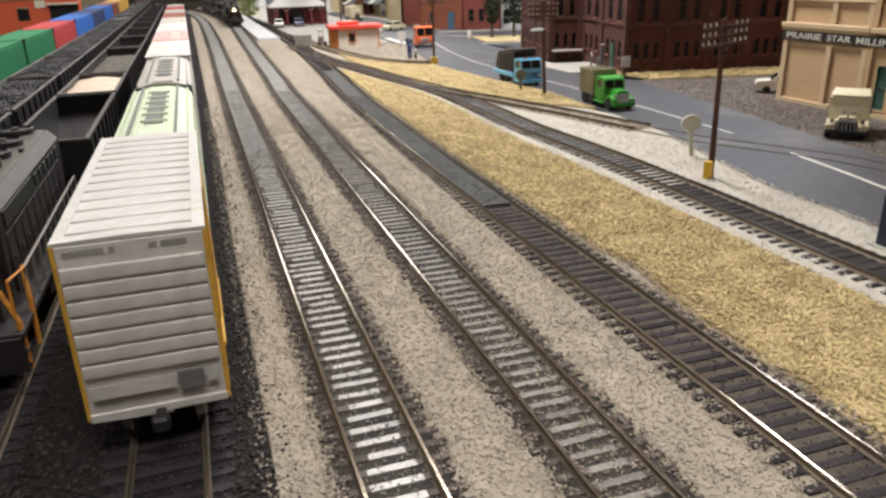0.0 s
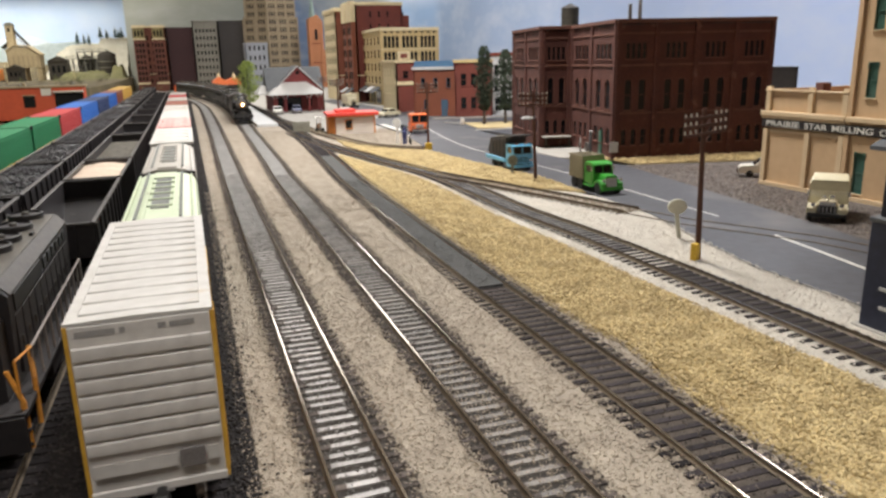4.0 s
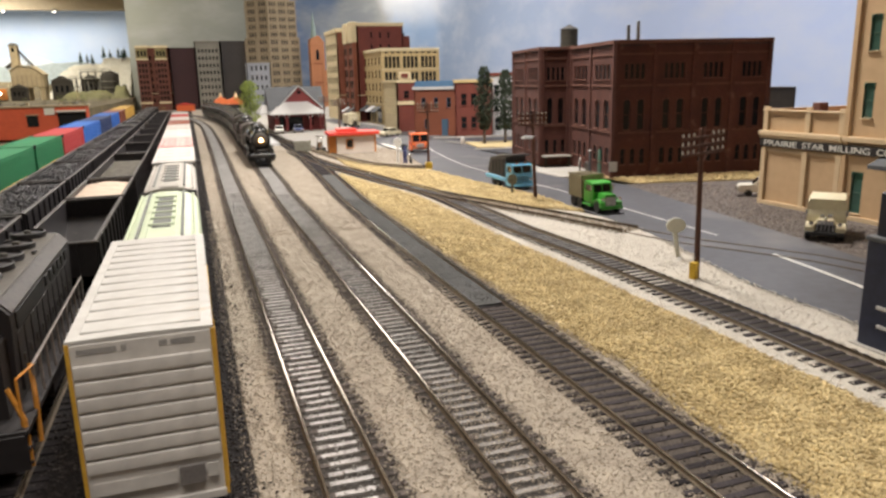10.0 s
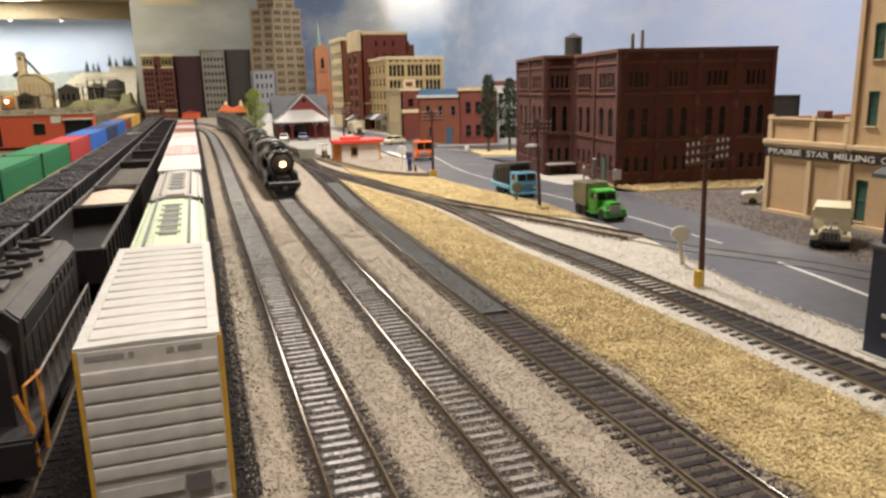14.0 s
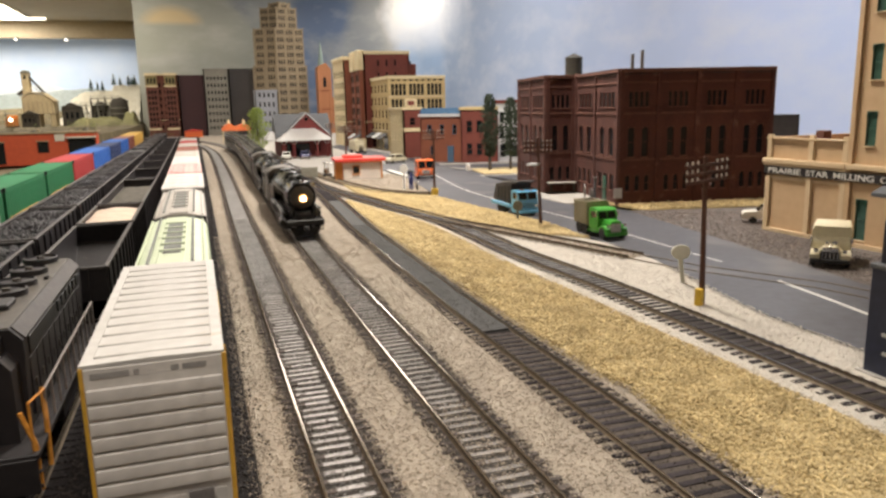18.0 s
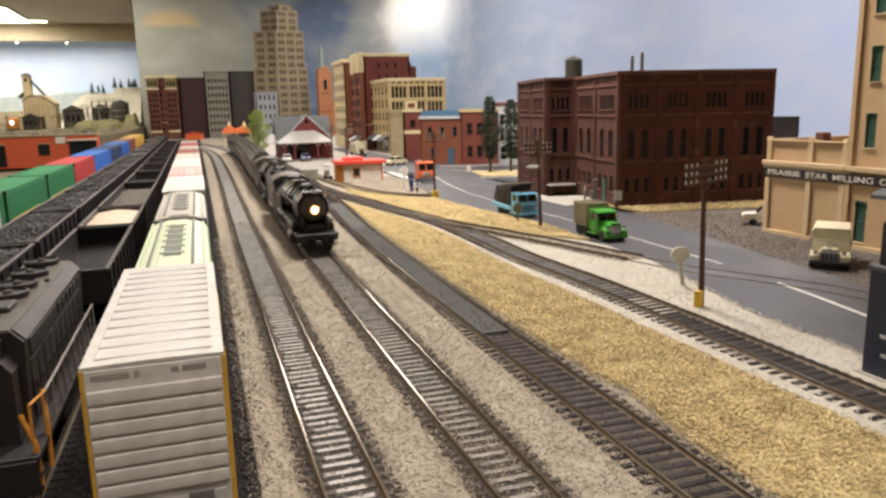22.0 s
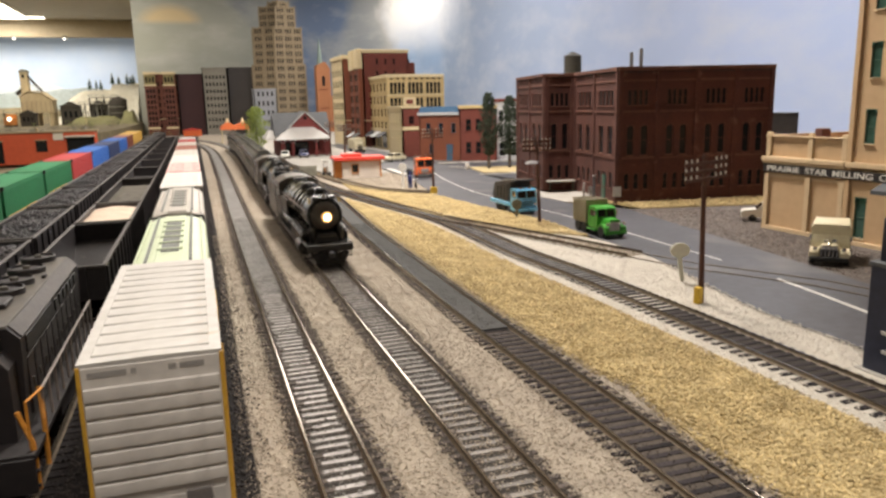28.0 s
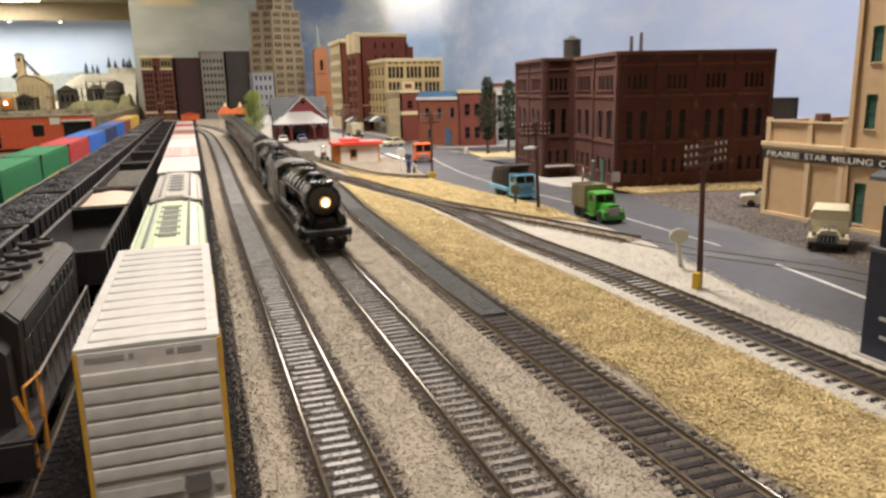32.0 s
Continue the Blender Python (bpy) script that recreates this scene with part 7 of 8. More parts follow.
def wheel_pair(r, w):
    return Mesh().lathe([(-w, r * 0.6), (-w, r * 0.94), (-w * 0.7, r), (w * 0.7, r), (w, r * 0.94), (w, r * 0.6)], "x", n=18)


HUB = {}


def road_wheel(v, x, y, r, w=1.5):
    key = (r, w)
    if key not in HUB:
        HUB[key] = (wheel_pair(r, w).data("tyre", TYRE, True), Mesh().lathe([(-w * 0.9, 0.4), (-w * 0.9, r * 0.58), (w * 0.9, r * 0.58), (w * 0.9, 0.4)], "x", n=14).data("rim", STEEL, True))
    t = part("wheel", HUB[key][0], None, v, at=(x, y, r))
    part("rim", HUB[key][1], None, t)


def truck(name, x, y, turn, paint, label, body, L=85, nose=20, w=13.5, cabh=29, hood_z=19.0, roof_z=None):
    """A lorry that looks along -y from y = 0."""
    v = thing(name, x, y, -2.4, turn, label, "truck", "trucks on the street")
    part("chassis", Mesh().box(-6, 2, 5, 6, L, 8, 0.3), FRAME, v)
    hz = hood_z
    if nose:
        n0 = 0.55 * w
        hood = part("hood", Mesh().prism([(-n0, 7), (n0, 7), (n0, hz - 2.6), (n0 * 0.72, hz), (-n0 * 0.72, hz), (-n0, hz - 2.6)], 0, nose + 1), paint, v, "", True)
        part("grille", Mesh().box(-n0 * 0.86, -0.8, 6.5, n0 * 0.86, 0.4, hz - 2.2, 0.4), FRAME if body == "box" else GRILLE, hood)
        for i in range(5):
            gx = n0 * 0.7 * (i - 2) / 2
            part("grille_bar", Mesh().box(gx - 0.35, -1.2, 7, gx + 0.35, -0.6, hz - 2.8), CHROME, hood)
        for s in (-1, 1):
            part("fender", Mesh().prism([(-1.6, 5), (-1.2, 9.2), (1.6, 11.4), (7, 11.8), (11, 10), (12.6, 6), (11, 6), (9, 8), (4, 8.4), (1, 6), (0.4, 5)], s * n0, s * (w - 0.2), "x"), paint, v, "", True)
            part("headlight", Mesh().lathe([(-2.4, 0.4), (-2.2, 1.5), (-0.6, 1.6), (0.8, 0.6)], "y", (s * (n0 + 1.9), 0, 12.2), 12), CHROME, v, "", True)
    else:
        hz = 17.0
    wide = w - 1 if nose else w
    cab = part("cab", Mesh().prism([(nose + 1, 7), (nose, hz - 1), (nose + 2.2, cabh - 1.4), (nose + 4, cabh), (nose + 15, cabh), (nose + 16.4, cabh - 1.4), (nose + 16.4, 7)], -wide, wide, "x"), paint, v, "", True)
    if body != "box":
        lean = 2.2 / (cabh - hz)
        for sx in (-1, 1):
            g0, g1 = sx * 0.7, sx * (wide - 1.5)
            za, zb = hz + 0.6, cabh - 2.4
            ya, yb = nose + lean * (za - hz + 1), nose + lean * (zb - hz + 1)
            pane = Mesh().add([(g0, ya - 0.35, za), (g1, ya - 0.35, za), (g1, yb - 0.35, zb), (g0, yb - 0.35, zb), (g0, ya + 0.5, za), (g1, ya + 0.5, za), (g1, yb + 0.5, zb), (g0, yb + 0.5, zb)], [(0, 1, 2, 3), (4, 7, 6, 5), (0, 4, 5, 1), (1, 5, 6, 2), (2, 6, 7, 3), (3, 7, 4, 0)])
            part("windscreen", pane, DARKGLASS, cab)
        part("sun_visor", Mesh().box(-wide + 1, nose + 0.6, cabh - 2.2, wide - 1, nose + 3, cabh - 1.2, 0.2), paint, cab)
    if not nose:
        part("grille", Mesh().box(-6.4, -0.7, 8.2, 6.4, 3, 14.6, 0.4), GRILLE if body == "tractor" else paint, cab)
        for i in range(4):
            part("grille_bar", Mesh().box(-6, -1.0, 9 + 1.5 * i, 6, -0.5, 9.6 + 1.5 * i), CHROME if body == "tractor" else FRAME, cab)
        for s in (-1, 1):
            part("headlight", Mesh().lathe([(-1.0, 0.4), (-0.9, 1.5), (0.4, 1.8), (3, 1.8)], "y", (s * (w - 2.6), 0, 10.6), 12), CHROME, cab, "", True)
            part("marker", Mesh().box(s * 4, 3, cabh, s * 6, 5, cabh + 1.2, 0.2), CAB["orange"], cab)
            part("fender", Mesh().prism([(1, 4), (1, 8), (3, 11.6), (8, 13), (13, 11.6), (15, 8), (15, 4)], s * (w - 0.6), s * (w + 0.7), "x"), paint, v, "", True)
    for s in (-1, 1):
        part("side_window", Mesh().box(s * (wide - 0.4), nose + 4, hz + 1, s * (wide + 0.25), nose + 12.5, cabh - 2.6), DARKGLASS, cab)
        part("door_line", Mesh().box(s * (wide - 0.2), nose + 3, 8, s * (wide + 0.18), nose + 3.5, hz), FRAME, cab)
        part("mirror", Mesh().box(s * (wide + 0.4), nose + 1, hz + 2, s * (wide + 2), nose + 2, hz + 6, 0.2), CHROME, cab)
        part("running_board", Mesh().box(s * (w - 2.6), nose + 1, 4.6, s * (w + 0.6), nose + 16, 5.8, 0.2), paint, v)
    part("bumper", Mesh().box(-w + 0.3, -3.2, 3.6, w - 0.3, -1.8, 6.6, 0.4), CHROME if body == "tractor" else FRAME if body == "box" else paint, v)
    b0 = nose + 18
    if body == "stake":
        bed = part("bed", Mesh().box(-w, b0, 9, w, L + 6, 11, 0.2), BEDWOOD, v)
        for s in (-1, 1):
            for k in range(5):
                part("side_board", Mesh().box(s * w, b0, 11.4 + 3.5 * k, s * (w - 0.8), L + 6, 14.4 + 3.5 * k, 0.1), BEDWOOD, bed)
            for k in range(6):
                yk = b0 + 1 + (L + 4 - b0) * k / 5
                part("stake", Mesh().box(s * w, yk - 0.6, 9, s * (w + 0.7), yk + 0.6, 29.4), BEDWOOD, bed)
        part("front_board", Mesh().box(-w, b0, 11, w, b0 + 1, 30, 0.2), BEDWOOD, bed)
        part("tail_board", Mesh().box(-w, L + 5, 11, w, L + 6, 28, 0.2), BEDWOOD, bed)
        for k in range(3):
            part("cross_slat", Mesh().box(-w, b0 + 8 + 9 * k, 28.2, w, b0 + 9.4 + 9 * k, 29.2), BEDWOOD, bed)
    elif body == "dump":
        bed = part("bed", Mesh().prism([(b0 + 1, 12), (b0 - 1, 33), (b0 - 13, 35), (b0 - 13, 36.4), (b0, 35.6), (L + 6, 30), (L + 13, 16), (L + 10, 12)], -w, w, "x"), DARKSIDE, v, "black dump body with a cab guard")
        for s in (-1, 1):
            part("bed_flank", Mesh().box(s * w, b0 - 1, 7.6, s * (w + 1.6), L + 16, 11.5, 0.3), paint, bed)
            for k in range(4):
                part("bed_rib", Mesh().box(s * w, b0 + 3 + 9 * k, 12.4, s * (w + 0.9), b0 + 4.6 + 9 * k, 31 - 1.4 * k, 0.2), FRAME, bed)
            part("hoist_arm", Mesh().tube((s * 7, b0 - 2, 9), (s * 7, b0 + 12, 34), 0.9, n=6), DUSTY, bed)
        part("load", lumps(-w + 1, w - 1, b0, L + 6, 30, 4, 91, 2.0, 1.4), GREYLOAD, bed, "rough grey load", smooth="all")
    elif body == "box":
        top_z = roof_z or cabh + 6.4
        bed = part("van_body", Mesh().prism([(-w, 9), (w, 9), (w, top_z - 2.4), (w - 2.4, top_z), (-w + 2.4, top_z), (-w, top_z - 2.4)], nose + 3, L + 6), paint, v, "cream canvas-topped body", True)
        part("roof_edge", Mesh().box(-w + 1, nose + 2.2, top_z - 0.8, w - 1, L + 6.4, top_z + 0.4, 0.4), paint, bed)
        # made-up chrome pair, added to give the bright glint over the hood
        part("glint_horn", Mesh().lathe([(-2.6, 2.0), (-1.8, 1.2), (0, 0.6), (2.4, 0.5)], "y", (2.4, nose - 1, hz + 2.2), 12).lathe([(-2.6, 1.7), (-1.8, 1.0), (2.4, 0.4)], "y", (-2.4, nose - 1, hz + 2.0), 12), CHROME, v, "chrome horns added for a bright glint", True)
        part("radiator_cap", Mesh().lathe([(0, 0.8), (1.6, 1.0), (2.2, 0.3)], "z", (0, 2, hz), 10), CHROME, v, "", True)
        part("radiator_shell", Mesh().box(-5.2, -0.2, hz - 3.4, 5.2, 1.6, hz + 0.6, 0.4), CHROME, v, "polished radiator shell")
    elif body == "tractor":
        part("fifth_wheel", Mesh().box(-5, b0 + 6, 8, 5, b0 + 16, 10, 0.4), FRAME, v)
        for s in (-1, 1):
            part("fuel_tank", Mesh().tube((s * 10, b0 + 2, 6), (s * 10, b0 + 14, 6), 3, n=12), CHROME, v)
            part("exhaust", Mesh().tube((s * 9, b0 + 1, 8), (s * 9, b0 + 1, 36), 0.8, n=8), CHROME, v)
    for s in (-1, 1):
        road_wheel(v, s * (w - 1.7), 5.5 if nose else 8, 5.2)
        for yv in ((L - 14, L - 2.5) if body in ("stake", "dump", "tractor") else (L - 10,)):
            road_wheel(v, s * (w - 2.0), yv, 5.2, 2.2)
    return v


GRILLE = material("grille_alloy", (0.50, 0.48, 0.46), (0.38, 0.36, 0.34), 300, 0.4, metal=0.3, bump=0.02)
truck("stake_truck", 331, 529, -2, CAB["green"], "bright green stake truck with a weathered wooden bed", "stake", 50, 14, 10.4, 25, 16.0)
truck("dump_truck", 322, 684, 1, CAB["blue"], "light blue dump truck with a black body", "dump", 50, 0, 11.4, 27)
truck("tractor_truck", 346, 1118, 0, CAB["orange"], "orange cab-over truck with a chrome grille", "tractor", 60, 0, 13.8, 31)
truck("van_truck", 405, 377, -48, CAB["cream"], "cream delivery truck with a chrome front", "box", 42, 12, 12.4, 20, 13.5, 26.4)
truck("far_truck", 395, 1830, 4, CAB["cream"], "cream truck parked near the depot street", "box", 66, 14, 12.5, 27, 18.0)


def auto(x, y, turn, paint, label, L=52, w=10.2):
    v = thing("parked_automobile", x, y, -2.4, turn, label, "car", "parked automobiles")
    part("body", Mesh().prism([(0, 4), (0, 8.6), (2, 10.4), (14, 11.4), (L - 10, 11.4), (L - 1, 10.4), (L, 8), (L, 4)], -w, w, "x"), paint, v, "", True)
    top = part("roof", Mesh().prism([(13, 11), (18.5, 17), (20, 17.4), (L - 16, 17.4), (L - 14, 16.8), (L - 8, 11)], -w + 1.4, w - 1.4, "x"), paint, v, "", True)
    part("windscreen", Mesh().prism([(13.6, 11.6), (18.2, 16.6), (17.4, 16.7), (12.7, 11.6)], -w + 2.2, w - 2.2, "x"), DARKGLASS, top)
    for s in (-1, 1):
        part("side_window", Mesh().prism([(17, 11.8), (20, 16.2), (L - 17, 16.2), (L - 12, 11.8)], s * (w - 1.5), s * (w - 1.1), "x"), DARKGLASS, top)
        for yv in (9.5, L - 10.5):
            road_wheel(v, s * (w - 1.2), yv, 3.4, 1.2)
        part("headlight", Mesh().tube((s * 7, -0.4, 7.4), (s * 7, 1, 7.4), 1.2, n=10), CHROME, v)
    part("bumper", Mesh().box(-w, -1.2, 3.6, w, 0.4, 5.4, 0.3), CHROME, v)
    part("bumper", Mesh().box(-w, L - 0.4, 3.6, w, L + 1.2, 5.4, 0.3), CHROME, v)
    return v


auto(489, 560, -128, CAB["white"], "white 1950s saloon parked on dark gravel", 40, 8.4)
auto(192, 1712, -6, CAB["white"], "white saloon parked before the depot")
auto(238, 1722, -4, CAB["navy"], "dark blue saloon parked before the depot")
auto(330, 1560, 20, CAB["white"], "pale saloon parked beside the street")
auto(372, 1480, -60, CAB["cream"], "tan saloon on the downtown street")

# motorcycle with a plain figurine
moto = thing("motorcycle", 290, 985, -2.4, -10, "small chrome motorcycle parked by the crossing sign", "motorcycle")
for yv in (-8, 8):
    part("wheel", wheel_pair(4.2, 0.8), TYRE, moto, at=(0, yv, 4.2))
part("frame", Mesh().tube((0, -8, 4.2), (0, -4, 10), 0.6, n=6).tube((0, -4, 10), (0, 6, 8), 0.8, n=6).tube((0, 6, 8), (0, 8, 4.2), 0.6, n=6), CHROME, moto)
part("engine", Mesh().box(-1.6, -3, 3.5, 1.6, 3, 8, 0.6), CHROME, moto)
part("handlebar", Mesh().tube((-4, -4, 12), (4, -4, 12), 0.4, n=6), CHROME, moto)
fig = Mesh().lathe([(6, 2.4), (10, 3.4), (17, 3.2), (19, 1.4)], "z", (0, 0, 0), 10).lathe([(18.5, 0.8), (20, 1.9), (22, 1.9), (23.4, 0.8)], "z", (0, 0, 0), 10).box(-2.8, -3, 0, -0.6, 1, 7, 0.5).box(0.6, -3, 0, 2.8, 1, 7, 0.5)
fo = solid("figurine", fig, CAB["navy"], "small dark blue toy figurine beside the motorcycle", "figurine", smooth=True)
fo.matrix_basis = pose(283 * MM, 988 * MM, -2.4 * MM)

# dark cabinet beside the branch track
CABBLUE = material("cabin_blue", (0.028, 0.036, 0.075), (0.018, 0.024, 0.05), 120, 0.5, bump=0.06)
CABNAVY = material("cabin_navy", (0.014, 0.015, 0.032), (0.009, 0.01, 0.022), 120, 0.5, bump=0.06)
cabn = thing("trackside_cabin", 284, 178, -3, 0, "tall dark navy cabin beside the branch track", "cabin")
part("body", Mesh().box(-21, -60, 0, 30, 46, 46, 0.6), CABBLUE, cabn)
part("upper_body", Mesh().box(-19, -60, 47.6, 30, 44, 66, 0.6), CABNAVY, cabn)
part("ledge", Mesh().box(-21.6, -60, 45.6, 30, 46.6, 47.8, 0.4), SLATE, cabn, "grey ledge")
part("lettering", Mesh().box(-21.5, 30, 18, -21, 38, 19.4).box(-21.5, 28, 10, -21, 37, 11.4), PALEWALL, cabn, "small white lettering bars")
part("base", Mesh().box(-23, -60, -2, 30, 48, 1, 0.3), CONCRETE, cabn)

# trees and bushes
LEAFDARK = material("tree_dark", (0.036, 0.052, 0.026), (0.02, 0.03, 0.016), 300, 0.9, bump=0.3)
LEAFDRY = material("leaf_dry", (0.19, 0.15, 0.07), (0.12, 0.10, 0.05), 300, 0.9, bump=0.3)
LEAFLIGHT = material("tree_light", (0.34, 0.40, 0.10), (0.20, 0.27, 0.06), 300, 0.9, bump=0.3)
BARK = material("bark", (0.09, 0.07, 0.05), (0.06, 0.045, 0.035), 300, 0.9)


def leafy(x, y, h, r, label, mat, seed, trunk=0.25, clumps=420):
    t = thing("tree", x, y, -3, 0, label, "tree", "street trees")
    rng = random.Random(seed)
    tr = Mesh().tube((0, 0, -2), (rng.uniform(-1, 1), 0, h * 0.75), h * 0.022, h * 0.008, 8)
    limbs = []
    for i in range(7):
        z = h * rng.uniform(trunk, 0.7)
        a = rng.uniform(0, 6.283)
        tip = (r * 0.6 * math.cos(a), r * 0.6 * math.sin(a), z + h * 0.14)
        tr.tube((0, 0, z), tip, h * 0.009, h * 0.003, 5)
        limbs.append(tip)
    part("trunk", tr, BARK, t)
    m = Mesh()
    for i in range(clumps):
        s = rng.random()
        z = h * (trunk + (1.0 - trunk) * s)
        rad = r * (math.sin(math.pi * (0.12 + 0.82 * s)) ** 0.7) * (0.8 + 0.4 * noise.noise((z * 0.06, seed, 0))) * math.sqrt(rng.random())
        a = rng.uniform(0, 6.283)
        c = Vector((rad * math.cos(a), rad * math.sin(a), z))
        k = rng.uniform(1.2, 2.6) * h / 110
        u = Vector((rng.uniform(-1, 1), rng.uniform(-1, 1), rng.uniform(-1, 1))).normalized()
        w = u.orthogonal().normalized()
        q = u.cross(w)
        m.add([tuple(c + k * u), tuple(c + k * w), tuple(c + k * q), tuple(c - 0.8 * k * (u + w + q))], [(0, 1, 2), (0, 2, 3), (0, 3, 1), (1, 3, 2)])
    part("crown", m, mat, t)
    return t


leafy(491, 1200, 134, 22, "slim dark green street tree", LEAFDARK, 3, 0.2, 1000)
leafy(531, 1200, 128, 24, "slim dark green street tree by the mill", LEAFDARK, 5, 0.2, 1000)
leafy(158, 2060, 122, 42, "bright yellow-green leafy tree behind the depot", LEAFLIGHT, 7, 0.12, 1500)
for i in range(16):
    r2 = random.Random(90 + i)
    leafy(-420 + 26 * i + r2.uniform(-9, 9), 3620 + r2.uniform(-40, 30), r2.uniform(24, 40), r2.uniform(14, 22), "olive bush in front of the far hotel", LEAFDARK if i % 3 else LEAFLIGHT, 100 + i, 0.1, 160)

# orange tents by the line
tent = thing("circus_tent", 100, 2560, -3, 0, "orange peaked canopy roof with pale finials", "tent")
tent.matrix_basis = pose(84 * MM, 2700 * MM, -3 * MM)
part("canopy", Mesh().prism([(0, 46), (100, 46), (96, 62), (76, 70), (50, 60), (26, 74), (4, 58)], 0, 70), TILE_RED, tent)
for x in (26, 78):
    part("finial", Mesh().lathe([(58, 9), (74, 6), (88, 1)], "z", (x, 35, 0), 8), CREAM, tent)
for x in (4, 50, 96):
    part("post", Mesh().tube((x, 2, 0), (x, 2, 48), 1.6, n=6), CREAM, tent)
far_red = thing("red_caboose_shed", -20, 3560, -3, 0, "small red shed at the foot of the dark block", "shed")
part("body", Mesh().box(-34, 0, 0, 46, 40, 26, 0.6), CAB["orange"], far_red)
part("roof", Mesh().prism([(-38, 26), (50, 26), (6, 36)], -3, 43), REDROOF, far_red)

# street markings, kerbs and lots
def stripe(pts, w, name="lane_line", label="white painted lane line"):
    m = Mesh()
    a, b = offset(pts, -w / 2), offset(pts, w / 2)
    n = len(pts)
    m.add([(x, y, z) for z in (-2.4, -2.05) for x, y in a + b], [(i, i + 1, n + i + 1, n + i) for i in range(n - 1)] + [(2 * n + i, 3 * n + i, 3 * n + i + 1, 2 * n + i + 1) for i in range(n - 1)])
    return solid(name, m, LINE, label, "road marking", "structure")


stripe(smooth_line([(384, 1190), (376, 1150), (356, 1018), (345, 890), (349, 800), (351, 709), (355, 640), (354, 535), (352.5, 421)], 30), 1.7)
stripe(smooth_line([(347, 361), (341, 320), (334, 280)], 30), 2.4)
stripe(smooth_line([(331, 200), (326, 100), (322, 0)], 30), 2.4)
for off_rail in (-8.7, 8.7):
    r = part("street_rail", rail_mesh(offset(smooth_line([(307, 462), (322, 415), (343, 378), (362, 342), (373, 300), (378, 200), (382, 60)]), off_rail), True), RAILSIDE, thing("street_track", 0, 0, -1.8, 0, "rusty rails sunk in the street", "track", kind="structure"))
slab("gravel_lot", [(372.3, -400), (900, -400), (900, 640), (640, 640), (470, 668), (435.3, 672), (416.3, 525), (399.3, 404), (388.3, 334)], -9, -2.9, LOT, "dark brown gravel lot before the mill office", "gravel")
slab("mill_pavement", [(402.3, 752), (440, 735), (462, 742), (470, 830), (424, 836), (430, 985), (440.3, 1000), (398.3, 860)], -9, -2.0, CONCRETE, "pale concrete pavement beside the brick mill", "pavement")
slab("plaza", [(445.3, 1130), (470, 1010), (640, 990), (640, 1329), (450.3, 1299)], -9, -2.3, ASPHALT, "grey paved square before the shops", "pavement")
slab("plaza_kerb", [(437, 1110), (520, 1100), (452, 1292), (446, 1292), (500, 1112), (440, 1118)], -2.3, -1.2, CONCRETE, "pale kerb round the square", "kerb")
slab("shop_pavement", [(452, 1370), (640, 1330.5), (640, 1352), (458, 1395)], -2.4, -1.0, CONCRETE, "pale pavement before the shops", "pavement")
slab("crosswalk", [(326, 1185), (340, 1185), (338, 1310), (328, 1310)], -2.4, -1.6, LINE, "worn white crossing stripe", "road marking")
slab("shed_pad", [(196, 1240), (206, 1150), (226, 1040), (246, 980), (284, 930), (299, 958), (324, 1150), (322, 1239.5)], -9, -2.75, BALLAST, "tan gravel pad around the red-roofed shed", "gravel")
slab("downtown_ground", [(441, 1440.5), (1080, 1420), (1080, 3300), (700, 3900), (-262, 3960), (-262, 3601), (176, 3601), (176, 2290.5), (440, 2300.5)], -9, -2.7, CONCRETE, "grey pavement under the downtown buildings", "pavement")

# clutter beside the shed
fence = thing("board_fence", 164, 1252, -3, -6, "weathered grey board screen beside the spur", "fence")
for i in range(7):
    part("board", Mesh().box(4 * i, 0, 0, 4 * i + 3.7, 1.2, 18.5 - 0.5 * (i % 3), 0.2), GREYTIMBER, fence)
part("rail", Mesh().box(0, 1.2, 4, 27.7, 2.2, 6, 0.2), GREYTIMBER, fence)
part("rail", Mesh().box(0, 1.2, 13, 27.7, 2.2, 15, 0.2), GREYTIMBER, fence)
pump = thing("track_machine", 208, 1256, -3, 8, "bright metal handcar machine standing by the shed", "machine")
part("frame", Mesh().box(-8, -4, 3, 8, 4, 5, 0.4), STEEL, pump)
for x in (-5.5, 5.5):
    part("wheel", Mesh().lathe([(-0.8, 1), (-0.8, 3), (0.8, 3), (0.8, 1)], "y", (x, -4.6, 3), 14), FRAME, pump)
    part("upright", Mesh().tube((x, 0, 5), (x * 0.4, 0, 24), 0.8, n=6), CHROME, pump)
part("engine", Mesh().box(-4, -3, 5, 4, 3, 14, 0.8), CHROME, pump)
part("beam", Mesh().tube((-8, 0, 25), (8, 0, 23), 0.7, n=6), CHROME, pump)

for i in range(60):
    r2 = random.Random(700 + i)
    bush = leafy(-860 + 15 * i + r2.uniform(-10, 10) if i < 40 else r2.uniform(-330, -262), 2250 + r2.uniform(0, 900) if i < 40 else 2050 + 75 * (i - 40), r2.uniform(14, 30), r2.uniform(12, 22), "low olive-brown scrub bush on the terrace", (LEAFDARK, LEAFDRY, LEAFLIGHT, LEAFDRY)[i % 4], 720 + i, 0.05, 150)
    bush.location.z = TERR * MM

# small things along the street
bol = thing("street_barrel", 458, 1222, -2.4, 0, "small pale pink barrel at the kerb", "barrel")
part("body", Mesh().lathe([(0, 3), (2, 3.8), (8, 3.8), (11, 3)], "z", n=14), STUCCO, bol, "", True)
part("lid", Mesh().lathe([(11, 3), (12.4, 2.4), (13, 0.5)], "z", n=14), PALEWALL, bol, "", True)
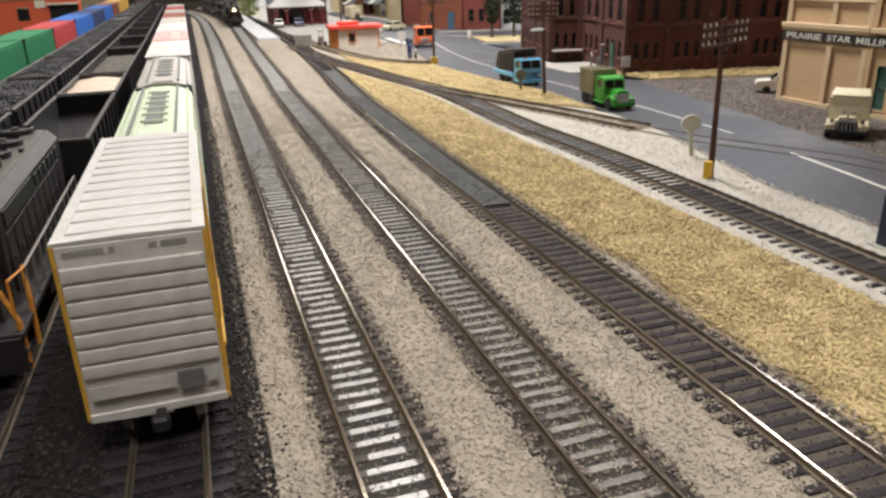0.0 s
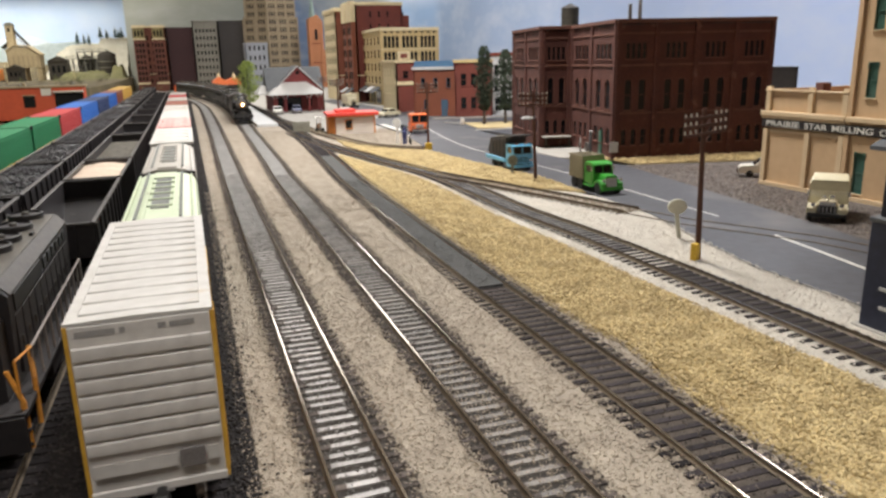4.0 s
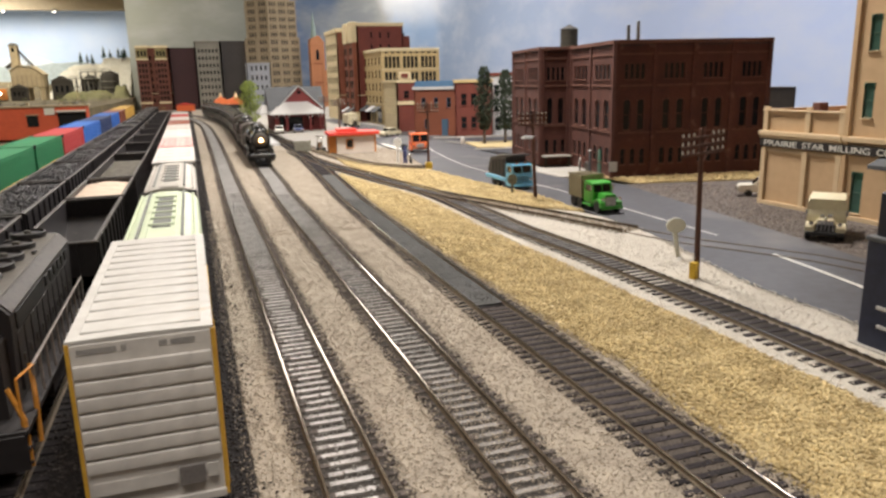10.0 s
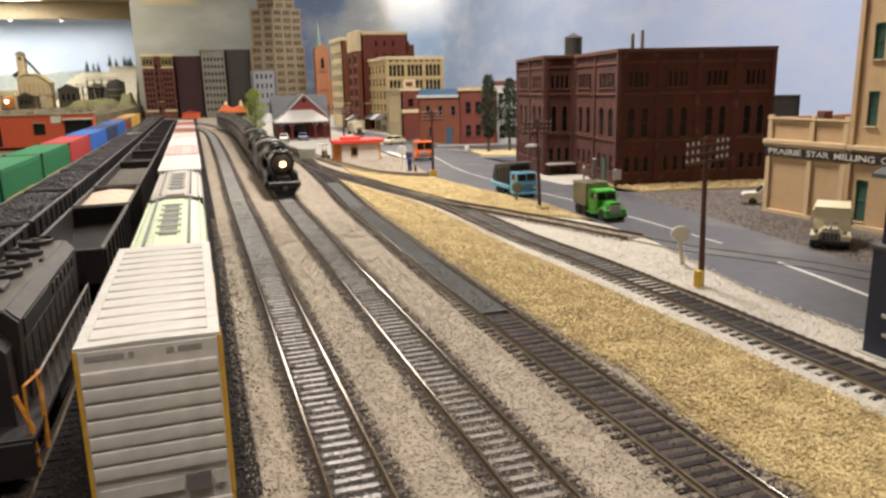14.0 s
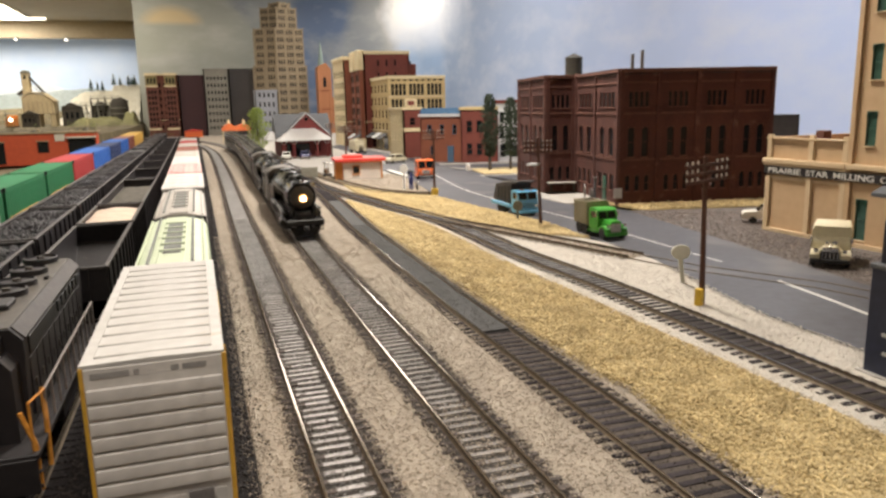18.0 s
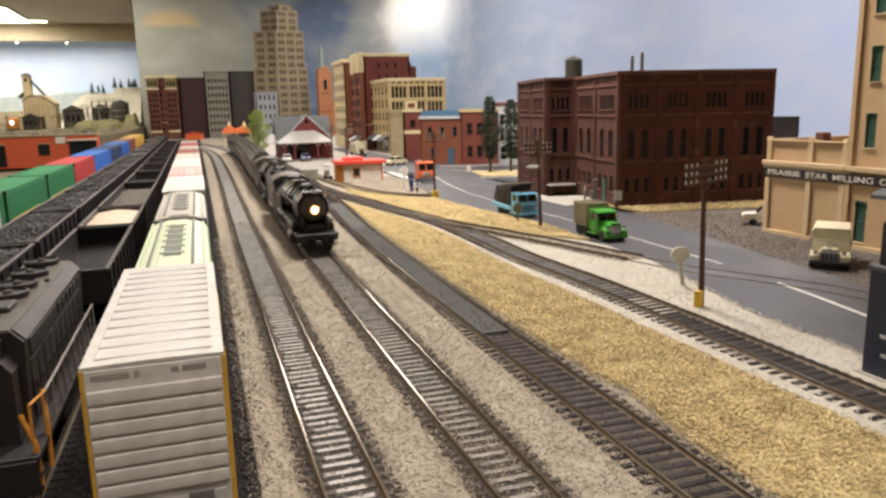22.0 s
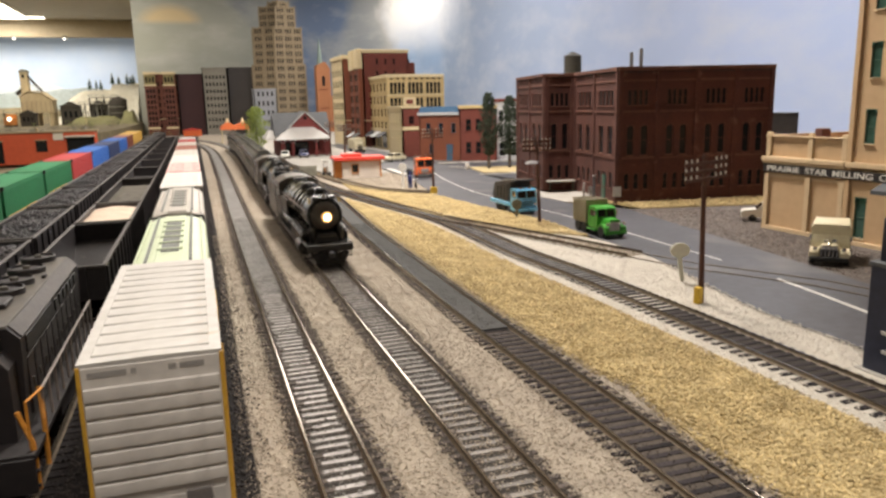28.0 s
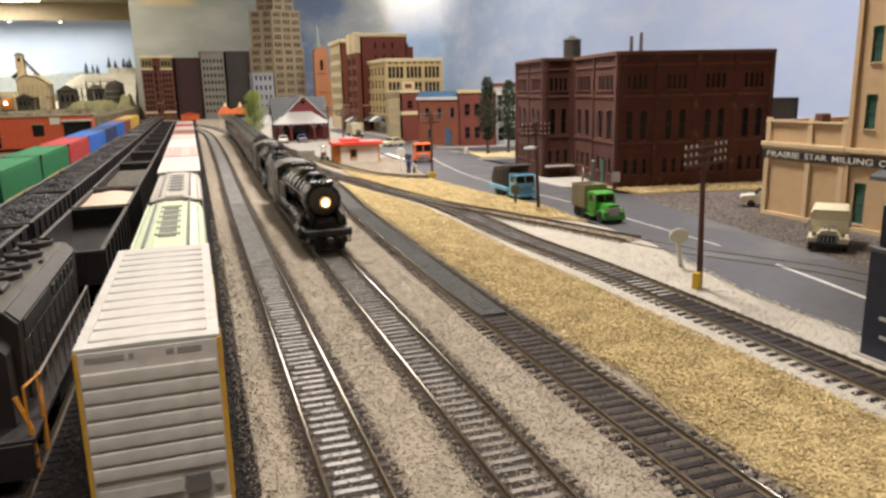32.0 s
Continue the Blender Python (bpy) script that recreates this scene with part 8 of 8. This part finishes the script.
reel = thing("spoked_wheel", 444, 781, -2.4, 64, "iron spoked wheel leaning on the mill wall", "wheel")
part("rim", Mesh().lathe([(-0.9, 8.2), (-0.9, 9.4), (0.9, 9.4), (0.9, 8.2), (-0.9, 8.2)], "y", (0, 0, 9.4), 24), STEEL, reel)
part("hub", Mesh().lathe([(-1.4, 0.3), (-1.4, 1.8), (1.4, 1.8), (1.4, 0.3)], "y", (0, 0, 9.4), 12), STEEL, reel)
for i in range(8):
    a = math.pi * i / 4
    part("spoke", Mesh().tube((1.4 * math.cos(a), 0, 9.4 + 1.4 * math.sin(a)), (8.6 * math.cos(a), 0, 9.4 + 8.6 * math.sin(a)), 0.4, n=5), STEEL, reel)
brd = thing("street_sign", 439, 699, -2.4, -20, "small pale sign board on a short post", "sign")
part("post", Mesh().box(-0.7, -0.5, 0, 0.7, 0.5, 14, 0.1), POLEBROWN, brd)
part("board", Mesh().box(-4.6, -1.1, 10, 4.6, -0.4, 21, 0.2), PALEWALL, brd)
pst = thing("gate_post", 447, 762, -2.4, 0, "thin grey post beside the mill", "post")
part("shaft", Mesh().box(-1.2, -1.2, 0, 1.2, 1.2, 27, 0.2), SLATE, pst)
part("cap", Mesh().box(-1.7, -1.7, 27, 1.7, 1.7, 28.4, 0.3), PALEWALL, pst)



# ---- loose ground cover ----
def inside(poly, x, y):
    hit = np.zeros(len(x), bool)
    n = len(poly)
    for i in range(n):
        (x0, y0), (x1, y1) = poly[i], poly[(i + 1) % n]
        cross = (y0 > y) != (y1 > y)
        with np.errstate(divide="ignore", invalid="ignore"):
            hit ^= cross & (x < (x1 - x0) * (y - y0) / (y1 - y0 + 1e-9) + x0)
    return hit


OCTA = np.array([(1, 0, 0), (-1, 0, 0), (0, 1, 0), (0, -1, 0), (0, 0, 1), (0, 0, -1)], float)
OCTA_TRI = np.array([(0, 2, 4), (2, 1, 4), (1, 3, 4), (3, 0, 4), (2, 0, 5), (1, 2, 5), (3, 1, 5), (0, 3, 5)])


def grains(name, poly, count, low, high, z, mat, label, seed, flat=0.7, long=1.0, tracks=(), category="gravel", mound=0.0, near=0.0, clear=()):
    """Loose grains strewn over an outline, finer inside the track lines given."""
    rng = np.random.default_rng(seed)
    px, py = np.array(poly).T
    x = rng.uniform(px.min(), px.max(), count * 3)
    u = rng.random(count * 3)
    y = py.min() + (py.max() - py.min()) * (u ** (1 + near))
    keep = inside(poly, x, y)
    x, y = x[keep][:count], y[keep][:count]
    for at in clear:
        far = np.abs(x - np.interp(y, [p[1] for p in at], [p[0] for p in at])) > 8.2
        x, y = x[far], y[far]
    n = len(x)
    size = low + (high - low) * rng.random(n) ** 2
    zz = z + rng.uniform(-0.3, 0.3, n) + mound * np.array([noise.noise((a * 0.07, b * 0.07, seed)) for a, b in zip(x, y)])
    for line in tracks:
        lx = np.interp(y, [p[1] for p in line], [p[0] for p in line])
        d = np.abs(x - lx)
        between = d < 15.5
        zz = np.where(between, np.minimum(zz, z - 0.35), zz)
        size = np.where(between, np.minimum(size, 0.75), size)
        size = np.where(np.abs(d - 8.7) < 1.4, 0.25, size)
        # stones spilled over the ends of the ties
        spilled = (d > 10.6) & (d < 16.5) & (rng.random(n) < 0.16 + 0.09 * (d - 10.6))
        zz = np.where(spilled, -2.0, zz)
    # a random turn and a stretch for every grain
    q = rng.normal(size=(n, 4))
    q /= np.linalg.norm(q, axis=1, keepdims=True)
    a, b, c, d = q.T
    rot = np.stack([1 - 2 * (c * c + d * d), 2 * (b * c - a * d), 2 * (b * d + a * c), 2 * (b * c + a * d), 1 - 2 * (b * b + d * d), 2 * (c * d - a * b), 2 * (b * d - a * c), 2 * (c * d + a * b), 1 - 2 * (b * b + c * c)], 1).reshape(n, 3, 3)
    shape = OCTA[None] * rng.uniform(0.6, 1.2, (n, 1, 3)) * np.array([long, 0.8, 0.8])
    v = np.einsum("nij,nkj->nki", rot, shape) * size[:, None, None]
    v[:, :, 2] *= flat
    v += np.stack([x, y, zz], 1)[:, None]
    tris = (OCTA_TRI[None] + 6 * np.arange(n)[:, None, None]).reshape(-1, 3)
    return tagged(new(name, big_mesh(name, v.reshape(-1, 3), tris, mat)), label, category, kind="stuff")


G_BALLAST = islands(material("ballast_grain", (0.44, 0.372, 0.292), (0.275, 0.227, 0.18), 460, 0.9, bump=0), 0.75, 1.25)
G_CINDER = islands(material("cinder_grain", (0.036, 0.03, 0.028), (0.018, 0.015, 0.014), 300, 0.7, bump=0, gloss=0.25), 0.35, 2.4)
G_STRAW = islands(material("straw_tuft", (0.59, 0.465, 0.24), (0.37, 0.28, 0.138), 300, 0.95, bump=0), 0.8, 1.2)
G_PALE = islands(material("pale_grain", (0.632, 0.581, 0.506), (0.529, 0.483, 0.420), 300, 0.9, bump=0), 0.85, 1.2)
G_LOT = islands(material("lot_grain", (0.17, 0.14, 0.12), (0.10, 0.08, 0.07), 300, 0.6, bump=0), 0.4, 2.2)
LINE3 = [(136, 50), (137.5, 250), (138.5, 400), (145, 700), (156, 900), (165, 1100), (172, 1350)]
LINE4 = [(X4, 50), (X4, 330), (238, 430), (233, 500), (234, 580), (233, 680)]
grains("ballast_stones", [(10, 55), (164, 55), (162, 215), (152, 560), (11, 560)], 105000, 0.36, 0.85, -2.72, G_BALLAST, "fine tan and grey ballast stones", 1, 0.5, tracks=(MAIN1, MAIN2, LINE3), category="ballast", near=0.35)
grains("ballast_stones", [(11, 560), (156, 560), (166, 900), (180, 1300), (11, 1300)], 60000, 0.4, 0.95, -2.72, G_BALLAST, "fine tan and grey ballast stones", 2, 0.5, tracks=(MAIN1, MAIN2, LINE3), category="ballast", near=0.5)
grains("cinder_stones", [(-100, 130), (9, 130), (10, 420), (-100, 420)], 20000, 0.5, 1.2, -2.4, G_CINDER, "glittering black cinders", 3, tracks=([(-14, 120), (-14, 1500)], [(-63.5, 120), (-63.5, 1500)]), category="cinders", near=0.3)
grains("cinder_stones", [(-1, 300), (9.5, 300), (9, 1200), (-1, 1200)], 4000, 0.5, 1.2, -2.4, G_CINDER, "glittering black cinders", 4, category="cinders")
VERGE = [(154.5, 60), (216, 60), (216, 200), (214, 300), (213, 400), (211, 440), (209, 500), (211, 580), (211, 680), (203, 745), (190, 815), (176, 905), (171, 900), (161, 700), (156, 480), (154.5, 349), (156.5, 291), (157, 261), (160.5, 239), (156.5, 212), (154, 188), (155.5, 150), (154, 110)]
slab("grass_verge", VERGE, -3.2, -2.0, STRAW, "dry straw-coloured grass mat between the tracks", "grass")
grains("dry_grass", VERGE, 60000, 0.42, 1.15, -1.75, G_STRAW, "dry straw-coloured grass tufts", 5, 0.9, 1.7, category="grass", mound=0.8, near=0.25)
VERGE2 = [(226, 775), (240, 700), (262, 652), (286, 585), (316, 545), (319, 644), (300, 767), (287, 893), (262, 922), (238, 962), (219, 1030), (206, 1100), (201, 1000), (214, 905)]
slab("grass_verge", VERGE2, -2.9, -1.7, STRAW, "dry yellow grass beside the street", "grass")
grains("dry_grass", VERGE2, 12000, 0.6, 1.4, -1.5, G_STRAW, "dry yellow grass tufts beside the street", 6, 0.9, 1.6, category="grass", mound=0.8)
VERGE3 = [(452, 668), (560, 640), (720, 600), (900, 600), (900, 760), (700, 716), (664, 712), (464, 736), (444, 730)]
slab("grass_verge", VERGE3, -3.4, -1.6, STRAW, "dry yellow grass bank before the brick mill", "grass")
grains("dry_grass", VERGE3, 7000, 1.0, 2.4, -1.2, G_STRAW, "dry yellow grass tufts before the brick mill", 7, 0.9, 1.5, category="grass", mound=1.0)
VERGE4 = [(455, 1140), (530, 1110), (600, 1120), (560, 1230), (470, 1250)]
slab("grass_verge", VERGE4, -2.3, -0.8, STRAW, "dry grass plot round the street trees", "grass")
grains("pale_stones", [(217, 60), (284, 60), (283, 245), (285, 310), (297, 375), (314, 448), (316, 520), (298, 592), (262, 634), (250, 634), (216, 480), (215, 330)], 34000, 0.36, 0.85, -2.62, G_PALE, "pale whitish gravel stones", 8, 0.36, tracks=(LINE4,), clear=(LINE4,))
grains("lot_stones", [(392, 320), (474, 320), (470, 420), (480, 520), (560, 600), (452, 664), (437, 668), (417, 525), (400, 404)], 9000, 0.5, 1.5, -2.8, G_LOT, "dark mixed gravel stones", 9)
grains("lane_ballast", [(200, 1235), (208, 1150), (228, 1040), (248, 985), (284, 935), (298, 958), (322, 1150), (320, 1235)], 3000, 0.8, 1.6, -2.6, G_BALLAST, "tan gravel round the red-roofed shed", 10)

grains("cinder_edge", [(3, 110), (15, 110), (16, 400), (15, 700), (4, 700)], 700, 0.4, 1.0, -2.45, G_CINDER, "black cinders spilled over the ballast edge", 11, category="cinders")
grains("ballast_edge", [(6, 110), (11, 110), (12, 700), (7, 700)], 1500, 0.35, 0.8, -2.2, G_BALLAST, "tan stones spilled over the cinders", 12, category="ballast")

G_SOOT = islands(material("soot_grain", (0.10, 0.08, 0.068), (0.05, 0.04, 0.035), 300, 0.85, bump=0, gloss=0.2), 0.5, 1.7)
for k, (cx, lo, hi) in enumerate(((36.7, 60, 700), (85, 60, 700), (137.4, 60, 330))):
    for side in (-1, 1):
        a, b = cx + side * 9.4, cx + side * 15.2
        grains("track_soot", [(min(a, b), lo), (max(a, b), lo), (max(a, b), hi), (min(a, b), hi)], 2600 if k < 2 else 1300, 0.35, 0.8, -2.05, G_SOOT, "dark oily grit over the ends of the ties", 60 + 2 * k + (side > 0), 0.5, category="ballast", near=0.3)

# loose stuff spilled over the edges of the beds
def along(line, y0, y1, half):
    pts = [p for p in smooth_line(line, 20) if y0 <= p[1] <= y1]
    return [(x - half, y) for x, y in pts] + [(x + half, y) for x, y in reversed(pts)]


VERGE_WEST = [(154.5, 55), (154, 110), (155.5, 150), (154, 188), (156.5, 212), (160.5, 239), (157, 261), (156.5, 291), (154.5, 349), (156, 480), (161, 700)]
VERGE_EAST = [(216, 55), (216, 200), (214, 300), (213, 400), (211, 440), (209, 500), (211, 580), (211, 680)]
ROAD_WEST = [(286, 100), (283, 245), (285, 310), (298, 375), (314, 448)]
SPUR = [(243, 660), (257, 625), (270, 580), (286, 533), (298, 490), (307, 462)][::-1]
for k, (line, y0, y1, half, count, mat, z, label) in enumerate((
        (VERGE_WEST, 60, 690, 2.6, 5200, G_STRAW, -2.2, "straw fallen over the edge of the grass mat"), (VERGE_WEST, 60, 690, 3.0, 2600, G_BALLAST, -2.0, "ballast stones thrown on the grass edge"),
        (VERGE_EAST, 60, 670, 2.4, 4200, G_STRAW, -2.2, "straw fallen over the edge of the grass mat"), (VERGE_EAST, 60, 670, 2.6, 2600, G_PALE, -2.0, "pale stones thrown on the grass edge"),
        (ROAD_WEST, 110, 445, 2.6, 2400, G_PALE, -2.35, "pale stones strewn along the road edge"), (SPUR, 462, 655, 11.0, 2600, G_BALLAST, -2.1, "tan grit over the ties of the spur"),
        (SPUR, 462, 600, 12.5, 1200, G_PALE, -2.0, "pale stones strewn over the spur"))):
    grains("edge_litter", along(line, y0, y1, half), count, 0.35, 0.95, z, mat, label, 80 + k, 0.6, 1.3, category="gravel")

# coal lumps on the nearer loads
G_COAL = islands(material("coal_lump", (0.05, 0.045, 0.05), (0.025, 0.022, 0.026), 300, 0.3, bump=0), 0.2, 1.5)
for k, car in enumerate(COALCARS[:8]):
    rng = np.random.default_rng(500 + k)
    n = 2400 if k < 5 else 900
    x, y = rng.uniform(-15.8, 15.8, n), rng.uniform(3, 155, n)
    z = 37.8 + 4.4 * (1 - np.abs(x / 16) ** 2.2) * (1 - np.abs(y / 79 - 1) ** 4) * (0.8 + 0.25 * np.sin(y * 0.11 + k)) + rng.uniform(-0.8, 0.8, n)
    q = rng.normal(size=(n, 6, 3)) * 0.35 + OCTA[None]
    v = q * rng.uniform(0.5, 1.35, n)[:, None, None] * np.array([1, 1, 0.8]) + np.stack([x, y, z], 1)[:, None]
    tris = (OCTA_TRI[None] + 6 * np.arange(n)[:, None, None]).reshape(-1, 3)
    tagged(part("coal_cover", big_mesh("coal_cover", v.reshape(-1, 3), tris, G_COAL), None, car), kind="stuff")

# grit packed between the rails
G_FILL = islands(material("packing_grain", (0.305, 0.289, 0.270), (0.169, 0.159, 0.148), 300, 0.85, bump=0), 0.6, 1.45)
G_PANEL = islands(material("panel_grain", (0.075, 0.074, 0.066), (0.045, 0.044, 0.04), 300, 0.9, bump=0), 0.6, 1.6)
for x0, y0, x1, y1, z, seed in ((36.6, 455, 37.2, 800, -1.86, 31), (85, 530, 86.5, 770, -1.86, 32)):
    grains("packed_grit", [(x0 - 7, y0), (x0 + 7, y0), (x1 + 7, y1), (x1 - 7, y1)], 6500, 0.35, 0.75, z, G_FILL, "grey grit packed between the rails", seed, 0.5, category="ballast")
grains("sparse_grit", [(29.6, 250), (43.6, 250), (43.6, 455), (29.6, 455)], 1500, 0.3, 0.75, -2.1, G_FILL, "grey grit strewn over the ties", 33, 0.6, category="ballast")
grains("sparse_grit", [(78, 250), (92, 250), (92, 530), (78, 530)], 2000, 0.3, 0.75, -2.1, G_FILL, "grey grit strewn over the ties", 34, 0.6, category="ballast")
grains("sparse_grit", [(29.6, 70), (43.6, 70), (43.6, 255), (29.6, 255)], 1100, 0.3, 0.75, -2.08, G_FILL, "grey grit strewn over the ties", 36, 0.6, category="ballast")
grains("sparse_grit", [(76.5, 70), (93.5, 70), (93.5, 255), (76.5, 255)], 2200, 0.3, 0.8, -2.06, G_BALLAST, "tan grit strewn over the ties", 37, 0.6, category="ballast")
grains("sparse_grit", [(128.5, 70), (145.5, 70), (146, 330), (130, 330)], 1500, 0.3, 0.75, -2.1, G_SOOT, "dark grit strewn over the ties", 38, 0.6, category="ballast")
grains("panel_grit", [(131.2, 334), (145, 334), (145.5, 400), (152, 700), (138, 700), (131.5, 400)], 7000, 0.3, 0.65, -1.0, G_PANEL, "dark grit on the filler panel", 35, 0.4, category="ballast")


# ---- what moves ----
def travelled(t):
    """Where the leading smokebox stands at t seconds, gliding through the timetable."""
    k = max(i for i in range(len(RUN)) if RUN[i][0] <= t or i == 0)
    k = min(k, len(RUN) - 2)
    slope = []
    for i in range(len(RUN)):
        a, b = RUN[max(i - 1, 0)], RUN[min(i + 1, len(RUN) - 1)]
        slope.append((b[1] - a[1]) / (b[0] - a[0]))
    (t0, y0), (t1, y1) = RUN[k], RUN[k + 1]
    h, u = t1 - t0, (t - t0) / (t1 - t0)
    return (2 * u ** 3 - 3 * u * u + 1) * y0 + (u ** 3 - 2 * u * u + u) * h * slope[k] + (3 * u * u - 2 * u ** 3) * y1 + (u ** 3 - u * u) * h * slope[k + 1]


LINE2 = smooth_line(MAIN2)
MILES = [0.0]
for (ax, ay), (bx, by) in zip(LINE2, LINE2[1:]):
    MILES.append(MILES[-1] + math.hypot(bx - ax, by - ay))


def on_track(s):
    """The place s millimetres up the main track, counted from y = 0."""
    s -= LINE2[0][1]
    k = min(max(i for i in range(len(MILES)) if MILES[i] <= s or i == 0), len(MILES) - 2)
    u = (s - MILES[k]) / (MILES[k + 1] - MILES[k])
    (ax, ay), (bx, by) = LINE2[k], LINE2[k + 1]
    return ax + u * (bx - ax), ay + u * (by - ay)


def motions():
    times = [i * 0.5 for i in range(65)]
    for n, (ob, back) in enumerate(TRAIN):
        span = 260 if n > 3 else 85 if n % 2 else 120
        rows = []
        for t in times:
            s = travelled(t) + back
            (ax, ay), (bx, by) = on_track(s + 0.05 * span), on_track(s + 0.95 * span)
            d = math.hypot(bx - ax, by - ay)
            ux, uy = (bx - ax) / d, (by - ay) / d
            rows.append((t, pose((ax - 0.05 * span * ux) * MM, (ay - 0.05 * span * uy) * MM, 0, 0, 0, math.degrees(math.atan2(-ux, uy)))))
        walk(ob, rows)
    start = travelled(0)
    fine = [i * 0.1 for i in range(321)]
    for ob, (x, y, z), r in SPIN:
        walk(ob, [(t, pose(x * MM, y * MM, z * MM, math.degrees((start - travelled(t)) / r))) for t in fine])
    for ob, s in RODS:
        rows = []
        for t in fine:
            a = (start - travelled(t)) / 10.4
            rows.append((t, pose(0, 4.2 * s * math.cos(a) * MM, (10.4 + 4.2 * s * math.sin(a)) * MM)))
        walk(ob, rows)


motions()
